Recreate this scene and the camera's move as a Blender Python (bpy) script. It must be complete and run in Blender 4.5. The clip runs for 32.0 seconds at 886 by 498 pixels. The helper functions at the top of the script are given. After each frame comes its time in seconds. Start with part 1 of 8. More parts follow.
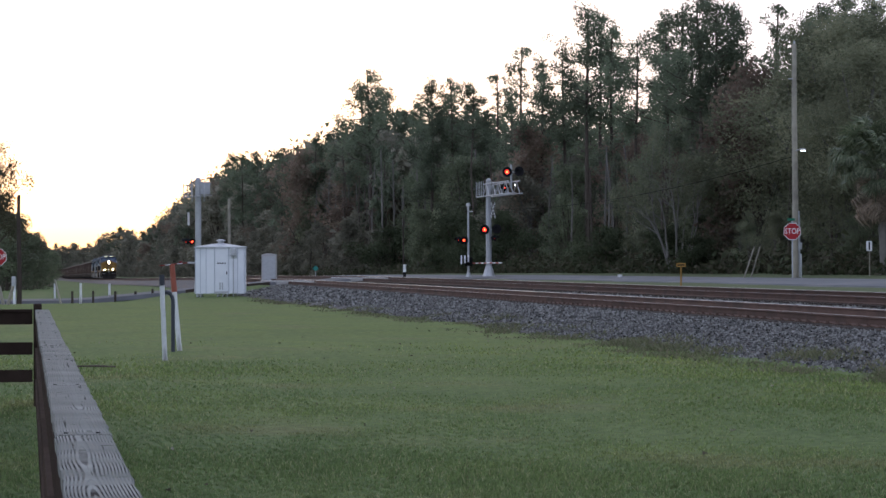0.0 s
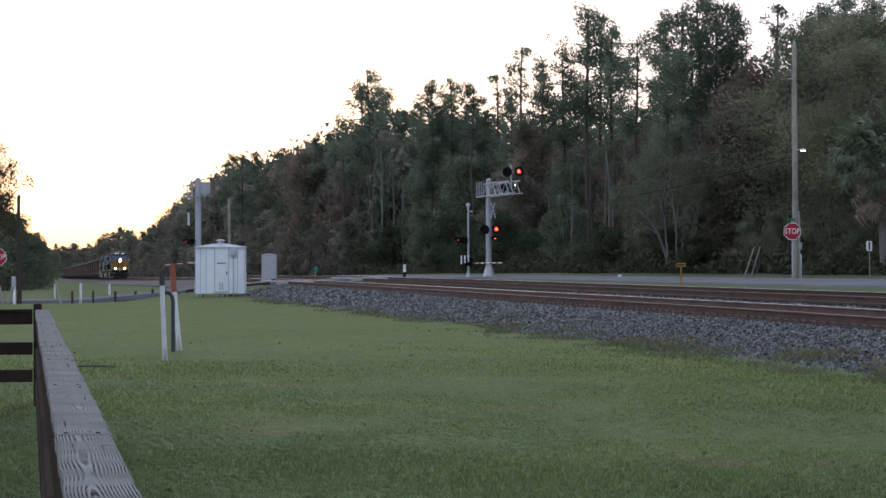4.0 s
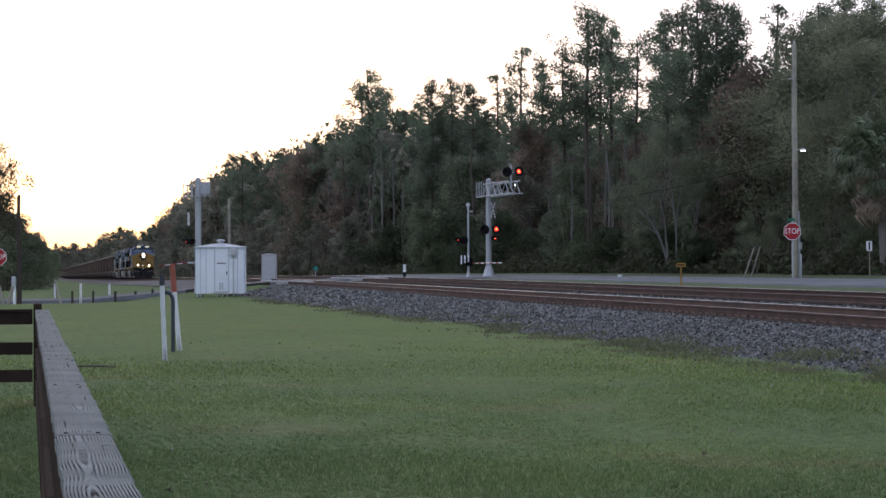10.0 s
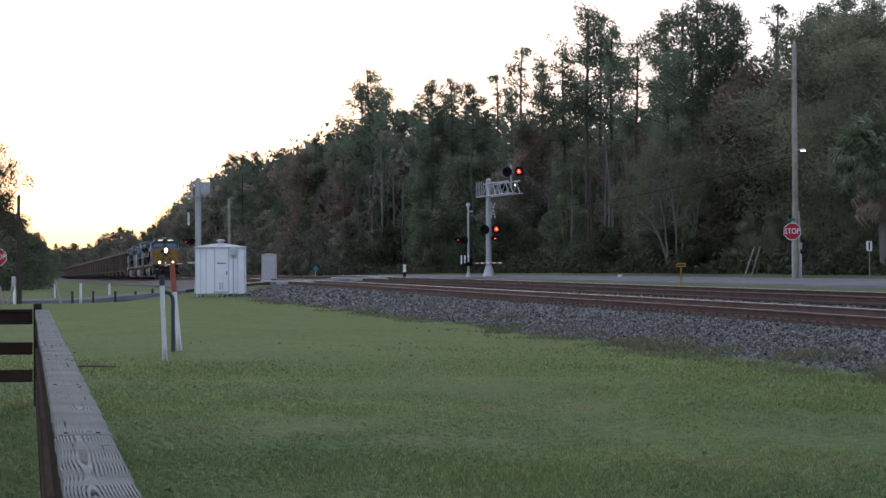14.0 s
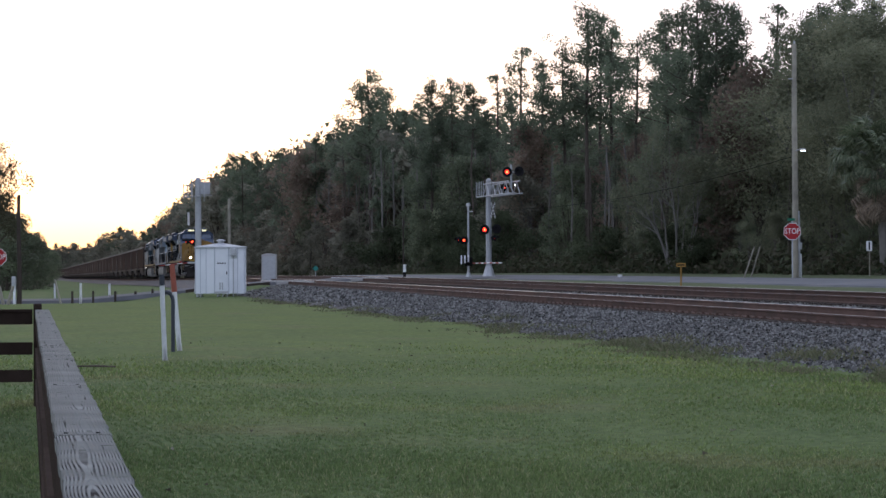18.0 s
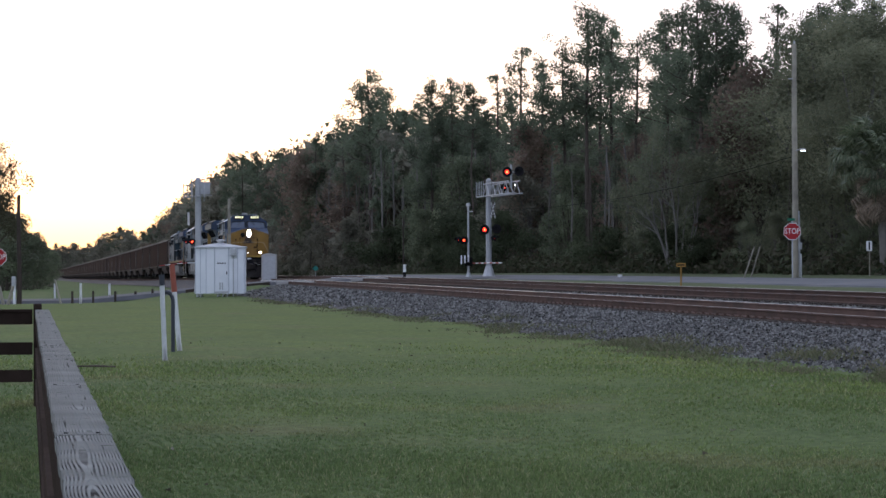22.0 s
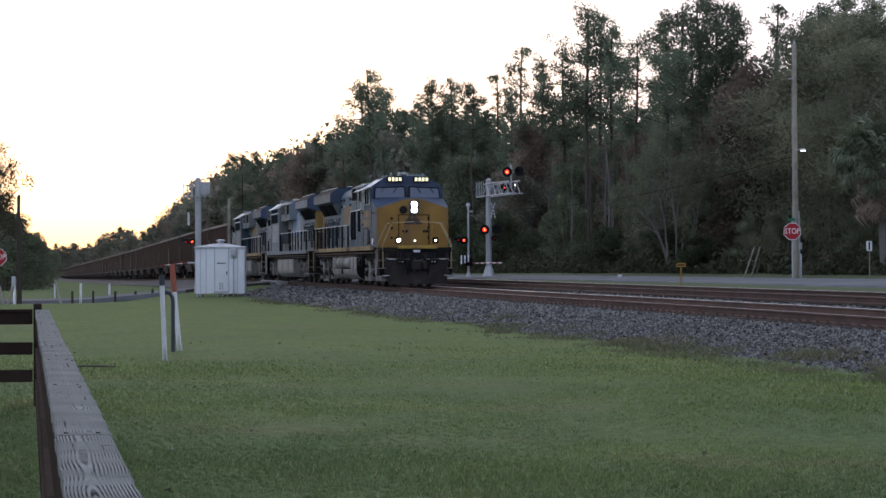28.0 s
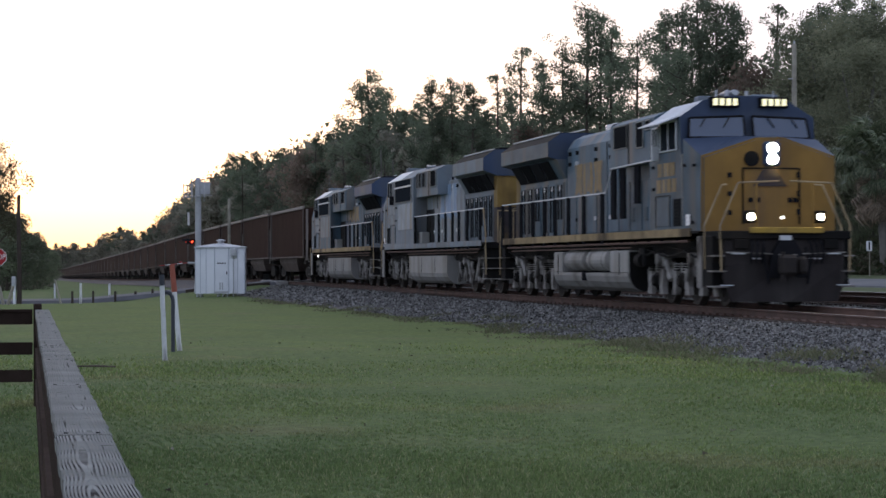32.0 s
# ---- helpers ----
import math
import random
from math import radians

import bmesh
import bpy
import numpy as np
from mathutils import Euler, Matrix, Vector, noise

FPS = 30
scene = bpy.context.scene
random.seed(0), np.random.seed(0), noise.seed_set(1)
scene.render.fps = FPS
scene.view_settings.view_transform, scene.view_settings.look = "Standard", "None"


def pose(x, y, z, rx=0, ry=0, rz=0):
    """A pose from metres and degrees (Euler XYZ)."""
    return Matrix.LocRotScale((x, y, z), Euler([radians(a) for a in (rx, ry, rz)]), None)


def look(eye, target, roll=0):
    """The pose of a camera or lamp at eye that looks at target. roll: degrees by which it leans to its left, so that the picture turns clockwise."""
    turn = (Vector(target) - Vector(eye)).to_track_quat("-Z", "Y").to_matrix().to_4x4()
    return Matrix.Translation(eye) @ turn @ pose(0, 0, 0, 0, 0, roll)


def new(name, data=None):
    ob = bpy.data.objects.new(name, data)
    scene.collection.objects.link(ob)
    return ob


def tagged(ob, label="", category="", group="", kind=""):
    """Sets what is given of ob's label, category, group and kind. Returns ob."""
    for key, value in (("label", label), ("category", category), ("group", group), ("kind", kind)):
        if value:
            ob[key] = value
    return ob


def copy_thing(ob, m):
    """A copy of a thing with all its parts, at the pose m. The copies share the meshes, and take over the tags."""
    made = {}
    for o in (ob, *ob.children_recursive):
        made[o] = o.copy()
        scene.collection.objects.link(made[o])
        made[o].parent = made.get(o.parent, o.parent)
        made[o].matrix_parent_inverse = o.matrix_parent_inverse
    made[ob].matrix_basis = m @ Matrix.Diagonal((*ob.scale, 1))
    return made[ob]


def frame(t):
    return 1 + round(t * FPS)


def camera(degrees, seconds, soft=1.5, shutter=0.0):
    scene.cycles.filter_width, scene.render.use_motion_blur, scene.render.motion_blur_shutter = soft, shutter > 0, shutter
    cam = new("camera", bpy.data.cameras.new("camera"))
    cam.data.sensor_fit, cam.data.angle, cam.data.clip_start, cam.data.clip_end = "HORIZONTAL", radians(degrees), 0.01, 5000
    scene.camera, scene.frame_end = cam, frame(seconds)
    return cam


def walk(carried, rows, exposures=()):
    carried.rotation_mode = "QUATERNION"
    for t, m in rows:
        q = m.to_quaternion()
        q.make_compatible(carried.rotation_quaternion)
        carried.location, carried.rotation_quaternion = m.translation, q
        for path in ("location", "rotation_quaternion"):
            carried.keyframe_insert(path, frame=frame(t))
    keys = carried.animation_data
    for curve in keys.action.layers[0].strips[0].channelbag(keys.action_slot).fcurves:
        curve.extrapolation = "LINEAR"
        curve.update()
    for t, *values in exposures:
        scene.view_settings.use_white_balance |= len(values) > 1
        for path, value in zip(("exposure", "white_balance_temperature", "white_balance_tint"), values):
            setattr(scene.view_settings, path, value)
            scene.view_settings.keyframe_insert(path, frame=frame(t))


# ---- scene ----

# ---------------- camera: on a tripod behind the fence, it stands still ----------------
EYE = 1.5
cam = camera(22.5, 32.0, soft=1.5, shutter=0.5)
VIEW = look((0, 0, EYE), (0, 100, EYE + 0.8345), -0.149)
walk(cam, [(0.0, VIEW), (32.0, VIEW)], exposures=[(0.0, 0.0), (9.0, -0.02), (17.0, -0.08), (25.0, -0.12), (30.0, -0.16), (32.0, -0.22)])

# ---------------- light: just after sunset, bright pale sky ----------------
world = bpy.data.worlds.new("evening_sky")
scene.world = world
world.use_nodes = True
SUN_ELEV, SUN_AZ = radians(3.0), radians(-9.5)     # azimuth from +Y towards +X
wn = world.node_tree
wn.nodes.clear()
w_out = wn.nodes.new("ShaderNodeOutputWorld")
w_bg = wn.nodes.new("ShaderNodeBackground")
w_sky = wn.nodes.new("ShaderNodeTexSky")
w_sky.sky_type = "NISHITA"
w_sky.sun_disc = False
w_sky.sun_elevation = SUN_ELEV
w_sky.sun_rotation = SUN_AZ
w_sky.air_density, w_sky.dust_density, w_sky.ozone_density = 0.8, 2.5, 1.5
w_bg.inputs["Strength"].default_value = 0.15
w_haze = wn.nodes.new("ShaderNodeMix")          # thin even cloud over the clear sky
w_haze.data_type = "RGBA"
w_haze.inputs[0].default_value = 0.56
w_tc = wn.nodes.new("ShaderNodeTexCoord")       # the cloud is warm at the horizon and pale above
w_sep = wn.nodes.new("ShaderNodeSeparateXYZ")
wn.links.new(w_tc.outputs["Generated"], w_sep.inputs[0])
w_low = wn.nodes.new("ShaderNodeMapRange")
w_low.inputs[1].default_value, w_low.inputs[2].default_value = 0.002, 0.046
wn.links.new(w_sep.outputs[2], w_low.inputs[0])
w_col = wn.nodes.new("ShaderNodeMix")
w_col.data_type = "RGBA"
w_col.inputs[6].default_value, w_col.inputs[7].default_value = (9.9, 8.1, 6.2, 1), (9.2, 10.3, 13.9, 1)
w_dot = wn.nodes.new("ShaderNodeVectorMath")    # ... on the side where the sun went down
w_dot.operation = "DOT_PRODUCT"
w_dot.inputs[1].default_value = (math.sin(SUN_AZ), math.cos(SUN_AZ), 0)
wn.links.new(w_tc.outputs["Generated"], w_dot.inputs[0])
w_side = wn.nodes.new("ShaderNodeMapRange")
w_side.inputs[1].default_value, w_side.inputs[2].default_value = 0.955, 0.996
w_side.inputs[3].default_value, w_side.inputs[4].default_value = 1.0, 0.0
wn.links.new(w_dot.outputs["Value"], w_side.inputs[0])
w_max = wn.nodes.new("ShaderNodeMath")
w_max.operation = "MAXIMUM"
wn.links.new(w_low.outputs[0], w_max.inputs[0])
wn.links.new(w_side.outputs[0], w_max.inputs[1])
wn.links.new(w_max.outputs[0], w_col.inputs[0])
wn.links.new(w_col.outputs[2], w_haze.inputs[7])
wn.links.new(w_sky.outputs[0], w_haze.inputs[6])
wn.links.new(w_haze.outputs[2], w_bg.inputs["Color"])
wn.links.new(w_bg.outputs[0], w_out.inputs["Surface"])
sun = new("sun", bpy.data.lights.new("sun", "SUN"))
sun.data.energy, sun.data.angle, sun.data.color = 0.25, radians(25), (1.0, 0.86, 0.68)
SUN_DIR = Vector((math.sin(SUN_AZ) * math.cos(SUN_ELEV), math.cos(SUN_AZ) * math.cos(SUN_ELEV), math.sin(SUN_ELEV)))
sun.matrix_world = look((0, 0, 60), Vector((0, 0, 60)) - SUN_DIR)

# ---------------- plan: the railway runs along s, lat is the distance across it ----------------
THETA = 0.1841
TRK = Matrix.Rotation(THETA, 4, "Z")
LAT1, LAT2 = 15.52, 19.85                # centres of the near and the far track
RAIL = 0.627                             # near rail head above the lawn
CROSS = 132.0                            # the road crosses here


def T(lat, s, z=0.0):
    return TRK @ Vector((lat, s, z))


FALL_S = (-500.0, 20.0, 45.0, 70.0, 100.0, 140.0, 200.0, 300.0, 420.0, 900.0, 5000.0)
FALL_Z = (-0.08, -0.08, 0.0, 0.03, 0.085, 0.115, -0.01, -0.60, -1.16, -3.1, -6.0)


def fall(s):
    """How far the line lies above or below its height at s = 45."""
    return float(np.interp(s, FALL_S, FALL_Z))


def smooth(a, b, v):
    t = min(1.0, max(0.0, (v - a) / (b - a)))
    return t * t * (3 - 2 * t)


SIDE_L = (-4000.0, 10.8, 14.0, 21.5, 22.6, 24.0, 34.0, 38.0, 60.0, 4000.0)
SIDE_Z = (0.0, 0.0, 0.22, 0.3, 0.70, 0.80, 0.95, 1.12, 1.3, 1.3)


def ground_z(lat, s):
    z = float(np.interp(lat, SIDE_L, SIDE_Z))
    if s > 140:
        z += fall(s) - 0.115
    dip = smooth(92, 122, s) * (1 - smooth(2, 10, lat))
    z -= 0.36 * dip
    near = 1 - smooth(6.0, 14.0, abs(s - CROSS))
    if lat < 14:
        z += near * (0.60 * smooth(3.0, 13.5, lat) - 0.22)
    elif lat < 23:
        z += near * (0.36 - 0.3 * smooth(20.5, 23, lat)) * 0.8
    return z


# ---------------- mesh helpers ----------------
def mesh_from(name, verts, faces, mats=(), smooth_faces=False, idx=None):
    me = bpy.data.meshes.new(name)
    me.from_pydata([tuple(v) for v in verts], [], [tuple(f) for f in faces])
    for m in mats:
        me.materials.append(m)
    if idx is not None:
        me.polygons.foreach_set("material_index", idx)
    if smooth_faces:
        me.polygons.foreach_set("use_smooth", [True] * len(me.polygons))
    me.update()
    return me


def part(name, bm, material, parent=None, label="", m=None, smooth_faces=False):
    """Links a bmesh (or a mesh) as one object, under parent if given."""
    if isinstance(bm, bpy.types.Mesh):
        me = bm
    else:
        me = bpy.data.meshes.new(name)
        bm.to_mesh(me)
        bm.free()
        if smooth_faces:
            me.polygons.foreach_set("use_smooth", [True] * len(me.polygons))
    if not me.materials and material is not None:
        for mm in (material if isinstance(material, (list, tuple)) else [material]):
            me.materials.append(mm)
    ob = new(name, me)
    if m is not None:
        ob.matrix_basis = m
    if parent is not None:
        ob.parent = parent
    if label:
        ob["label"] = label
    return ob


def empty(name, m, label, category, group="", kind=""):
    ob = new(name)
    ob.empty_display_size = 0.2
    ob.matrix_basis = m
    return tagged(ob, label, category, group, kind)


def add_box(bm, x0, x1, y0, y1, z0, z1, bevel=0.0, mat=0):
    r = bmesh.ops.create_cube(bm, size=1.0)
    vs = r["verts"]
    for v in vs:
        v.co = Vector((x0 + (v.co.x + 0.5) * (x1 - x0), y0 + (v.co.y + 0.5) * (y1 - y0), z0 + (v.co.z + 0.5) * (z1 - z0)))
    fs = list({f for v in vs for f in v.link_faces})
    for f in fs:
        f.material_index = mat
    if bevel > 0:
        es = list({e for v in vs for e in v.link_edges})
        r2 = bmesh.ops.bevel(bm, geom=es, offset=bevel, segments=1, affect="EDGES", clamp_overlap=True)
        for f in r2["faces"]:
            f.material_index = mat
    return vs


def box(x0, x1, y0, y1, z0, z1, bevel=0.0):
    bm = bmesh.new()
    add_box(bm, x0, x1, y0, y1, z0, z1, bevel)
    return bm


def add_rod(bm, a, b, r0, r1=None, sides=8, cap=True, mat=0):
    a, b = Vector(a), Vector(b)
    r1 = r0 if r1 is None else r1
    d = b - a
    q = d.to_track_quat("Z", "Y").to_matrix()
    ra, rb = [], []
    for i in range(sides):
        c = Vector((math.cos(2 * math.pi * i / sides), math.sin(2 * math.pi * i / sides), 0))
        ra.append(bm.verts.new(a + q @ (c * r0)))
        rb.append(bm.verts.new(b + q @ (c * r1)))
    fs = []
    for i in range(sides):
        j = (i + 1) % sides
        fs.append(bm.faces.new((ra[i], ra[j], rb[j], rb[i])))
    if cap:
        fs.append(bm.faces.new(list(reversed(ra))))
        fs.append(bm.faces.new(rb))
    for f in fs:
        f.material_index = mat
    return fs


def rod(a, b, r0, r1=None, sides=8):
    bm = bmesh.new()
    add_rod(bm, a, b, r0, r1, sides)
    return bm


def add_path(bm, pts, r, sides=6, mat=0):
    for a, b in zip(pts[:-1], pts[1:]):
        add_rod(bm, a, b, r, r, sides, True, mat)


def add_prism(bm, outline, axis, a, b, mat=0):
    """Extrudes an outline of 2D points along an axis from a to b."""
    def co(p, w):
        if axis == "x":
            return Vector((w, p[0], p[1]))
        if axis == "y":
            return Vector((p[0], w, p[1]))
        return Vector((p[0], p[1], w))
    va = [bm.verts.new(co(p, a)) for p in outline]
    vb = [bm.verts.new(co(p, b)) for p in outline]
    n = len(outline)
    fs = [bm.faces.new((va[i], va[(i + 1) % n], vb[(i + 1) % n], vb[i])) for i in range(n)]
    fs.append(bm.faces.new(list(reversed(va))))
    fs.append(bm.faces.new(vb))
    for f in fs:
        f.material_index = mat
    bmesh.ops.recalc_face_normals(bm, faces=fs)
    return fs


def prism(outline, axis, a, b):
    bm = bmesh.new()
    add_prism(bm, outline, axis, a, b)
    return bm


# ---------------- materials ----------------
def mat(name, color, rough=0.7, metal=0.0, var=0.25, scale=6.0, bump=0.15, bump_scale=40.0, second=None, spec=0.25, streak=1.0):
    """A surface with variation at two scales and fine relief. second: a stain colour; streak below 1 draws the stains out downwards."""
    m = bpy.data.materials.new(name)
    m.use_nodes = True
    nt = m.node_tree
    b = nt.nodes["Principled BSDF"]
    b.inputs["Roughness"].default_value = rough
    b.inputs["Metallic"].default_value = metal
    b.inputs["Specular IOR Level"].default_value = spec
    tc = nt.nodes.new("ShaderNodeTexCoord")
    n1 = nt.nodes.new("ShaderNodeTexNoise")
    n1.inputs["Scale"].default_value = scale
    n1.inputs["Detail"].default_value = 6
    nt.links.new(tc.outputs["Object"], n1.inputs["Vector"])
    n2 = nt.nodes.new("ShaderNodeTexNoise")
    n2.inputs["Scale"].default_value = bump_scale
    n2.inputs["Detail"].default_value = 4
    nt.links.new(tc.outputs["Object"], n2.inputs["Vector"])
    oi = nt.nodes.new("ShaderNodeObjectInfo")
    mix = nt.nodes.new("ShaderNodeMix")
    mix.data_type = "RGBA"
    c = Vector(color[:3])
    lo = tuple(c * (1 - var)) + (1,)
    hi = tuple(min(1, v) for v in c * (1 + var)) + (1,)
    mix.inputs[6].default_value, mix.inputs[7].default_value = lo, hi
    nt.links.new(n1.outputs["Fac"], mix.inputs[0])
    col = mix.outputs[2]
    if second is not None:
        ramp = nt.nodes.new("ShaderNodeMapRange")
        ramp.inputs[1].default_value, ramp.inputs[2].default_value = 0.48, 0.68
        n3 = nt.nodes.new("ShaderNodeTexNoise")
        n3.inputs["Scale"].default_value = scale * 0.37
        n3.inputs["Detail"].default_value = 8
        st = nt.nodes.new("ShaderNodeMapping")
        st.inputs["Scale"].default_value = (1 / streak ** 0.5, 1 / streak ** 0.5, streak)
        nt.links.new(tc.outputs["Object"], st.inputs["Vector"])
        nt.links.new(st.outputs[0], n3.inputs["Vector"])
        nt.links.new(n3.outputs["Fac"], ramp.inputs[0])
        mx = nt.nodes.new("ShaderNodeMix")
        mx.data_type = "RGBA"
        mx.inputs[7].default_value = tuple(second) + (1,)
        nt.links.new(ramp.outputs[0], mx.inputs[0])
        nt.links.new(col, mx.inputs[6])
        col = mx.outputs[2]
    hs = nt.nodes.new("ShaderNodeHueSaturation")
    mr = nt.nodes.new("ShaderNodeMapRange")
    mr.inputs[3].default_value, mr.inputs[4].default_value = 1 - var * 0.5, 1 + var * 0.5
    nt.links.new(oi.outputs["Random"], mr.inputs[0])
    nt.links.new(mr.outputs[0], hs.inputs["Value"])
    nt.links.new(col, hs.inputs["Color"])
    mul = nt.nodes.new("ShaderNodeMix")
    mul.data_type = "RGBA"
    mul.blend_type = "MULTIPLY"
    mul.inputs[0].default_value = 0.5 * var
    nt.links.new(hs.outputs[0], mul.inputs[6])
    nt.links.new(n2.outputs["Fac"], mul.inputs[7])
    nt.links.new(mul.outputs[2], b.inputs["Base Color"])
    bp = nt.nodes.new("ShaderNodeBump")
    bp.inputs["Strength"].default_value = bump
    bp.inputs["Distance"].default_value = 0.02
    nt.links.new(n2.outputs["Fac"], bp.inputs["Height"])
    nt.links.new(bp.outputs[0], b.inputs["Normal"])
    return m


def glow(name, color, strength):
    m = bpy.data.materials.new(name)
    m.use_nodes = True
    b = m.node_tree.nodes["Principled BSDF"]
    b.inputs["Base Color"].default_value = (*color, 1)
    b.inputs["Roughness"].default_value = 0.2
    b.inputs["Emission Color"].default_value = (*color, 1)
    b.inputs["Emission Strength"].default_value = strength
    return m


def island_mat(name, colors, rough=0.75, spec=0.3, trans=0.0, lo=0.7, patch=0.0):
    """Leaves, stones or blades joined in one mesh: every piece takes its own shade. patch: size of paler and darker clumps, 1/m."""
    m = bpy.data.materials.new(name)
    m.use_nodes = True
    nt = m.node_tree
    b = nt.nodes["Principled BSDF"]
    b.inputs["Roughness"].default_value = rough
    b.inputs["Specular IOR Level"].default_value = spec
    g = nt.nodes.new("ShaderNodeNewGeometry")
    r = nt.nodes.new("ShaderNodeValToRGB")
    cr = r.color_ramp
    while len(cr.elements) < len(colors):
        cr.elements.new(0.5)
    for i, c in enumerate(colors):
        cr.elements[i].position = i / max(1, len(colors) - 1)
        cr.elements[i].color = (*c, 1)
    oi = nt.nodes.new("ShaderNodeObjectInfo")
    hs = nt.nodes.new("ShaderNodeHueSaturation")
    mr = nt.nodes.new("ShaderNodeMapRange")
    mr.inputs[3].default_value, mr.inputs[4].default_value = lo, 2 - lo
    nt.links.new(oi.outputs["Random"], mr.inputs[0])
    value = mr.outputs[0]
    shade = g.outputs["Random Per Island"]
    if patch:
        tc = nt.nodes.new("ShaderNodeTexCoord")
        ns = nt.nodes.new("ShaderNodeTexNoise")
        ns.noise_dimensions = "4D"
        ns.inputs["Scale"].default_value, ns.inputs["Detail"].default_value = patch, 3
        far = nt.nodes.new("ShaderNodeMath")
        far.operation = "MULTIPLY"
        far.inputs[1].default_value = 40.0
        nt.links.new(oi.outputs["Random"], far.inputs[0])
        nt.links.new(far.outputs[0], ns.inputs["W"])
        nt.links.new(tc.outputs["Object"], ns.inputs["Vector"])
        st = nt.nodes.new("ShaderNodeMapRange")
        st.inputs[1].default_value, st.inputs[2].default_value, st.inputs[3].default_value, st.inputs[4].default_value = 0.33, 0.67, 0.62, 1.38
        nt.links.new(ns.outputs["Fac"], st.inputs[0])
        mu = nt.nodes.new("ShaderNodeMath")
        mu.operation = "MULTIPLY"
        nt.links.new(value, mu.inputs[0])
        nt.links.new(st.outputs[0], mu.inputs[1])
        value = mu.outputs[0]
        av = nt.nodes.new("ShaderNodeMix")          # leaves of one clump have much the same tint
        av.inputs[0].default_value = 0.62
        nt.links.new(shade, av.inputs[2])
        nt.links.new(ns.outputs["Fac"], av.inputs[3])
        shade = av.outputs[0]
    nt.links.new(shade, r.inputs[0])
    nt.links.new(value, hs.inputs["Value"])
    nt.links.new(r.outputs[0], hs.inputs["Color"])
    nt.links.new(hs.outputs[0], b.inputs["Base Color"])
    if trans > 0:
        tr = nt.nodes.new("ShaderNodeBsdfTranslucent")
        nt.links.new(hs.outputs[0], tr.inputs["Color"])
        ms = nt.nodes.new("ShaderNodeMixShader")
        ms.inputs[0].default_value = trans
        nt.links.new(b.outputs[0], ms.inputs[1])
        nt.links.new(tr.outputs[0], ms.inputs[2])
        nt.links.new(ms.outputs[0], nt.nodes["Material Output"].inputs["Surface"])
    return m


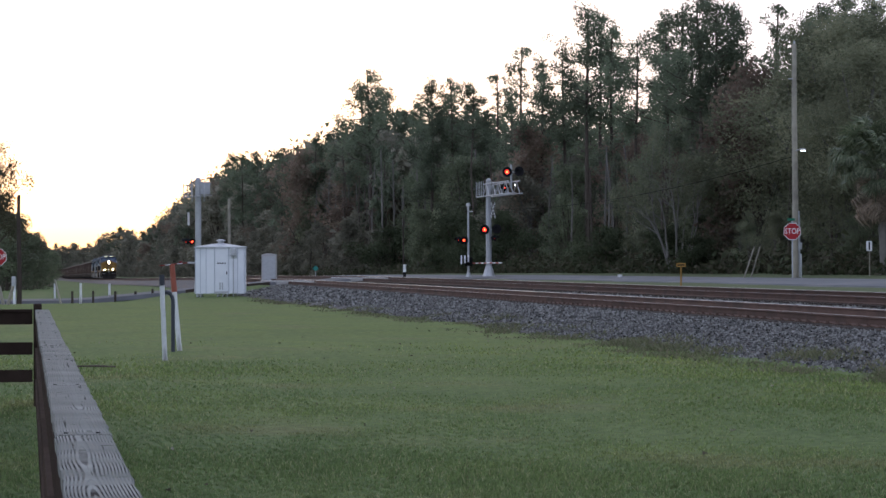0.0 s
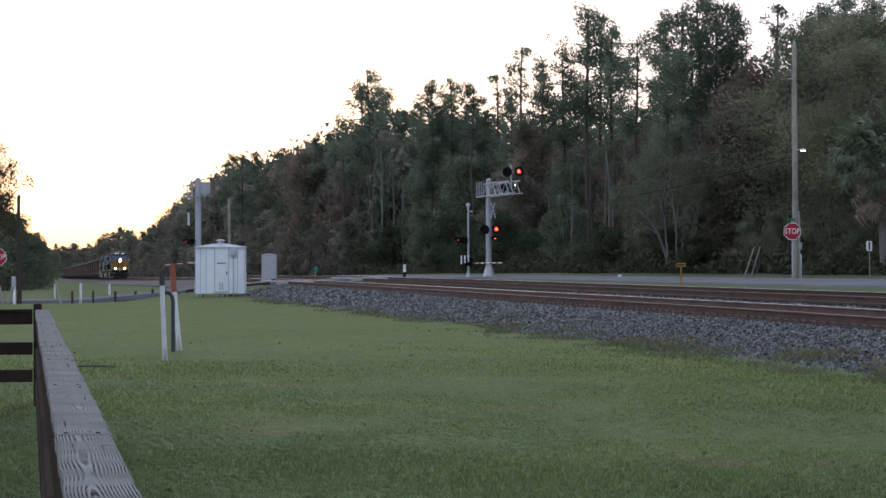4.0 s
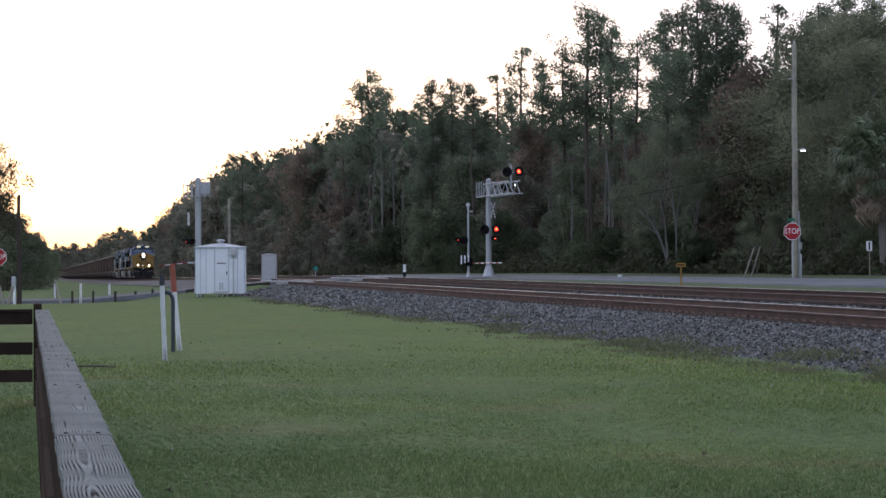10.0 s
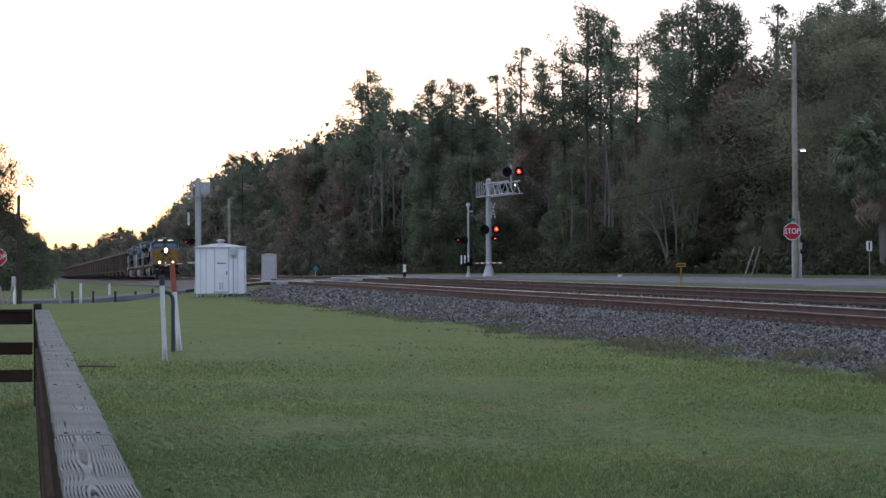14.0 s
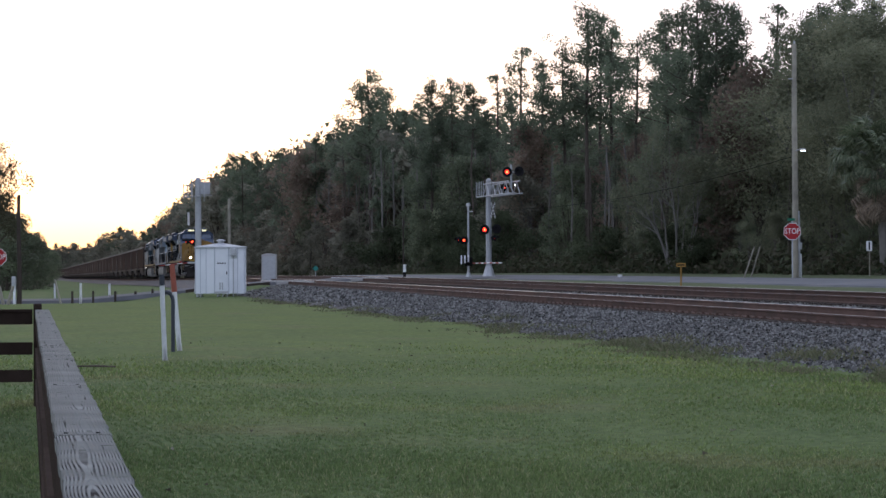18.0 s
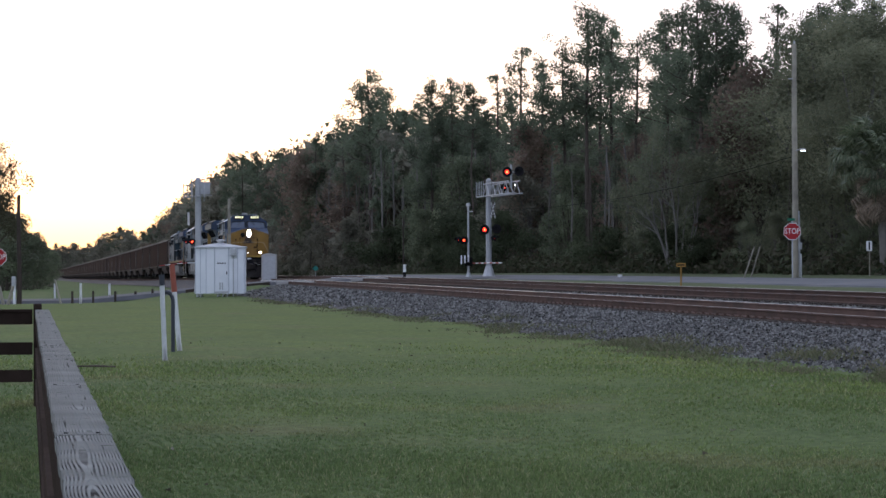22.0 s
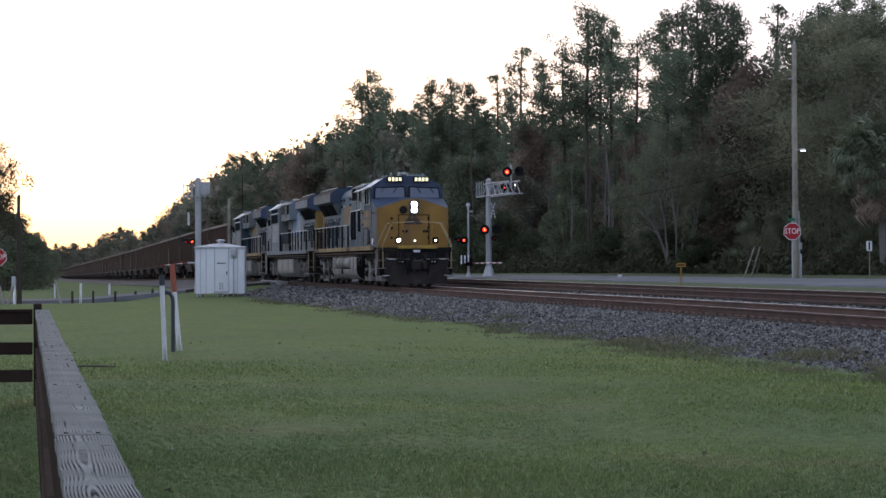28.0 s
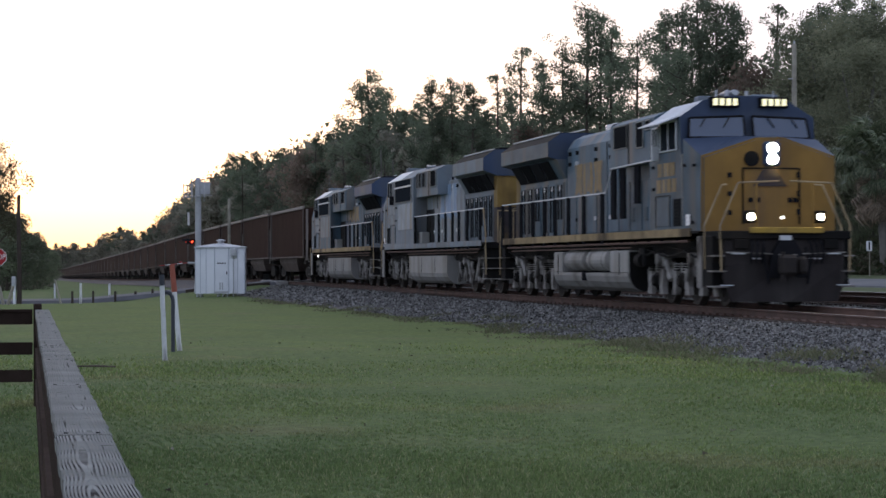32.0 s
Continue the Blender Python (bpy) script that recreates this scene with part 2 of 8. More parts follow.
def grass_mat(name="mown_grass", blade=0.0):
    """The lawn: broad patches of green, dry and bare. blade: brightness of standing blades, which let light through."""
    m = bpy.data.materials.new(name)
    m.use_nodes = True
    nt = m.node_tree
    b = nt.nodes["Principled BSDF"]
    b.inputs["Roughness"].default_value = 0.9
    b.inputs["Specular IOR Level"].default_value = 0.04
    tc = nt.nodes.new("ShaderNodeTexCoord")

    def tex(scale, detail, lo, hi):
        n = nt.nodes.new("ShaderNodeTexNoise")
        n.inputs["Scale"].default_value = scale
        n.inputs["Detail"].default_value = detail
        nt.links.new(tc.outputs["Object"], n.inputs["Vector"])
        r = nt.nodes.new("ShaderNodeMapRange")
        r.inputs[1].default_value, r.inputs[2].default_value = lo, hi
        nt.links.new(n.outputs["Fac"], r.inputs[0])
        return n, r.outputs[0]

    def mixc(fac, a, c):
        x = nt.nodes.new("ShaderNodeMix")
        x.data_type = "RGBA"
        nt.links.new(fac, x.inputs[0])
        for k, v in ((6, a), (7, c)):
            if isinstance(v, tuple):
                x.inputs[k].default_value = (*v, 1)
            else:
                nt.links.new(v, x.inputs[k])
        return x.outputs[2]
    _, big = tex(0.16, 6, 0.40, 0.62)
    _, mid = tex(0.7, 8, 0.42, 0.60)
    fn, fine = tex(7.0, 12, 0.34, 0.66)
    _, bare = tex(0.33, 9, 0.56, 0.70)
    c = mixc(big, GRASS_A, GRASS_B)
    # evening backlight is put into the turf as yellow towards railway and crossing
    along = nt.nodes.new("ShaderNodeVectorMath")
    along.operation = "DOT_PRODUCT"
    along.inputs[1].default_value = (1.1, 1.0, 0)
    nt.links.new(tc.outputs["Object"], along.inputs[0])
    stray = nt.nodes.new("ShaderNodeMath")
    stray.operation = "MULTIPLY_ADD"
    stray.inputs[1].default_value = 16.0
    wide, _ = tex(0.11, 5, 0.3, 0.7)
    nt.links.new(wide.outputs["Fac"], stray.inputs[0])
    nt.links.new(along.outputs["Value"], stray.inputs[2])
    backlit = nt.nodes.new("ShaderNodeMapRange")
    backlit.inputs[1].default_value, backlit.inputs[2].default_value, backlit.inputs[4].default_value = 22.0, 58.0, 0.75
    nt.links.new(stray.outputs[0], backlit.inputs[0])
    # the painted backlight fades out again farther on
    backlit_end = nt.nodes.new("ShaderNodeMapRange")
    backlit_end.inputs[1].default_value, backlit_end.inputs[2].default_value, backlit_end.inputs[3].default_value, backlit_end.inputs[4].default_value = 96.0, 122.0, 1.0, 0.1
    nt.links.new(stray.outputs[0], backlit_end.inputs[0])
    both = nt.nodes.new("ShaderNodeMath")
    both.operation = "MULTIPLY"
    nt.links.new(backlit.outputs[0], both.inputs[0])
    nt.links.new(backlit_end.outputs[0], both.inputs[1])
    c = mixc(both.outputs[0], c, GRASS_BACKLIT)
    half = nt.nodes.new("ShaderNodeMath")
    half.operation = "MULTIPLY"
    half.inputs[1].default_value = 0.55
    nt.links.new(mid, half.inputs[0])
    c = mixc(half.outputs[0], c, GRASS_C)
    most = nt.nodes.new("ShaderNodeMath")
    most.operation = "MULTIPLY"
    most.inputs[1].default_value = 0.7
    nt.links.new(bare, most.inputs[0])
    c = mixc(most.outputs[0], c, GRASS_DRY)
    # a dull, worn verge beyond the tracks
    side = nt.nodes.new("ShaderNodeVectorMath")
    side.operation = "DOT_PRODUCT"
    side.inputs[1].default_value = (math.cos(THETA), math.sin(THETA), 0)
    nt.links.new(tc.outputs["Object"], side.inputs[0])
    verge = nt.nodes.new("ShaderNodeMapRange")
    verge.inputs[1].default_value, verge.inputs[2].default_value, verge.inputs[4].default_value = 20.0, 23.0, 0.82
    nt.links.new(side.outputs["Value"], verge.inputs[0])
    c = mixc(verge.outputs[0], c, GRASS_VERGE)
    if blade:
        g = nt.nodes.new("ShaderNodeNewGeometry")
        v = nt.nodes.new("ShaderNodeMapRange")
        v.inputs[3].default_value, v.inputs[4].default_value = blade * 0.62, blade * 1.38
        nt.links.new(g.outputs["Random Per Island"], v.inputs[0])
        wh = nt.nodes.new("ShaderNodeTexWhiteNoise")        # some blades are straw, some deep green
        wh.noise_dimensions = "1D"
        nt.links.new(g.outputs["Random Per Island"], wh.inputs["W"])
        dry = nt.nodes.new("ShaderNodeMapRange")
        dry.inputs[1].default_value, dry.inputs[2].default_value, dry.inputs[4].default_value = 0.72, 1.0, 0.9
        nt.links.new(wh.outputs["Value"], dry.inputs[0])
        c = mixc(dry.outputs[0], c, (0.160, 0.158, 0.092))
        hs = nt.nodes.new("ShaderNodeHueSaturation")
        nt.links.new(v.outputs[0], hs.inputs["Value"])
        nt.links.new(c, hs.inputs["Color"])
        nt.links.new(hs.outputs[0], b.inputs["Base Color"])
        tr = nt.nodes.new("ShaderNodeBsdfTranslucent")
        nt.links.new(hs.outputs[0], tr.inputs["Color"])
        ms = nt.nodes.new("ShaderNodeMixShader")
        ms.inputs[0].default_value = 0.66
        nt.links.new(b.outputs[0], ms.inputs[1])
        nt.links.new(tr.outputs[0], ms.inputs[2])
        nt.links.new(ms.outputs[0], nt.nodes["Material Output"].inputs["Surface"])
        return m
    dark = mixc(fine, tuple(v * 0.6 for v in GRASS_A), tuple(v * 1.95 for v in GRASS_B))
    x = nt.nodes.new("ShaderNodeMix")
    x.data_type = "RGBA"
    x.inputs[0].default_value = 0.33
    nt.links.new(c, x.inputs[6])
    nt.links.new(dark, x.inputs[7])
    nt.links.new(x.outputs[2], b.inputs["Base Color"])
    bp = nt.nodes.new("ShaderNodeBump")
    bp.inputs["Strength"].default_value = 0.5
    bp.inputs["Distance"].default_value = 0.03
    nt.links.new(fn.outputs["Fac"], bp.inputs["Height"])
    nt.links.new(bp.outputs[0], b.inputs["Normal"])
    return m


GRASS_A = (0.059, 0.087, 0.038)
GRASS_B = (0.097, 0.126, 0.048)
GRASS_C = (0.066, 0.096, 0.040)
GRASS_BACKLIT = (0.116, 0.143, 0.037)
GRASS_VERGE = (0.074, 0.075, 0.056)
GRASS_DRY = (0.122, 0.112, 0.060)
M_GRASS = grass_mat()
M_ASPHALT = mat("worn_asphalt", (0.105, 0.108, 0.115), 0.9, var=0.25, scale=0.8, bump_scale=60, second=(0.14, 0.14, 0.142))
M_BALLAST = mat("ballast_bed", (0.085, 0.08, 0.08), 0.9, var=0.5, scale=9, bump=0.9, bump_scale=22, second=(0.10, 0.075, 0.06))
M_STONE = island_mat("granite_stones", [(0.022, 0.022, 0.021), (0.066, 0.065, 0.061), (0.115, 0.113, 0.106), (0.22, 0.217, 0.205), (0.066, 0.056, 0.048)], 0.9, 0.1)
M_RUST = mat("rusty_steel", (0.125, 0.080, 0.064), 0.85, 0.0, var=0.4, scale=3, bump_scale=50, second=(0.085, 0.062, 0.052), spec=0.1)
M_RAILTOP = mat("polished_rail_head", (0.34, 0.325, 0.315), 0.42, 0.9, var=0.1, scale=4, bump=0.02)
M_TIE = mat("old_tie_wood", (0.055, 0.042, 0.034), 0.9, var=0.4, scale=5, bump=0.4)
M_CONC = mat("weathered_concrete", (0.42, 0.41, 0.39), 0.85, var=0.15, scale=3, second=(0.33, 0.32, 0.30))
M_WHITE = mat("white_paint", (0.72, 0.74, 0.76), 0.55, var=0.08, scale=2.0, bump=0.05, second=(0.62, 0.65, 0.68))
M_GALV = mat("galvanised_steel", (0.42, 0.43, 0.44), 0.5, 0.55, var=0.18, scale=6, bump=0.08)
M_BLACK = mat("black_paint", (0.018, 0.018, 0.02), 0.8, var=0.3, scale=4, spec=0.0)
M_POLE = mat("pole_wood", (0.31, 0.285, 0.225), 0.9, var=0.3, scale=2.5, bump=0.4, second=(0.17, 0.155, 0.135))
M_POSTWHITE = mat("scuffed_white_post", (0.62, 0.63, 0.62), 0.7, var=0.2, scale=7, bump=0.2, second=(0.20, 0.18, 0.15), streak=0.3)
M_RED = mat("stop_red", (0.36, 0.02, 0.025), 0.45, var=0.1, scale=4, bump=0.03)
M_SIGNWHITE = mat("reflective_white", (0.75, 0.75, 0.75), 0.4, var=0.05, scale=4, bump=0.02)
M_BARK = mat("pine_bark", (0.085, 0.068, 0.055), 0.95, var=0.4, scale=5, bump=0.6, bump_scale=14)
M_BARKLIGHT = mat("grey_bark", (0.15, 0.138, 0.124), 0.95, var=0.3, scale=5, bump=0.5, bump_scale=14)
M_BARKPALE = mat("pale_grey_bark", (0.19, 0.18, 0.165), 0.95, var=0.25, scale=4, bump=0.4, bump_scale=16)
M_PINE = island_mat("pine_needles", [(0.095, 0.116, 0.084), (0.126, 0.153, 0.102), (0.147, 0.173, 0.116), (0.166, 0.174, 0.122)], 0.8, 0.15, 0.5, 0.75, 0.5)
M_LEAF = island_mat("dark_oak_leaves", [(0.090, 0.108, 0.074), (0.126, 0.147, 0.091), (0.144, 0.165, 0.102), (0.168, 0.166, 0.112)], 0.75, 0.2, 0.5, 0.7, 0.45)
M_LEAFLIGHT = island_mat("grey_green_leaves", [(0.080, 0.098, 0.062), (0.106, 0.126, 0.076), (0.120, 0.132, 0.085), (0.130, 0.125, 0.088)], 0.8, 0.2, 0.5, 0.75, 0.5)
# oak-leaf tones at under half value: wood-foot shade put into the colour
M_SHRUB = island_mat("shade_toned_shrub_leaves", [(0.040, 0.050, 0.030), (0.056, 0.069, 0.038), (0.066, 0.078, 0.046), (0.074, 0.072, 0.048)], 0.8, 0.1, 0.4, 0.7, 0.5)
# distance haze is put into these leaves as a pale grey
M_HAZYLEAF = island_mat("haze_greyed_leaves", [(0.146, 0.146, 0.112), (0.178, 0.174, 0.132), (0.192, 0.182, 0.140), (0.194, 0.170, 0.134)], 0.8, 0.15, 0.5, 0.75, 0.35)
# thin olive leaves, lightened: hazy sky glow is put into the colour
M_OLIVELIT = island_mat("thin_lightened_olive_leaves", [(0.160, 0.186, 0.118), (0.196, 0.222, 0.140), (0.218, 0.230, 0.150), (0.220, 0.204, 0.146)], 0.8, 0.2, 0.5, 0.75, 0.45)
M_BROWNLEAF = island_mat("rusty_autumn_leaves", [(0.172, 0.132, 0.104), (0.205, 0.146, 0.114), (0.182, 0.152, 0.112), (0.146, 0.142, 0.102)], 0.8, 0.15, 0.5, 0.75, 0.45)
M_OLIVEBROWN = island_mat("olive_brown_leaves", [(0.134, 0.150, 0.092), (0.160, 0.172, 0.106), (0.174, 0.176, 0.113), (0.172, 0.158, 0.110)], 0.8, 0.15, 0.5, 0.8, 0.45)
M_MOSSLEAF = island_mat("thin_moss_leaves", [(0.085, 0.085, 0.055), (0.12, 0.11, 0.07), (0.07, 0.075, 0.04)], 0.85, 0.15, 0.3)
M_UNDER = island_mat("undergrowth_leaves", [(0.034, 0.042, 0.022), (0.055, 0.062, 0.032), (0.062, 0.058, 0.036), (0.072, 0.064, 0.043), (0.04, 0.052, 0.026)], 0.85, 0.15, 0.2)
M_PALM = island_mat("palm_fronds", [(0.072, 0.092, 0.050), (0.124, 0.152, 0.080), (0.188, 0.206, 0.126)], 0.5, 0.35, 0.35, 0.7)
M_DEADFROND = island_mat("dead_palm_fronds", [(0.30, 0.23, 0.165), (0.44, 0.36, 0.285), (0.21, 0.165, 0.125)], 0.9, 0.1, 0.35, 0.7)
M_BLADE = grass_mat("grass_blades", 1.85)
M_WEED = island_mat("verge_weeds", [(0.105, 0.118, 0.068), (0.150, 0.165, 0.085), (0.185, 0.185, 0.115), (0.20, 0.175, 0.12)], 0.85, 0.05, 0.4, 0.9)
M_LITTER = island_mat("dead_leaf_litter", [(0.035, 0.028, 0.02), (0.07, 0.05, 0.035), (0.05, 0.04, 0.03), (0.16, 0.14, 0.10), (0.26, 0.24, 0.20)], 0.85, 0.15, 0.1, 0.98)
# locomotive colours
M_LBLUE = mat("loco_dark_blue", (0.040, 0.060, 0.105), 0.6, spec=0.2, var=0.3, scale=1.5, bump=0.04, second=(0.075, 0.085, 0.10))
M_LBODY = mat("loco_grey_blue", (0.070, 0.113, 0.148), 0.6, spec=0.2, var=0.55, scale=1.6, bump=0.05, second=(0.148, 0.132, 0.114), streak=0.14)
M_LYEL = mat("loco_yellow", (0.30, 0.172, 0.046), 0.65, spec=0.15, var=0.35, scale=1.6, bump=0.05, second=(0.22, 0.135, 0.055), streak=0.3)
M_LYELWORN = mat("loco_grimy_yellow", (0.215, 0.140, 0.046), 0.7, spec=0.1, var=0.5, scale=2.0, bump=0.05, second=(0.095, 0.068, 0.038), streak=0.3)
M_LGREY = mat("loco_light_grey", (0.150, 0.182, 0.208), 0.65, spec=0.15, var=0.3, scale=1.3, bump=0.05, second=(0.160, 0.142, 0.124), streak=0.16)
M_LPALE = mat("loco_pale_repaint", (0.215, 0.245, 0.265), 0.6, spec=0.15, var=0.45, scale=2.2, bump=0.05, second=(0.185, 0.155, 0.125), streak=0.16)
M_LDARK = mat("loco_underframe", (0.012, 0.0115, 0.011), 0.8, var=0.4, scale=3, bump=0.1, second=(0.026, 0.022, 0.018), spec=0.08)
M_TRUCK = mat("truck_steel", (0.25, 0.235, 0.215), 0.75, var=0.45, scale=4, bump=0.15, second=(0.06, 0.05, 0.042), spec=0.15)
M_TANK = mat("fuel_tank_grey", (0.245, 0.24, 0.225), 0.65, var=0.3, scale=2, bump=0.05, second=(0.15, 0.135, 0.118), streak=0.25)
M_HOP = mat("hopper_brown", (0.043, 0.0245, 0.019), 0.9, var=0.35, scale=1.0, bump=0.08, second=(0.048, 0.029, 0.022), spec=0.02, streak=0.2)
M_HOPTOP = mat("hopper_top_chord", (0.20, 0.172, 0.150), 0.75, var=0.25, scale=2)
M_HOPLOW = mat("dusty_hopper_steel", (0.100, 0.082, 0.072), 0.85, var=0.3, scale=1.5, bump=0.08, second=(0.062, 0.045, 0.038), spec=0.05, streak=0.25)
M_SILL = mat("dirty_yellow_sill", (0.30, 0.218, 0.115), 0.75, var=0.35, scale=2.5, bump=0.05, second=(0.09, 0.065, 0.04), spec=0.1)
M_COAL = mat("coal", (0.018, 0.018, 0.019), 0.8, var=0.5, scale=5, bump=0.8, bump_scale=9)
G_HEAD = glow("headlight_glow", (1.0, 0.88, 0.62), 220.0)
G_DITCH = glow("ditch_light_glow", (1.0, 0.86, 0.60), 110.0)
G_RED = glow("red_flasher_glow", (1.0, 0.03, 0.02), 2.4)
G_REDHOT = glow("hot_flasher_glow", (1.0, 0.16, 0.04), 5.0)
G_MARK = glow("small_white_lamp", (1.0, 0.96, 0.90), 4.0)
G_BOARD = glow("number_board_glow", (1.0, 0.93, 0.58), 0.95)
G_LAMP = glow("street_lamp_glow", (0.95, 0.97, 1.0), 3.0)

# ---------------- ground ----------------
def ground():
    lats = np.unique(np.concatenate([-np.geomspace(30, 3500, 22), np.arange(-30, 60, 1.0), np.geomspace(60, 3500, 22)]))
    ss = np.unique(np.concatenate([np.array([-300.0, -100.0]), np.arange(-20, 170, 1.5), np.arange(170, 420, 8.0), np.geomspace(420, 4800, 40)]))
    verts = []
    for s in ss:
        for l in lats:
            z = ground_z(l, s)
            z += 0.05 * noise.noise(Vector((l * 0.13, s * 0.13, 0))) * smooth(6, 14, abs(s - CROSS))
            verts.append(T(l, s, z))
    n = len(lats)
    faces = [(j * n + i, j * n + i + 1, (j + 1) * n + i + 1, (j + 1) * n + i) for j in range(len(ss) - 1) for i in range(n - 1)]
    ob = new("ground", mesh_from("ground", verts, faces, [M_GRASS], True))
    return tagged(ob, "mown green lawn and fields with dry patches", "ground", kind="structure")


ground()


def ribbon(name, lat_z, s_list, material, label, category, zf=None):
    """A strip along the railway: a profile of (lat, z) carried along s."""
    verts, faces = [], []
    n = len(lat_z)
    for s in s_list:
        for l, z in lat_z:
            verts.append(T(l, s, (zf(l, s) if zf else fall(s)) + z))
    for j in range(len(s_list) - 1):
        for i in range(n - 1):
            faces.append((j * n + i, j * n + i + 1, (j + 1) * n + i + 1, (j + 1) * n + i))
    return tagged(new(name, mesh_from(name, verts, faces, [material])), label, category, kind="structure")


S_LINE = sorted(set([float(v) for v in np.arange(-40, 200, 4)] + [float(v) for v in np.geomspace(200, 1800, 40)]))
FAR_UP = 0.17                             # the far track lies a little higher
TIE_TOP = RAIL - 0.19
BED = [(10.9, -0.05), (11.3, 0.04), (12.2, 0.16), (13.3, 0.33), (13.9, TIE_TOP - 0.02), (17.3, TIE_TOP - 0.01),
       (18.0, TIE_TOP + FAR_UP - 0.04), (21.6, TIE_TOP + FAR_UP), (22.4, 0.62), (22.9, 0.55)]
ribbon("ballast_bed", BED, S_LINE, M_BALLAST, "grey crushed granite ballast bed under two tracks", "ballast bed")


# ---------------- tracks ----------------
def rail_profile(h):
    return [(-0.075, h - 0.172), (-0.075, h - 0.160), (-0.012, h - 0.135), (-0.012, h - 0.045), (-0.036, h - 0.035), (-0.036, h - 0.006),
            (-0.028, h), (0.028, h), (0.036, h - 0.006), (0.036, h - 0.035), (0.012, h - 0.045), (0.012, h - 0.135), (0.075, h - 0.160), (0.075, h - 0.172)]


def rail(name, lat, z, parent, gauge):
    prof = rail_profile(0.0)
    verts, faces, idx = [], [], []
    n = len(prof)
    for s in S_LINE:
        for px, pz in prof:
            verts.append(T(lat + px, s, z + fall(s) + pz))
    for j in range(len(S_LINE) - 1):
        for i in range(n - 1):
            faces.append((j * n + i, j * n + i + 1, (j + 1) * n + i + 1, (j + 1) * n + i))
            idx.append(1 if i in ((6, 7) if gauge > 0 else (5, 6)) else 0)
    ob = new(name, mesh_from(name, verts, faces, [M_RUST, M_RAILTOP], False, idx))
    ob.parent = parent
    return ob


TRACKS = []
for nm, lat, up, cant in (("near", LAT1, 0.0, 0.05), ("far", LAT2, FAR_UP, 0.06)):
    tr = empty("railway_track", Matrix(), "rusty steel rails on wooden ties in ballast" if up == 0 else "second rusty railway track, slightly higher", "railway track", kind="structure")
    rail("rail", lat - 0.755, RAIL + up, tr, 1)
    rail("rail", lat + 0.755, RAIL + up + cant, tr, -1)
    TRACKS.append(tr)

# ---------------- roads ----------------
CROSS_Z = RAIL + 0.115


def cross_z(lat):
    return float(np.interp(lat, (-60, -6, 3, 8, 13.2, 14.4, 17.0, 18.4, 21.4, 23.5, 27, 60),
                           (-0.34, -0.34, -0.27, 0.18, 0.64, CROSS_Z, CROSS_Z, CROSS_Z + FAR_UP, CROSS_Z + FAR_UP, 0.88, 0.93, 1.1)))


def crossing_road():
    lats = list(np.arange(-70, 12.9, 1.5)) + list(np.arange(13.2, 24.1, 0.6)) + list(np.arange(24.6, 34.1, 1.5))
    verts, faces = [], []
    prof = ((-4.6, -0.25), (-4.3, 0.0), (-2, 0.03), (0, 0.05), (2, 0.03), (4.3, 0.0), (4.6, -0.25))
    for l in lats:
        for ds, dz in prof:
            s = CROSS + ds + 0.0 * l
            verts.append(T(l, s, cross_z(l) + dz - 0.02))
    n = len(prof)
    for j in range(len(lats) - 1):
        for i in range(n - 1):
            faces.append((j * n + i, (j + 1) * n + i, (j + 1) * n + i + 1, j * n + i + 1))
    return tagged(new("road", mesh_from("road", verts, faces, [M_ASPHALT])), "worn grey asphalt road ramping up to the railway crossing", "road", kind="structure")


crossing_road()
for l0, l1 in ((8.8, 10.4), (10.42, 12.0), (12.02, 13.6)):
    bm = bmesh.new()
    add_prism(bm, [(l0, cross_z(l0) - 0.28), (l0, cross_z(l0) + 0.03), (l1, cross_z(l1) + 0.03), (l1, cross_z(l1) - 0.28)], "y", CROSS - 4.85, CROSS - 4.62)
    tagged(part("road_edge_timber", bm, M_TIE, None, m=TRK), "dark timber along the edge of the crossing ramp", "timber", kind="structure")
ROAD_Z = lambda l, s: ground_z(l, s)
ribbon("road", [(26.3, -0.05), (26.4, 0.05), (27.5, 0.07), (29, 0.09), (32, 0.07), (33.8, 0.05), (33.9, -0.05)], [float(v) for v in np.arange(-20, 360, 4)], M_ASPHALT,
       "grey asphalt road running beside the railway", "road", ROAD_Z)

# ---------------- train ----------------
def train_s(t):
    """Where the front of the leading engine is at t seconds."""
    return 44.98 - 11.013 * (t - 32) + 0.0432 * (t - 32) ** 2


def train_pose(t, a, back=False):
    """Pose of a vehicle whose middle is a metres behind the front; back: it runs cab last."""
    s = train_s(t) + a
    pitch = math.atan2(fall(s + 8) - fall(s - 8), 16)
    m = TRK @ Matrix.Translation((LAT1, s, RAIL + fall(s) + 0.025)) @ Matrix.Rotation(pitch, 4, "X")
    return m @ Matrix.Rotation(math.pi, 4, "Z") if back else m


# part of the windscreen's blue sky reflection is put into the base colour
M_GLASS = bpy.data.materials.new("sky_tinted_glass")
M_GLASS.use_nodes = True
_b = M_GLASS.node_tree.nodes["Principled BSDF"]
_b.inputs["Base Color"].default_value = (0.035, 0.056, 0.098, 1)
_b.inputs["Roughness"].default_value = 0.08
_b.inputs["Specular IOR Level"].default_value = 0.8
M_SIDEGLASS = bpy.data.materials.new("dull_side_glass")
M_SIDEGLASS.use_nodes = True
_b = M_SIDEGLASS.node_tree.nodes["Principled BSDF"]
_b.inputs["Base Color"].default_value = (0.02, 0.023, 0.027, 1)
_b.inputs["Roughness"].default_value = 0.35
_b.inputs["Specular IOR Level"].default_value = 0.0
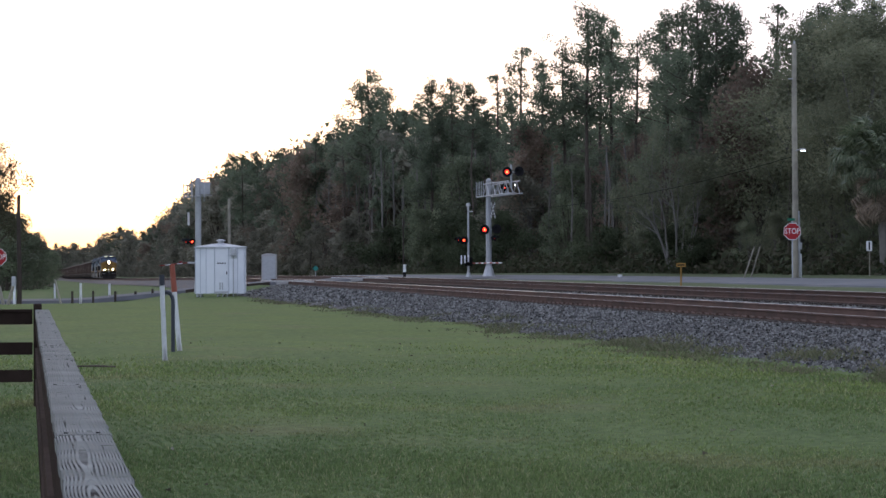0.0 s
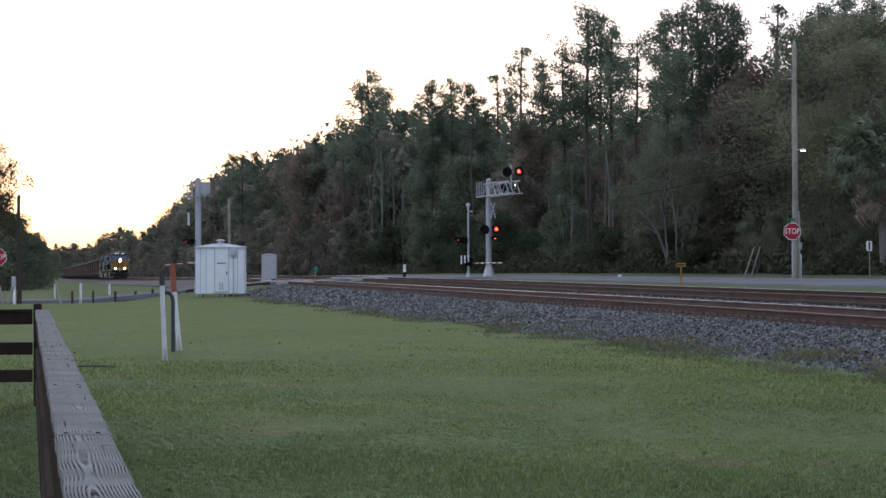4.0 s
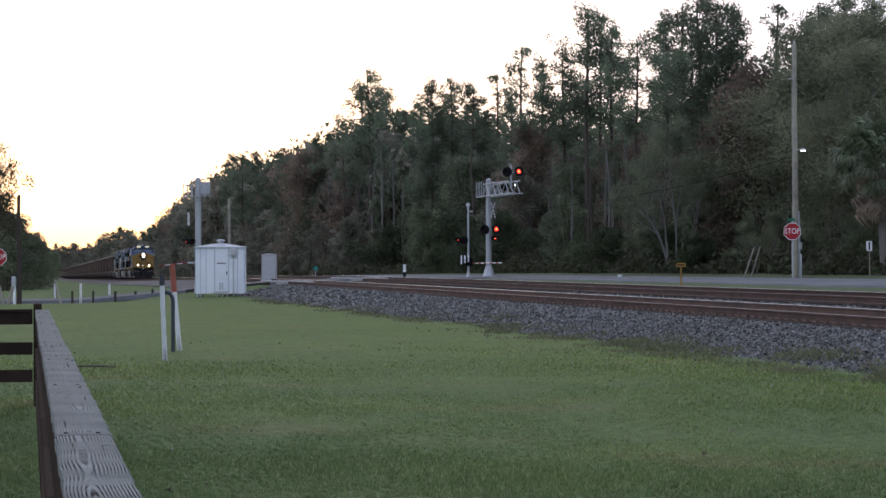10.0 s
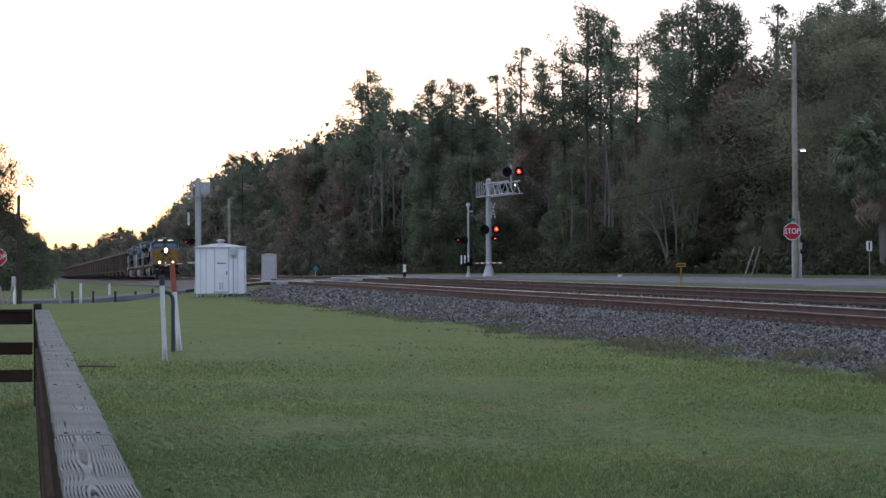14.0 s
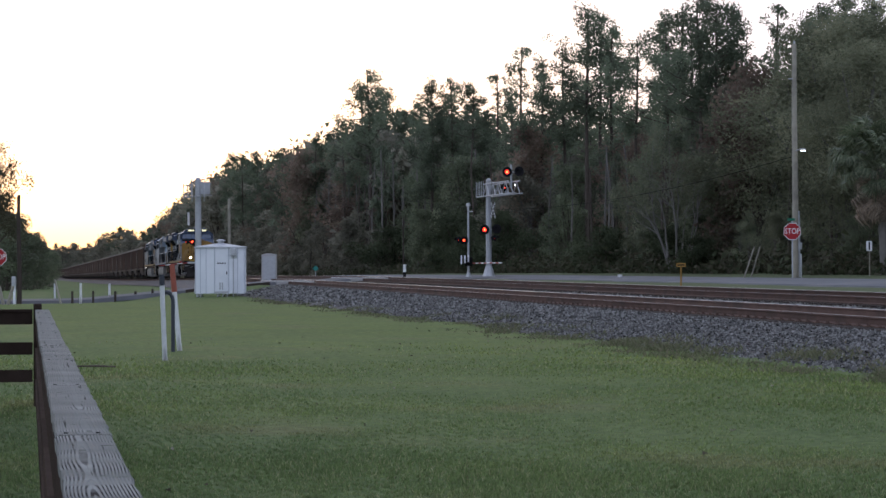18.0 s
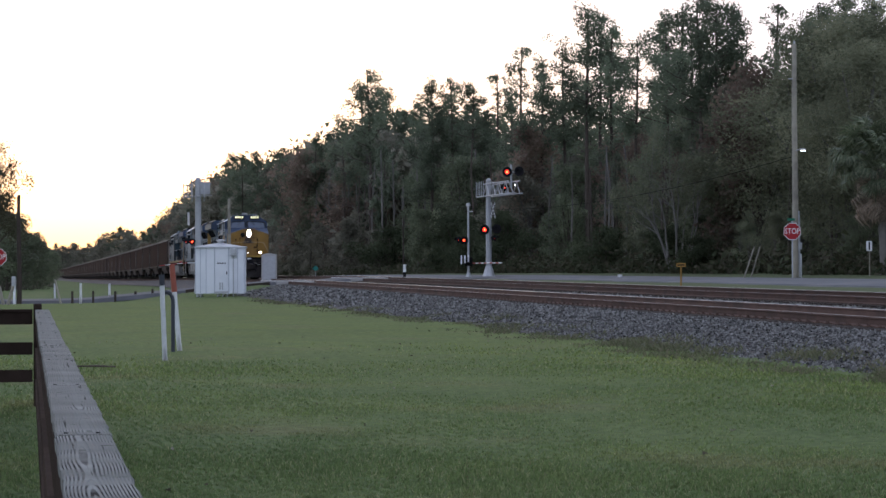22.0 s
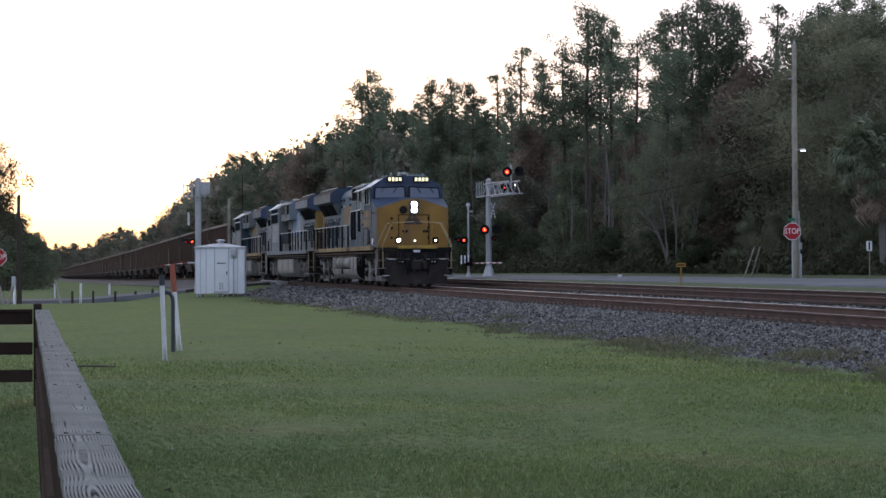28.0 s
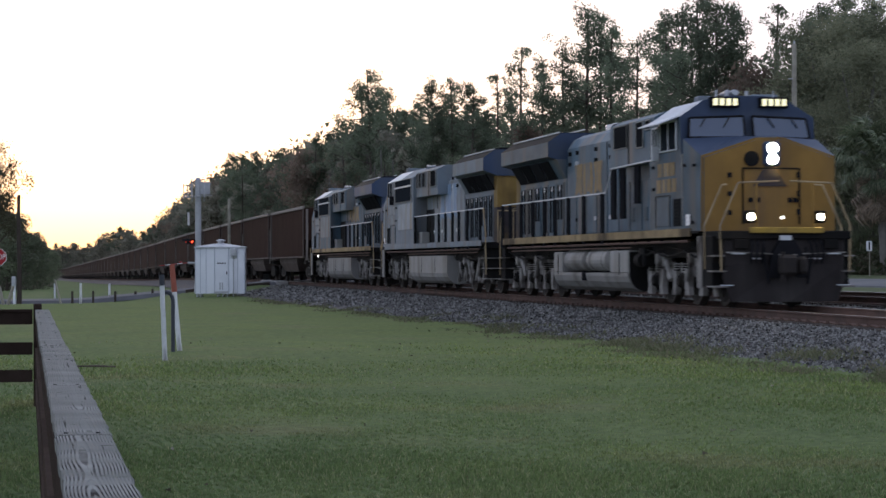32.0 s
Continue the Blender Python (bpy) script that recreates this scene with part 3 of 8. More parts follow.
M_SCREEN = mat("dark_intake_screen", (0.02, 0.02, 0.021), 0.7, var=0.4, scale=20, bump=0.3, bump_scale=90, spec=0.0)
M_ROOF = mat("skylit_pale_roof", (0.52, 0.55, 0.58), 0.5, var=0.2, scale=2, bump=0.05, second=(0.45, 0.47, 0.49))
M_EMBLEM = mat("dark_emblem_paint", (0.050, 0.043, 0.045), 0.7, var=0.3, scale=4, bump=0.04, second=(0.12, 0.085, 0.045), spec=0.1)
M_EDGE = mat("bright_yellow_edge", (0.46, 0.30, 0.06), 0.65, var=0.25, scale=4, bump=0.05, second=(0.25, 0.17, 0.06), spec=0.1)
M_PLOUGH = mat("scuffed_plough_steel", (0.030, 0.026, 0.025), 0.75, var=0.4, scale=2, bump=0.1, second=(0.045, 0.041, 0.038), spec=0.05, streak=0.3)
M_RAILWHITE = mat("handrail_pale_paint", (0.55, 0.56, 0.57), 0.5, var=0.15, scale=8, bump=0.05)
M_LETTERY = mat("worn_yellow_lettering", (0.27, 0.185, 0.09), 0.65, var=0.4, scale=7, bump=0.06, second=(0.15, 0.16, 0.16), spec=0.1, streak=0.3)
M_LETTERB = mat("worn_blue_lettering", (0.15, 0.24, 0.36), 0.6, var=0.35, scale=7, bump=0.06, second=(0.36, 0.39, 0.41), streak=0.25)
M_HANDTAN = mat("tan_handrail_paint", (0.36, 0.27, 0.15), 0.6, var=0.25, scale=6, bump=0.05, second=(0.22, 0.17, 0.11))
M_WHEEL = mat("wheel_steel", (0.028, 0.023, 0.02), 0.8, 0.0, var=0.3, scale=6)
M_TREAD = mat("bright_wheel_tread", (0.05, 0.04, 0.033), 0.7, 0.2, var=0.2, scale=6)


def wheelset_mesh(r, g=0.755, n=26):
    bm = bmesh.new()
    add_rod(bm, (-g - 0.22, 0, 0), (g + 0.22, 0, 0), 0.085, 0.085, 8)
    for sx in (-1, 1):
        a, b = sx * (g - 0.07), sx * (g + 0.065)
        add_rod(bm, (a, 0, 0), (b, 0, 0), r, r, n, True, 1)
        add_rod(bm, (sx * (g - 0.1), 0, 0), (sx * (g - 0.07), 0, 0), r + 0.03, r + 0.03, n)
        add_rod(bm, (b, 0, 0), (b + sx * 0.012, 0, 0), r * 0.84, r * 0.80, n)
        add_rod(bm, (b + sx * 0.01, 0, 0), (b + sx * 0.09, 0, 0), r * 0.26, r * 0.22, 12)
        for k in range(6 if n > 20 else 0):
            an = k * math.pi / 3
            c, s_ = math.cos(an) * r * 0.52, math.sin(an) * r * 0.52
            add_rod(bm, (b + sx * 0.005, c, s_), (b + sx * 0.02, c, s_), r * 0.1, r * 0.1, 6)
    me = bpy.data.meshes.new("wheelset")
    bm.to_mesh(me)
    bm.free()
    me.materials.append(M_WHEEL)
    me.materials.append(M_TREAD)
    return me


WS_LOCO = wheelset_mesh(0.53)
WS_CAR = wheelset_mesh(0.46, 0.755, 14)
IRISES = []                               # rings that dim the ditch lights in turn
SPINS = []                                # (wheelset, its place on the truck, radius, sense)


def loco_truck(parent, y0, sense, lead=True):
    """A three-axle truck; the leading engine's has pedestal legs, the others' slanted links."""
    tk = part("truck", box(-0.5, 0.5, y0 - 1.5, y0 + 1.5, 0.55, 0.95, 0.05), M_LDARK, parent)
    for i, dy in enumerate((-2.03, 0, 2.03)):
        w = part("wheelset", WS_LOCO, None, tk, m=Matrix.Translation((0, y0 + dy, 0.53)))
        SPINS.append((w, Vector((0, y0 + dy, 0.53)), 0.53, sense))
    for sx in (-1, 1):
        bm = bmesh.new()
        x0, x1 = sorted((sx * 0.98, sx * 1.12))
        out = [(-2.9, 0.66), (-2.9, 0.98), (-1.4, 1.08), (-0.9, 0.94), (0.9, 0.94), (1.4, 1.08), (2.9, 0.98), (2.9, 0.66), (1.5, 0.58), (0.6, 0.64), (-0.6, 0.64), (-1.5, 0.58)]
        add_prism(bm, [(y0 + a, b) for a, b in out], "x", x0, x1)
        part("side_frame", bm, M_TRUCK if lead else M_LDARK, tk, "grimy cast steel side frame")
        for dy in (-2.03, 0, 2.03):
            yc = y0 + dy
            if lead:
                for k in (-1, 1):
                    bm = bmesh.new()
                    out = [(yc + k * 0.30, 0.80), (yc + k * 0.66, 0.80), (yc + k * 0.60, 0.40), (yc + k * 0.66, 0.22), (yc + k * 0.36, 0.22)]
                    add_prism(bm, out, "x", min(sx * 1.08, sx * 1.2), max(sx * 1.08, sx * 1.2))
                    part("pedestal", bm, M_TRUCK, tk)
            else:
                bm = bmesh.new()
                for k in (-1, 1):
                    add_rod(bm, (sx * 1.2, yc + k * 0.62, 0.98), (sx * 1.2, yc + k * 0.12, 0.42), 0.075, 0.06, 6)
                    add_rod(bm, (sx * 1.22, yc + k * 0.75, 0.34), (sx * 1.22, yc + k * 0.45, 0.80), 0.06, 0.05, 6)
                part("suspension_link", bm, M_TRUCK, tk, "slanted steel suspension link")
            bm = bmesh.new()
            add_box(bm, min(sx * 0.95, sx * 1.20), max(sx * 0.95, sx * 1.20), yc - 0.22, yc + 0.22, 0.36, 0.72, 0.06)
            add_rod(bm, (sx * 1.18, yc, 0.53), (sx * 1.27, yc, 0.53), 0.15, 0.12, 10)
            part("journal_box", bm, M_LDARK, tk)
            bm = bmesh.new()
            for k in (-1, 1):
                for q in range(4):
                    add_rod(bm, (sx * 1.18, yc + k * 0.30, 0.76 + q * 0.055), (sx * 1.18, yc + k * 0.30, 0.79 + q * 0.055), 0.075, 0.075, 8)
            part("coil_spring", bm, M_LDARK, tk)
            part("brake_shoe", box(min(sx * 0.72, sx * 0.86), max(sx * 0.72, sx * 0.86), yc + 0.52, yc + 0.66, 0.35, 0.75, 0.02), M_LDARK, tk)
        for k in (-1, 1):
            part("damper", rod((sx * 1.24, y0 + k * 1.05, 1.05), (sx * 1.24, y0 + k * 0.62, 0.55), 0.05, 0.065, 8), M_TRUCK, tk)
        for dy in (-1.2, 1.3):
            bm = bmesh.new()
            add_rod(bm, (sx * 1.10, y0 + dy, 1.02), (sx * 1.38, y0 + dy, 1.02), 0.15, 0.13, 12)
            add_box(bm, min(sx * 1.1, sx * 1.3), max(sx * 1.1, sx * 1.3), y0 + dy - 0.34, y0 + dy - 0.16, 0.86, 1.12, 0.02)
            part("brake_cylinder", bm, M_TRUCK, tk)
        for pz, pr, sg in ((1.15, 0.028, 1), (1.22, 0.02, -1)):
            pts = [(sx * 1.34, y0 + d_, pz + sg * e_) for d_, e_ in ((-2.7, 0.0), (-1.9, -0.12), (-0.8, 0.02), (0.5, -0.08), (1.7, 0.04), (2.7, -0.1))]
            bm = bmesh.new()
            add_path(bm, pts, pr, 5)
            part("hose", bm, M_LDARK, tk)
        part("sand_pipe", rod((sx * 0.86, y0 - 2.75, 1.2), (sx * 0.8, y0 - 2.62, 0.16), 0.025, 0.025, 5), M_TRUCK, tk)
    return tk


def locomotive(a, back, label, c_hood, c_cab, c_nose, c_end, c_rad, c_sill, letters, lit, lead=True):
    """A six-axle road diesel. Front is at -y; its side walkways have railings; a flared radiator at the rear."""
    L = empty("locomotive", train_pose(0, a, back), label, "locomotive", "train engines")
    W = 1.5
    # frame, walkway and sill
    part("underframe", box(-1.2, 1.2, -10.3, 10.3, 1.05, 1.42, 0.03), M_LDARK, L)
    part("walkway", box(-1.53, 1.53, -9.9, 10.35, 1.56, 1.62, 0.01), M_LDARK, L)
    for sx in (-1, 1):
        n = 10
        for i in range(n):
            y0, y1 = -9.3 + i * 1.92, -9.3 + (i + 1) * 1.92 - (0.03 if i > 3 else 0.004)
            x0, x1 = sorted((sx * 1.50, sx * 1.545))
            part("side_sill", box(x0, x1, y0, y1, 1.50, 1.68, 0.006), M_SILL if c_sill is M_LYEL else c_sill, L, "dirty yellow side sill panel" if c_sill is M_LYEL else "")
        bm = bmesh.new()
        add_rod(bm, (sx * 1.49, -9.0, 1.40), (sx * 1.49, 9.4, 1.40), 0.032, 0.032, 6)
        add_rod(bm, (sx * 1.46, -4.2, 1.30), (sx * 1.46, 9.0, 1.30), 0.020, 0.020, 6)
        part("pipe", bm, M_RUST, L)
    # nose: wide, with a shallow gabled top that slopes down from the windscreen
    bm = bmesh.new()
    zs = 1.6
    yf, yr = -10.0, -8.75
    def ring(y, zc, ze, hw):
        return [Vector((-hw, y, zs)), Vector((-hw, y, ze)), Vector((-0.28, y, zc)), Vector((0.34, y, zc)), Vector((hw, y, ze)), Vector((hw, y, zs))]
    r0 = [bm.verts.new(v) for v in ring(yf, 3.60, 3.20, 1.49)]
    r1 = [bm.verts.new(v) for v in ring(yr, 3.70, 3.64, 1.53)]
    n = 6
    for i in range(n - 1):
        bm.faces.new((r0[i], r0[i + 1], r1[i + 1], r1[i]))
    bm.faces.new(list(reversed(r0)))
    bm.faces.new(r1)
    bmesh.ops.recalc_face_normals(bm, faces=bm.faces)
    es = [e for e in bm.edges if all(abs(v.co.y - yf) < 1e-4 for v in e.verts)]
    bmesh.ops.bevel(bm, geom=es, offset=0.05, segments=2, affect="EDGES", clamp_overlap=True)
    bmesh.ops.recalc_face_normals(bm, faces=bm.faces)
    bm.normal_update()
    for f in bm.faces:
        if f.normal.z > 0.5:
            f.material_index = 1
        elif abs(f.normal.x) > 0.8:
            f.material_index = 2
        c_ = f.calc_center_median()
        if f.normal.y < -0.5 and c_.z > zs:
            f.material_index = 0
    part("nose", bm, [c_nose, c_cab, c_hood], L, "front hood with dark blue top")
    # cab: front wall slopes back to a roof with chamfered sides
    bm = bmesh.new()
    y0, y2 = -8.78, -6.15 if lead else -2.6
    hw = 1.53
    sec = lambda y: [Vector((-hw, y, zs)), Vector((-hw, y, 4.13)), Vector((-0.98, y, 4.50)), Vector((-0.4, y, 4.61)), Vector((0.4, y, 4.61)), Vector((0.98, y, 4.50)), Vector((hw, y, 4.13)), Vector((hw, y, zs))]
    f0 = [bm.verts.new(Vector((v.x, y0 + (v.z - 3.3) * 0.28 if v.z > 3.3 else y0, v.z))) for v in sec(0)]
    f2 = [bm.verts.new(v) for v in sec(y2)]
    f1 = [bm.verts.new(v) for v in sec(-7.0 if lead else -5.6)]
    for i in range(7):
        bm.faces.new((f0[i], f0[i + 1], f1[i + 1], f1[i]))
        bm.faces.new((f1[i], f1[i + 1], f2[i + 1], f2[i]))
    bm.faces.new(list(reversed(f0)))
    bm.faces.new(f2)
    bmesh.ops.recalc_face_normals(bm, faces=bm.faces)
    bm.normal_update()
    # the sky's gleam on the roof chamfers is put into a paler colour
    for f in bm.faces:
        if f.normal.y < -0.5:
            f.material_index = 1
        elif 0.3 < f.normal.z < 0.9:
            f.material_index = 2 if lead or f.calc_center_median().y < -5.6 else 0
        elif f.normal.z >= 0.9:
            f.material_index = 1
    part("cab", bm, [c_hood, c_cab, M_ROOF], L, "crew cab with roof chamfers paled for sky gleam")
    # the cab front leans back
    def front(x, z):
        return y0 + max(0, (z - 3.3)) * 0.28
    for sx in (-1, 1):
        bm = bmesh.new()
        xa, xb = (0.10, 1.38)
        out = [(sx * xa, 3.68), (sx * xb, 3.66), (sx * (xb - 0.05), 4.10), (sx * xa, 4.15)]
        vs = [bm.verts.new(Vector((x, front(x, z) - 0.035, z))) for x, z in out]
        vb = [bm.verts.new(Vector((x, front(x, z) + 0.03, z))) for x, z in out]
        bm.faces.new(vs)
        for i in range(4):
            bm.faces.new((vs[i], vs[(i + 1) % 4], vb[(i + 1) % 4], vb[i]))
        bmesh.ops.recalc_face_normals(bm, faces=bm.faces)
        wnd = part("windscreen", bm, M_GLASS, L, "dark windscreen pane reflecting sky")
        bm = bmesh.new()
        pts = [(x, front(x, z) - 0.03, z) for x, z in out]
        add_path(bm, pts + [pts[0]], 0.028, 5)
        part("window_frame", bm, M_BLACK, wnd)
        for k, xx in ((0, 0.42), (1, 0.95)):
            bm = bmesh.new()
            add_rod(bm, (sx * xx, front(0, 4.12) - 0.07, 4.14), (sx * (xx + 0.16), front(0, 3.90) - 0.07, 3.90), 0.013, 0.013, 5)
            part("wiper", bm, M_BLACK, wnd)
        # number board with a row of plain bars
        xn = sx * 0.56 + 0.06
        nb = part("number_board", box(xn - 0.33, xn + 0.33, front(0, 4.45) - 0.10, front(0, 4.45) + 0.12, 4.345, 4.575, 0.02), M_BLACK, L, "black number board with lit pale bars")
        for k in range(4):
            xx = xn - 0.225 + k * 0.15
            part("bar", box(xx - 0.050, xx + 0.050, front(0, 4.45) - 0.112, front(0, 4.45) - 0.098, 4.385, 4.535), G_BOARD if lit else M_SIGNWHITE, nb)
        # cab side: windows, door, shade
        x0s, x1s = sorted((sx * 1.52, sx * 1.545))
        for ya, yb, za, zb_, bar in (((-8.32, -7.05, 3.42, 4.06, False), (-6.85, -6.4, 3.42, 3.98, False)) if lead else ((-8.45, -7.35, 3.52, 4.10, False), (-6.65, -3.05, 3.28, 4.12, True))):
            wn_ = part("side_window", box(x0s, x1s, ya, yb, za, zb_, 0.01), M_SIDEGLASS, L)
            bm = bmesh.new()
            q = [(sx * 1.55, ya, za), (sx * 1.55, yb, za), (sx * 1.55, yb, zb_), (sx * 1.55, ya, zb_)]
            add_path(bm, q + [q[0]], 0.022 if lead else 0.014, 4)
            if not bar:
                add_path(bm, [(sx * 1.55, (ya + yb) / 2, za), (sx * 1.55, (ya + yb) / 2, zb_)], 0.018, 4)
            part("window_frame", bm, M_RAILWHITE if lead else M_TANK, wn_)
            if bar:
                part("window_bar", box(min(sx * 1.545, sx * 1.575), max(sx * 1.545, sx * 1.575), ya - 0.05, yb + 0.05, 3.82, 3.88), M_RAILWHITE, wn_, "pale bar across the window")
        bm = prism([(sx * 1.5, 4.14), (sx * 1.98, 3.96), (sx * 1.98, 3.985), (sx * 1.5, 4.17)], "y", -8.45, -6.75)
        if sx < 0 and lead:
            part("sunshade", bm, M_ROOF, L, "pale sunshade over side window")
        part("mirror", box(min(sx * 1.56, sx * 1.72), max(sx * 1.56, sx * 1.72), -6.98, -6.90, 3.22, 3.56, 0.01), M_RAILWHITE if lead else M_BLACK, L)
        # lower cab panels, vents and plate
        part("access_panel", box(x0s, x1s, -7.75, -6.7, 1.75, 2.40, 0.012), c_hood, L)
        bm = bmesh.new()
        add_path(bm, [(sx * 1.546, -7.78, 1.73), (sx * 1.546, -7.78, 2.43), (sx * 1.546, -6.66, 2.43), (sx * 1.546, -6.66, 1.73)], 0.010, 4)
        part("panel_joint", bm, M_LDARK, L)
        gr_ = part("grille", box(x0s - 0.004, x1s + 0.004, -8.62, -8.05, 1.74, 2.34, 0.006), M_SCREEN, L)
        bm = bmesh.new()
        for k in range(7):
            add_box(bm, min(sx * 1.548, sx * 1.558), max(sx * 1.548, sx * 1.558), -8.60, -8.07, 1.78 + k * 0.08, 1.80 + k * 0.08)
        part("grille_slat", bm, M_LDARK, gr_)
        part("plate", box(min(sx * 1.535, sx * 1.55), max(sx * 1.535, sx * 1.55), -9.30, -9.02, 1.74, 1.98), M_SIGNWHITE, L, "small white plate")
        for k in range(4):
            y_ = -8.25 + k * 0.40
            part("number_bar", box(min(sx * 1.533, sx * 1.539), max(sx * 1.533, sx * 1.539), y_, y_ + 0.33, 2.50, 2.80), M_LETTERY if lit else M_LPALE, L)
        for k in range(3):
            y_ = -8.15 + k * 0.46
            part("number_bar", box(min(sx * 1.533, sx * 1.539), max(sx * 1.533, sx * 1.539), y_, y_ + 0.40, 2.86, 3.16), M_LETTERY if lit else M_LPALE, L)
        for yy, zz in ((-9.62, 3.02), (-9.5, 1.80), (-8.9, 3.05), (-6.45, 3.1), (-6.5, 2.6)):
            part("grab_lug", box(min(sx * 1.53, sx * 1.57), max(sx * 1.53, sx * 1.57), yy - 0.06, yy + 0.06, zz - 0.03, zz + 0.03), M_BLACK, L)
        bm = bmesh.new()
        add_path(bm, [(sx * 1.58, -8.86, 1.75), (sx * 1.58, -8.86, 3.3)], 0.016, 5)
        part("grab_iron", bm, M_TANK, L)
        if not lead:
            part("side_panel", box(x0s, x1s, -6.0, -2.75, 2.22, 3.2, 0.01), M_LPALE, L, "paler repainted side panel")
            part("equipment_box", box(min(sx * 1.05, sx * 1.35), max(sx * 1.05, sx * 1.35), -2.9, -1.9, 1.68, 2.1, 0.02), M_TANK, L)
    # roof fittings on the cab
    part("roof_hatch", box(-0.9, -0.6, -7.9, -7.5, 4.50, 4.64, 0.02), M_LGREY, L)
    part("air_conditioner", box(0.3, 0.9, -8.0, -7.4, 4.50, 4.68, 0.03), M_LGREY, L)
    bm = bmesh.new()
    for k, (hx, hl) in enumerate(((-0.12, 0.5), (0.0, 0.62), (0.12, 0.42))):
        add_rod(bm, (hx, -7.0, 4.74), (hx, -7.0 - hl, 4.76), 0.025, 0.06, 8)
    add_rod(bm, (0, -7.0, 4.55), (0, -7.0, 4.76), 0.035, 0.035, 6)
    part("horn", bm, M_GALV, L)
    for ax, ay, az, ar in ((-0.6, -8.2, 4.70, 0.03), (0.1, -8.2, 4.68, 0.05), (0.75, -8.1, 4.70, 0.02), (-0.2, -7.7, 4.66, 0.06)):
        part("antenna", rod((ax, ay, 4.5), (ax, ay, az + 0.05), ar, ar * 0.8, 7), M_GALV, L)
    # headlights on the nose, two lamps one above the other, and a round number lamp beside
    hl = part("headlight_housing", box(-0.14, 0.24, -10.10, -9.95, 2.99, 3.52, 0.05), M_LBLUE, L)
    for z in (3.14, 3.37):
        part("headlight_lens", rod((0.05, -10.106, z), (0.05, -10.08, z), 0.112, 0.115, 16), G_HEAD if lit else M_GLASS, hl)
    part("sand_hatch", rod((-0.39, -10.05, 3.15), (-0.39, -9.95, 3.15), 0.165, 0.17, 14), M_LDARK, L)
    bm = bmesh.new()
    add_prism(bm, [(-0.36, 2.56), (0.40, 2.56), (0.1, 3.0), (-0.1, 3.0)], "y", -10.02, -9.96)
    part("nose_emblem", bm, M_EMBLEM, L, "dark worn emblem on the nose")
    bm = bmesh.new()
    add_box(bm, -0.60, -0.57, -10.03, -9.97, 1.75, 2.95)
    add_box(bm, 0.66, 0.69, -10.03, -9.97, 1.75, 2.95)
    add_box(bm, -0.6, 0.69, -10.025, -9.97, 2.93, 2.96)
    part("nose_door", bm, M_LDARK, L)
    for z in (1.95, 2.35, 2.75):
        part("hinge", box(0.62, 0.68, -10.06, -9.98, z, z + 0.12), M_BLACK, L)
        part("latch", box(-0.92, -0.84, -10.05, -9.98, z, z + 0.1), M_BLACK, L)
    for xx in (-0.46, -0.30, 0.42, 0.54):
        part("latch", box(xx, xx + 0.09, -10.04, -9.97, 2.22, 2.32), M_BLACK, L)
    # front platform, railings, ditch lights, steps, plough, coupler
    part("front_platform", box(-1.42, 1.42, -11.1, -9.9, 1.42, 1.60, 0.02), M_LDARK, L)
    part("platform_edge", box(-0.80, 0.80, -11.17, -11.06, 1.55, 1.67, 0.01), M_EDGE, L, "yellow anticlimber edge")
    for sx in (-1, 1):
        bm = bmesh.new()
        add_path(bm, [(sx * 1.40, -11.05, 0.75), (sx * 1.42, -11.05, 1.7), (sx * 1.02, -11.03, 2.60), (sx * 0.12, -11.0, 2.64)], 0.021, 6)
        part("handrail", bm, M_HANDTAN, L, "bent tan steel front handrail")
        bm = bmesh.new()
        add_path(bm, [(sx * 1.5, -10.25, 0.8), (sx * 1.52, -10.25, 1.7), (sx * 1.12, -10.22, 2.58), (sx * 0.98, -10.1, 2.6)], 0.021, 6)
        part("handrail", bm, M_HANDTAN, L)
        bm = bmesh.new()
        add_rod(bm, (sx * 0.62, -11.02, 1.6), (sx * 0.62, -11.01, 2.63), 0.02, 0.02, 6)
        part("handrail_post", bm, M_LYEL, L)
        d = part("ditch_light", box(sx * 0.76 - 0.12, sx * 0.76 + 0.12, -11.08, -10.86, 1.76, 2.02, 0.03), M_LDARK, L)
        part("ditch_lens", rod((sx * 0.76, -11.086, 1.89), (sx * 0.76, -11.06, 1.89), 0.072, 0.078, 14), G_DITCH if lit else M_GLASS, d)
        if lit:
            bm = bmesh.new()
            n = 16
            rings = [[bm.verts.new((sx * 0.76 + r_ * math.cos(2 * math.pi * k / n), y_, 1.89 + r_ * math.sin(2 * math.pi * k / n))) for k in range(n)] for r_, y_ in ((0.092, -11.100), (0.030, -11.100), (0.030, -11.092), (0.092, -11.092))]
            for a_, b_ in zip(rings, rings[1:] + rings[:1]):
                for k in range(n):
                    bm.faces.new((a_[k], a_[(k + 1) % n], b_[(k + 1) % n], b_[k]))
            bmesh.ops.recalc_face_normals(bm, faces=bm.faces)
            IRISES.append((part("iris", bm, M_BLACK, d, "dark ring that narrows the lamp"), sx))
        st = part("step_well", box(min(sx * 1.02, sx * 1.5), max(sx * 1.02, sx * 1.5), -10.75, -10.05, 0.42, 1.5, 0.02), M_LDARK, L)
        for k, z in enumerate((0.42, 0.74, 1.06)):
            part("step", box(min(sx * 1.0, sx * 1.54), max(sx * 1.0, sx * 1.54), -11.0, -10.5, z, z + 0.035), M_TRUCK, st)
        part("step_post", box(min(sx * 1.46, sx * 1.52), max(sx * 1.46, sx * 1.52), -10.05, -9.72, 0.4, 1.5, 0.01), M_TRUCK, L)
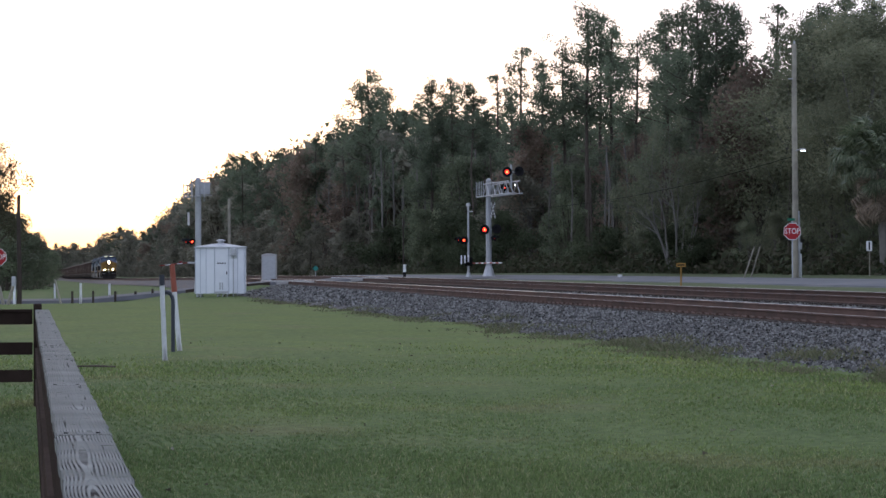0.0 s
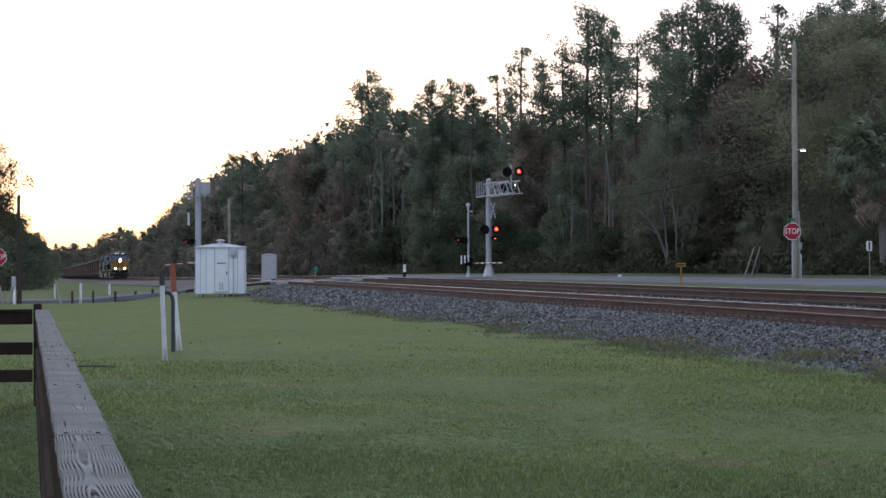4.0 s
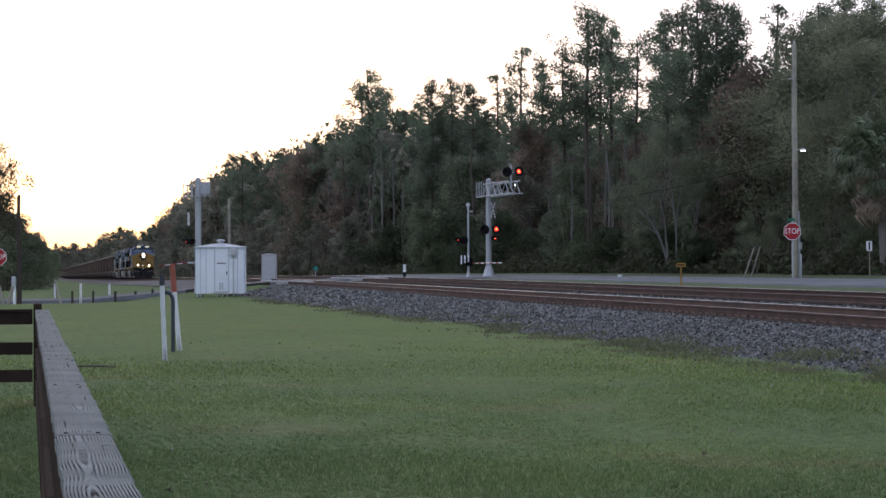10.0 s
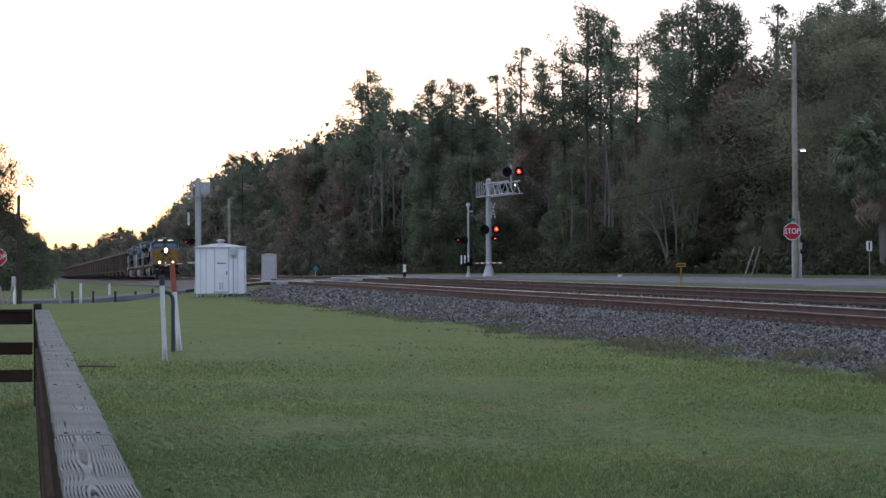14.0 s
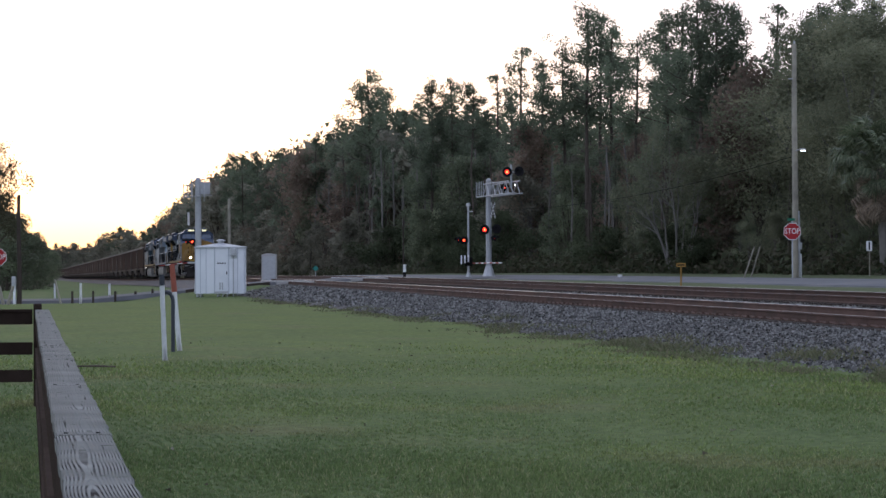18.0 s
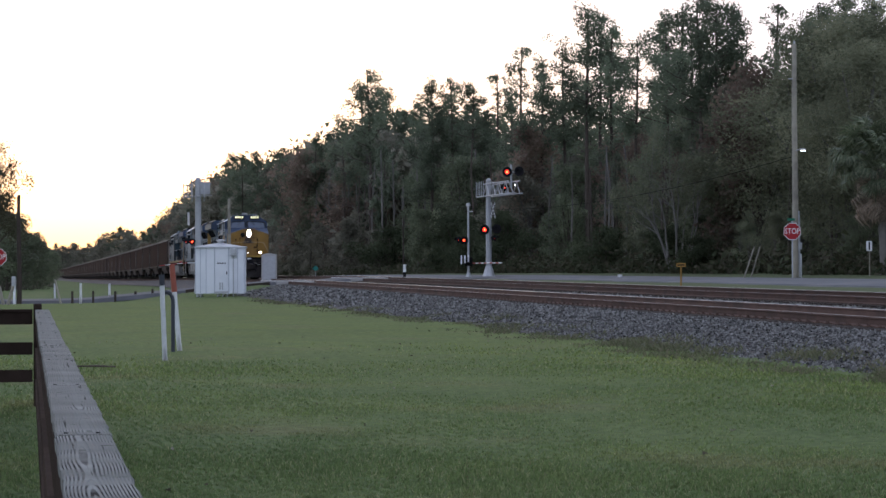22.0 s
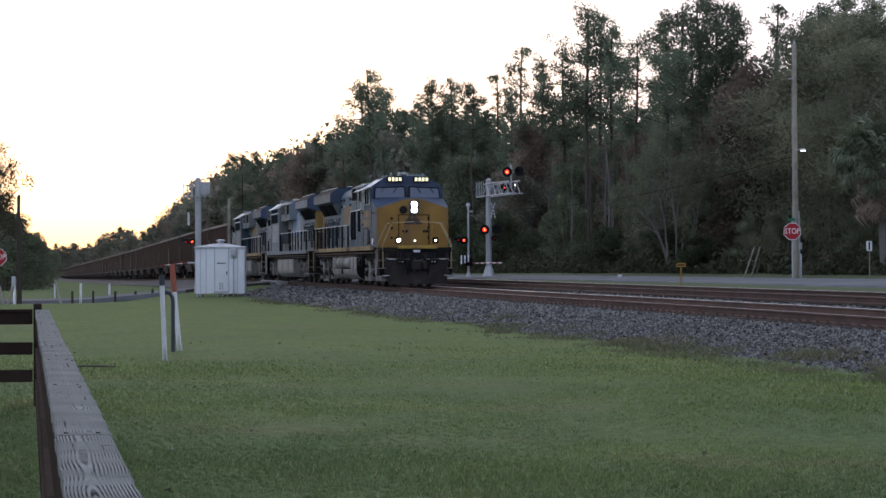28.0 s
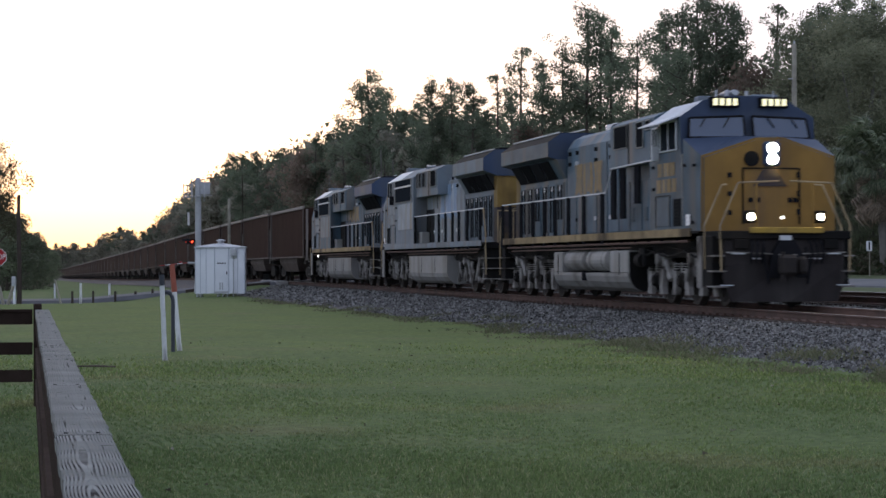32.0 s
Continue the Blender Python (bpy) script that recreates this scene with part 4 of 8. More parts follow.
    if lit:
        part("marker_light", rod((-0.1, -11.16, 1.87), (-0.1, -11.10, 1.87), 0.030, 0.030, 10), G_MARK, L)
    elif c_sill is M_LYEL:
        part("step_light", rod((1.50, -7.2, 1.33), (1.56, -7.2, 1.33), 0.035, 0.035, 10), G_MARK, L, "small lit step lamp")
    bm = bmesh.new()
    out = [(-1.34, 0.62), (-1.28, 0.90), (1.28, 0.90), (1.34, 0.62), (1.16, 0.12), (-1.16, 0.12)]
    v0 = [bm.verts.new((x, -11.0, z)) for x, z in out]
    v2 = [bm.verts.new((x, -10.9, z)) for x, z in out]
    n = 6
    # blade: centre proud, ends swept back
    mid_t, mid_b = bm.verts.new((0, -11.14, 0.90)), bm.verts.new((0, -11.32, 0.12))
    bm.faces.new((v0[0], v0[1], mid_t, mid_b, v0[5]))
    bm.faces.new((v0[3], v0[4], mid_b, mid_t, v0[2]))
    bm.faces.new((v0[1], v2[1], v2[2], v0[2], mid_t))
    bm.faces.new((v0[5], mid_b, v0[4], v2[4], v2[5]))
    bm.faces.new((v0[0], v0[5], v2[5], v2[0]))
    bm.faces.new((v0[0], v2[0], v2[1], v0[1]))
    bm.faces.new((v0[3], v0[2], v2[2], v2[3]))
    bm.faces.new((v0[3], v2[3], v2[4], v0[4]))
    bm.faces.new(list(reversed(v2)))
    bmesh.ops.recalc_face_normals(bm, faces=bm.faces)
    part("plough", bm, M_PLOUGH, L, "black snow plough")
    part("pilot", box(-1.3, 1.3, -11.02, -10.3, 0.85, 1.45, 0.02), M_PLOUGH, L)
    for ye, sg in ((-11.0, -1), (10.45, 1)):
        bm = bmesh.new()
        add_box(bm, -0.13, 0.13, min(ye, ye + sg * 0.35), max(ye, ye + sg * 0.35), 0.80, 1.02, 0.03)
        add_box(bm, -0.27, 0.12, min(ye + sg * 0.28, ye + sg * 0.55), max(ye + sg * 0.28, ye + sg * 0.55), 0.66, 1.1, 0.07)
        add_box(bm, 0.14, 0.3, min(ye + sg * 0.22, ye + sg * 0.62), max(ye + sg * 0.22, ye + sg * 0.62), 0.7, 1.06, 0.06)
        add_rod(bm, (-0.2, ye + sg * 0.45, 0.55), (-0.2, ye + sg * 0.45, 1.16), 0.05, 0.05, 8)
        part("coupler", bm, M_WHEEL, L)
        for sx in (-1, 1):
            bm = bmesh.new()
            add_path(bm, [(sx * 0.45, ye, 1.25), (sx * 0.5, ye + sg * 0.18, 0.95), (sx * 0.42, ye + sg * 0.22, 0.5)], 0.026, 6)
            part("air_hose", bm, M_BLACK, L)
    # pilot fittings: grab irons, uncoupling lever, hoses, lamp brackets
    for sx in (-1, 1):
        for k in range(2):
            bm = bmesh.new()
            xx = sx * (0.62 + 0.42 * k)
            add_path(bm, [(xx - 0.12, -11.04, 1.02 + 0.1 * k), (xx - 0.12, -11.12, 1.02 + 0.1 * k), (xx + 0.12, -11.12, 1.02 + 0.1 * k), (xx + 0.12, -11.04, 1.02 + 0.1 * k)], 0.014, 5)
            part("grab_iron", bm, M_RAILWHITE, L, "pale grab iron")
        for k in range(3):
            bm = bmesh.new()
            xx = sx * (0.5 + 0.12 * k)
            add_path(bm, [(xx, -11.05, 1.42), (xx + 0.02 * sx, -11.16, 1.30), (xx + 0.05 * sx, -11.18, 1.08), (xx + 0.03 * sx, -11.1, 0.92)], 0.022, 6)
            part("brake_hose", bm, M_BLACK, L)
        part("hose_box", box(sx * 0.98 - 0.16, sx * 0.98 + 0.16, -11.12, -11.0, 1.22, 1.42, 0.015), M_LDARK, L)
        part("step_edge", box(sx * 1.27 - 0.14, sx * 1.27 + 0.14, -11.04, -11.01, 0.455, 0.475), M_RAILWHITE, L)
    bm = bmesh.new()
    add_path(bm, [(-1.3, -11.1, 1.15), (-0.4, -11.14, 1.12), (0.0, -11.2, 1.08), (0.4, -11.14, 1.12), (1.3, -11.1, 1.15)], 0.014, 5)
    part("uncoupling_lever", bm, M_TRUCK, L)
    part("draft_gear_pocket", prism([(-0.42, 0.62), (-0.34, 1.1), (-0.16, 1.40), (0.16, 1.40), (0.34, 1.1), (0.42, 0.62)], "y", -11.18, -11.0), M_BLACK, L)
    part("marker_plate", box(-0.16, 0.10, -11.14, -11.10, 1.40, 1.50), M_RAILWHITE, L, "small pale plate over the coupler")
    # long hood, narrower than the cab
    hw = 1.02
    he, hc, ht = (3.8, 4.05, 4.42) if lead else (5.0, 3.82, 4.06)
    bm = bmesh.new()
    add_prism(bm, [(-hw, 1.6), (-hw, hc), (-0.85, hc + 0.25), (-0.6, ht), (0.6, ht), (0.85, hc + 0.25), (hw, hc), (hw, 1.6)], "y", -6.15 if lead else -2.6, he)
    c_door = M_LPALE if letters is M_LETTERB else c_hood
    part("hood", bm, c_door, L, "long engine hood")
    # equipment box behind the cab as wide as the cab
    bm = bmesh.new()
    bz, be = (3.30, -2.2) if lead else (3.38, 1.75)
    add_prism(bm, [(-1.42, bz), (-1.42, 4.28), (-1.1, 4.42), (1.1, 4.42), (1.42, 4.28), (1.42, bz)], "y", -6.12 if lead else -2.58, be)
    part("blower_hood", bm, c_hood, L)
    part("roof_panel", box(-0.72, 0.72, -5.9 if lead else -2.4, -2.3 if lead else 1.65, 4.40, 4.46, 0.01), M_LDARK, L)
    part("roof_box", box(-0.55, 0.55, -1.9 if lead else 1.9, 1.0 if lead else 3.0, ht - 0.05, ht + 0.14, 0.04), M_LDARK, L)
    part("exhaust_stack", box(-0.3, 0.3, 1.5 if lead else 3.2, 2.5 if lead else 4.1, ht - 0.05, ht + 0.22, 0.03), M_RAILWHITE, L)
    part("hood_seam", box(-hw - 0.012, hw + 0.012, -0.42, -0.36, 1.75, hc - 0.02), M_LDARK, L)
    for sx in (-1, 1):
        for k, zz in enumerate((2.1, 3.62, 3.9)):
            for yy in (-0.9, 0.6, 2.6, 3.4):
                part("latch", box(min(sx * 1.02, sx * 1.075), max(sx * 1.02, sx * 1.075), yy, yy + 0.14, zz - 0.05, zz + 0.05), M_RAILWHITE if (k + int(yy)) % 3 == 0 else M_BLACK, L)
        bm = bmesh.new()
        add_path(bm, [(sx * (hw - 0.04), -2.0, hc + 0.02), (sx * (hw - 0.04), he, hc + 0.02)], 0.02, 5)
        part("gutter", bm, M_LDARK, L)
    for sx in (-1, 1):
        xo = sx * 1.425
        for y_, w_, za in (((-5.85, 0.40, 4.02), (-5.26, 0.62, 3.64), (-3.82, 1.20, 3.70)) if lead else ((-2.45, 0.32, 3.72), (-1.95, 0.42, 3.72), (-1.25, 0.58, 3.72), (0.45, 1.05, 3.68))):
            part("intake_screen", box(min(xo, xo + sx * 0.02), max(xo, xo + sx * 0.02), y_, y_ + w_, za, 4.24, 0.008), M_SCREEN, L)
            bm = bmesh.new()
            add_path(bm, [(xo + sx * 0.02, y_, za), (xo + sx * 0.02, y_ + w_, za), (xo + sx * 0.02, y_ + w_, 4.24), (xo + sx * 0.02, y_, 4.24), (xo + sx * 0.02, y_, za)], 0.014, 4)
            part("screen_frame", bm, M_TANK, L)
        part("hood_seam", box(min(xo, xo + sx * 0.012), max(xo, xo + sx * 0.012), be - 1.75, be - 1.70, bz, 4.25), M_LDARK, L)
        xs = sx * 1.03
        for i in range(9):
            y_ = (-5.9 if lead else -2.5) + i * (1.08 if lead else 0.82)
            part("hood_door", box(min(xs, xs + sx * 0.025), max(xs, xs + sx * 0.025), y_, y_ + (1.0 if lead else 0.75), 1.72, 3.55 if i > 3 else 2.92, 0.01), M_LDARK if not lead and i in (0, 1) else M_LBLUE if lead is False and c_sill is M_LYEL and i < 4 else c_door, L)
        for y_ in (-3.1, -4.3):
            bm = bmesh.new()
            for k in range(5):
                add_box(bm, min(xs, xs + sx * 0.05), max(xs, xs + sx * 0.05), y_, y_ + 0.34, 1.95 + k * 0.07, 1.985 + k * 0.07)
            part("louvre", bm, c_hood, L)
        # the emblem as three plain worn blocks in its colour
        za, zb_ = (2.69, 3.58) if lead else (2.45, 3.72) if letters is M_LETTERB else (2.80, 3.50)
        for k, (ya, yb) in enumerate(((-0.05, 0.85), (1.0, 1.85), (2.0, 2.86)) if lead else ((0.3, 1.25), (1.4, 2.35), (2.5, 3.5))):
            xl = sx * 1.06
            sl = 0.16 * (1, -1, 1)[k]
            bm = bmesh.new()
            add_prism(bm, [(ya, za), (ya + sl * 0.6, (za + zb_) / 2), (ya, zb_), (yb, zb_), (yb - sl, (za + zb_) / 2), (yb, za), ((ya + yb) / 2, za + 0.16)], "x", xl - 0.004, xl + 0.004)
            part("emblem_block", bm, letters, L)
    # radiator section: flared wings over screens
    bm = bmesh.new()
    add_prism(bm, [(-1.05, 1.6), (-1.05, 3.26), (-1.35, 3.78), (1.35, 3.78), (1.05, 3.26), (1.05, 1.6)], "y", 3.82 if lead else 5.02, 9.6)
    part("radiator_hood", bm, c_hood, L)
    bm = bmesh.new()
    add_prism(bm, [(-1.05, 3.70), (-1.52, 3.86), (-1.52, 4.26), (-1.15, 4.52), (1.15, 4.52), (1.52, 4.26), (1.52, 3.86), (1.05, 3.70)], "y", 4.05 if lead else 5.1, 10.2)
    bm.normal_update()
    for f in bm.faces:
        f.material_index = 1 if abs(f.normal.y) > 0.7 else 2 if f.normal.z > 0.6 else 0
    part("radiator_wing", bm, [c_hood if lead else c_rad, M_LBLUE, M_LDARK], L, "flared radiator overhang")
    bm = bmesh.new()
    for sx in (-1, 1):
        add_rod(bm, (sx * 1.15, 4.2 if lead else 5.2, 4.54), (sx * 1.15, 10.1, 4.54), 0.02, 0.02, 5)
        add_rod(bm, (sx * 0.45, 4.2 if lead else 5.2, 4.62), (sx * 0.45, 10.1, 4.62), 0.02, 0.02, 5)
    part("roof_rail", bm, M_RAILWHITE, L, "pale edge bar on the radiator roof")
    bm = bmesh.new()
    for k in range(4):
        add_box(bm, -0.95, 0.95, 5.2 + k * 1.22, 6.25 + k * 1.22, 4.51, 4.60, 0.02)
    part("radiator_shutter", bm, M_SCREEN, L)
    bm = bmesh.new()
    add_prism(bm, [(-1.06, 1.6), (-1.06, 3.70), (1.06, 3.70), (1.06, 1.6)], "y", 9.62, 10.15)
    part("rear_end", bm, M_LYELWORN if c_end is M_LYEL else c_end, L, "yellow rear hood end" if c_end is M_LYEL else "")
    part("rear_door", box(-1.075, 1.075, 9.66, 10.17, 1.62, 2.72, 0.01), M_EMBLEM, L, "grimy dark lower doors")
    for sx in (-1, 1):
        for k in range(4):
            y_ = (4.75 + k * 1.22) if lead else (5.7 + k * 1.05)
            bm = bmesh.new()
            v = [(sx * 1.075, y_, 3.27), (sx * 1.075, y_ + (1.10 if lead else 0.93), 3.27), (sx * 1.37, y_ + (1.10 if lead else 0.93), 3.76), (sx * 1.37, y_, 3.76)]
            w_ = [(x - sx * 0.03, y, z + 0.01) for x, y, z in v]
            a_ = [bm.verts.new(p_) for p_ in v]
            b_ = [bm.verts.new(p_) for p_ in w_]
            bm.faces.new(a_)
            bm.faces.new(list(reversed(b_)))
            for i in range(4):
                bm.faces.new((a_[i], a_[(i + 1) % 4], b_[(i + 1) % 4], b_[i]))
            bmesh.ops.recalc_face_normals(bm, faces=bm.faces)
            part("radiator_screen", bm, M_SCREEN, L)
        for k in range(6):
            y_ = (4.1 if lead else 5.1) + k * (0.92 if lead else 0.75)
            xs = sx * 1.055
            part("hood_door", box(min(xs, xs + sx * 0.025), max(xs, xs + sx * 0.025), y_, y_ + (0.8 if lead else 0.66), 1.72, 3.16, 0.01), c_hood, L)
            for q in (0.12, 0.46) if lead else (0.1, 0.4):
                part("door_slot", box(min(xs, xs + sx * 0.032), max(xs, xs + sx * 0.032), y_ + q, y_ + q + 0.22, 1.80 if k % 3 else 2.15, 3.10, 0.004), M_SCREEN, L)
            part("latch", box(min(xs, xs + sx * 0.045), max(xs, xs + sx * 0.045), y_ + 0.36, y_ + 0.42, 2.95, 3.08), M_RAILWHITE, L)
    # side railings: pale rail on dark posts
    for sx in (-1, 1):
        bm = bmesh.new()
        add_path(bm, ([(sx * 1.5, -2.65, 3.24)] if lead else []) + [(sx * 1.5, -2.05 if lead else -2.75, 2.67), (sx * 1.5, 10.1, 2.68)], 0.021, 6)
        part("handrail", bm, M_RAILWHITE, L, "pale side handrail")
        if lead:
            bm = bmesh.new()
            add_path(bm, [(sx * 1.52, -6.45, 3.28), (sx * 1.52, -2.65, 3.24)], 0.021, 6)
            part("handrail", bm, M_RAILWHITE, L)
        for y_ in (-1.72, 0.16, 1.82, 3.32, 4.62, 6.0, 7.55, 9.05, 10.1) if lead else (-2.45, 2.4, 3.65, 4.95, 6.05, 7.5, 9.6):
            part("handrail_post", box(sx * 1.5 - 0.022, sx * 1.5 + 0.022, y_ - 0.13, y_ + 0.13, 1.42, 2.67), M_BLACK, L)
        for y_, zb_ in ((-4.9, 2.33), (-3.6, 2.0), (-2.75, 2.0)) if lead else ():
            part("handrail_post", box(sx * 1.48 - 0.03, sx * 1.48 + 0.03, y_ - 0.20, y_ + 0.20, zb_, 3.22), M_BLACK, L)
        # rear platform rails and steps
        bm = bmesh.new()
        add_path(bm, [(sx * 1.5, 10.1, 2.68), (sx * 1.5, 10.45, 1.9), (sx * 1.5, 10.5, 0.6)], 0.021, 6)
        add_path(bm, [(sx * 1.1, 10.42, 1.6), (sx * 1.1, 10.42, 2.6), (sx * 0.2, 10.42, 2.6), (sx * 0.2, 10.42, 1.6)], 0.019, 6)
        part("handrail", bm, M_HANDTAN, L)
        st = part("step_well", box(min(sx * 1.0, sx * 1.46), max(sx * 1.0, sx * 1.46), 9.95, 10.4, 0.45, 1.5, 0.02), M_LDARK, L)
        for z in (0.45, 0.78, 1.1):
            part("step", box(min(sx * 1.0, sx * 1.55), max(sx * 1.0, sx * 1.55), 9.9, 10.5, z, z + 0.03), M_TRUCK, st)
    part("rear_platform", box(-1.5, 1.5, 10.15, 10.5, 1.42, 1.6, 0.01), M_LDARK, L)
    # fuel tank with rounded belly; the leading engine's has air reservoirs in a recess
    ta, tb = (-4.1, 3.5) if lead else (-3.75, 3.9)
    belly = [(1.49, 0.62), (1.45, 0.48), (1.34, 0.34), (1.16, 0.25)]
    top = [(-0.9, 0.70), (-0.9, 1.25), (0.9, 1.25), (0.9, 0.70)] if lead else [(-1.50, 1.22), (1.50, 1.22)]
    side_ = [(1.49, 0.70)] if lead else []
    out = [(-x, z) for x, z in side_] + top + side_ + belly + [(-x, z) for x, z in reversed(belly)]
    bm = bmesh.new()
    add_prism(bm, out, "y", ta, tb)
    part("fuel_tank", bm, M_TANK, L, "grey steel fuel tank")
    full = [(-1.46, 1.20), (1.46, 1.20)] + [(x - 0.03, z + 0.01) for x, z in belly] + [(-x + 0.03, z + 0.01) for x, z in reversed(belly)]
    part("tank_end", prism(full, "y", ta - 0.03, ta - 0.003), M_LDARK, L, "grimy dark tank end")
    for yy in ((-3.3, 3.0) if lead else (-1.1, 1.6)):
        bm = bmesh.new()
        for sx in (-1, 1):
            add_box(bm, sx * 1.495 - 0.008, sx * 1.495 + 0.008, yy - 0.02, yy + 0.02, 0.64, 1.18)
        part("tank_seam", bm, M_LDARK, L)
    for sx in ((-1, 1) if lead else ()):
        for ya, yb in ((-4.1, -2.4), (2.55, 3.5)):
            part("tank_end_box", box(min(sx * 0.95, sx * 1.49), max(sx * 0.95, sx * 1.49), ya, yb, 0.70, 1.24, 0.02), M_TANK, L)
        part("recess_back", box(min(sx * 0.86, sx * 0.905), max(sx * 0.86, sx * 0.905), -2.4, 2.55, 0.71, 1.3), M_BLACK, L)
        for ya, yb in ((-2.05, 0.02), (0.22, 2.45)):
            bm = bmesh.new()
            add_rod(bm, (sx * 1.22, ya + 0.12, 1.02), (sx * 1.22, yb - 0.12, 1.02), 0.285, 0.285, 20)
            add_rod(bm, (sx * 1.22, ya, 1.02), (sx * 1.22, ya + 0.12, 1.02), 0.17, 0.285, 20)
            add_rod(bm, (sx * 1.22, yb - 0.12, 1.02), (sx * 1.22, yb, 1.02), 0.285, 0.17, 20)
            part("air_reservoir", bm, M_TANK, L, "pale grey air reservoir")
            bm = bmesh.new()
            for yy in (ya + 0.45, yb - 0.45):
                add_rod(bm, (sx * 1.22, yy - 0.03, 1.02), (sx * 1.22, yy + 0.03, 1.02), 0.295, 0.295, 20)
            part("strap", bm, M_TRUCK, L)
        part("fuel_gauge", box(min(sx * 1.42, sx * 1.52), max(sx * 1.42, sx * 1.52), 0.0, 0.34, 0.50, 0.72, 0.01), M_BLACK, L)
        bm = bmesh.new()
        add_rod(bm, (sx * 1.35, -5.0, 1.0), (sx * 1.35, -4.6, 1.0), 0.16, 0.16, 12)
        add_box(bm, min(sx * 1.1, sx * 1.4), max(sx * 1.1, sx * 1.4), -5.2, -4.65, 0.85, 1.3, 0.03)
        part("filter_housing", bm, M_LDARK, L)
    sense = -1 if back else 1
    loco_truck(L, -7.45, sense, lead)
    loco_truck(L, 7.45, sense, lead)
    return L


VEHICLES = []
A0 = 10.4
VEHICLES.append((locomotive(A0, False, "dark blue and yellow diesel locomotive with lit headlights", M_LBODY, M_LBLUE, M_LYEL, M_LYEL, M_LBLUE, M_LYEL, M_LETTERY, True), A0, False))
VEHICLES.append((locomotive(A0 + 23.1, True, "faded grey and pale blue diesel locomotive running cab last", M_LGREY, M_LGREY, M_LYEL, M_LYEL, M_LGREY, M_LGREY, M_LETTERB, False, False), A0 + 23.1, True))
VEHICLES.append((locomotive(A0 + 46.1, True, "grey-blue diesel locomotive with yellow emblem running cab last", M_LBODY, M_LBLUE, M_LYEL, M_LBLUE, M_LBLUE, M_LYEL, M_LETTERY, False, False), A0 + 46.1, True))


def hopper():
    H = empty("hopper_car", train_pose(0, 76.9), "rust-brown steel coal car with a pale worn top rail", "hopper car", "coal hopper train")
    hl, hw = 7.75, 1.55
    for sx in (-1, 1):
        bm = bmesh.new()
        x0, x1 = sorted((sx * (hw - 0.02), sx * hw))
        add_prism(bm, [(-hl, 1.30), (-hl, 3.82), (hl, 3.82), (hl, 1.30)], "x", x0, x1)
        part("side_panel", bm, M_HOP, H)
        part("top_chord", box(min(sx * (hw - 0.05), sx * (hw + 0.06)), max(sx * (hw - 0.05), sx * (hw + 0.06)), -hl - 0.05, hl + 0.05, 3.80, 3.95, 0.015), M_HOPTOP, H, "pale worn top rail")
        part("side_sill", box(min(sx * (hw - 0.05), sx * (hw + 0.06)), max(sx * (hw - 0.05), sx * (hw + 0.06)), -hl, hl, 1.26, 1.36, 0.01), M_HOPLOW, H)
        for k in (0, 9):
            y_ = -hl + 0.12 + k * (2 * hl - 0.24) / 9
            part("rib", box(min(sx * hw, sx * (hw + 0.05)), max(sx * hw, sx * (hw + 0.05)), y_ - 0.09, y_ + 0.09, 1.36, 3.80), M_HOPLOW, H)
        bm = bmesh.new()
        for k in range(4):
            add_rod(bm, (sx * 1.62, hl + 0.3, 1.2 + k * 0.4), (sx * 1.25, hl + 0.3, 1.2 + k * 0.4), 0.013, 0.013, 4)
        add_path(bm, [(sx * 1.62, hl + 0.3, 1.0), (sx * 1.62, hl + 0.3, 3.0)], 0.016, 4)
        part("ladder", bm, M_TRUCK, H)
    for sy in (-1, 1):
        bm = bmesh.new()
        add_prism(bm, [(sy * hl, 3.85), (sy * (hl - 0.03), 3.85), (sy * (hl - 2.6), 1.3), (sy * (hl - 2.55), 1.27), (sy * hl, 2.2)], "x", -hw + 0.03, hw - 0.03)
        part("end_slope", bm, M_HOP, H)
        bm = bmesh.new()
        for sx in (-1, 1):
            add_box(bm, sx * 1.4 - 0.06, sx * 1.4 + 0.06, sy * hl - 0.06, sy * hl + 0.06, 1.1, 3.8)
        part("end_post", bm, M_HOPTOP, H)
        part("end_sill", box(-1.5, 1.5, min(sy * (hl - 0.4), sy * (hl + 0.25)), max(sy * (hl - 0.4), sy * (hl + 0.25)), 0.95, 1.15, 0.02), M_LDARK, H)
        bm = bmesh.new()
        add_box(bm, -0.12, 0.12, min(sy * hl, sy * (hl + 0.75)), max(sy * hl, sy * (hl + 0.75)), 0.78, 1.0, 0.03)
        part("coupler", bm, M_RUST, H)
        tk = part("truck", box(-0.95, 0.95, sy * 5.7 - 0.25, sy * 5.7 + 0.25, 0.42, 0.82, 0.04), M_LDARK, H)
        for sx in (-1, 1):
            bm = bmesh.new()
            x0, x1 = sorted((sx * 0.93, sx * 1.08))
            y0 = sy * 5.7
            add_prism(bm, [(y0 - 1.2, 0.36), (y0 - 1.2, 0.62), (y0 - 0.5, 0.86), (y0 + 0.5, 0.86), (y0 + 1.2, 0.62), (y0 + 1.2, 0.36), (y0 + 0.5, 0.26), (y0 - 0.5, 0.26)], "x", x0, x1)
            part("side_frame", bm, M_LDARK, tk)
        for dy in (-0.89, 0.89):
            part("wheelset", WS_CAR, None, tk, m=Matrix.Translation((0, sy * 5.7 + dy, 0.46)))
    # one long tub hangs between the trucks
    bm = bmesh.new()
    v = []
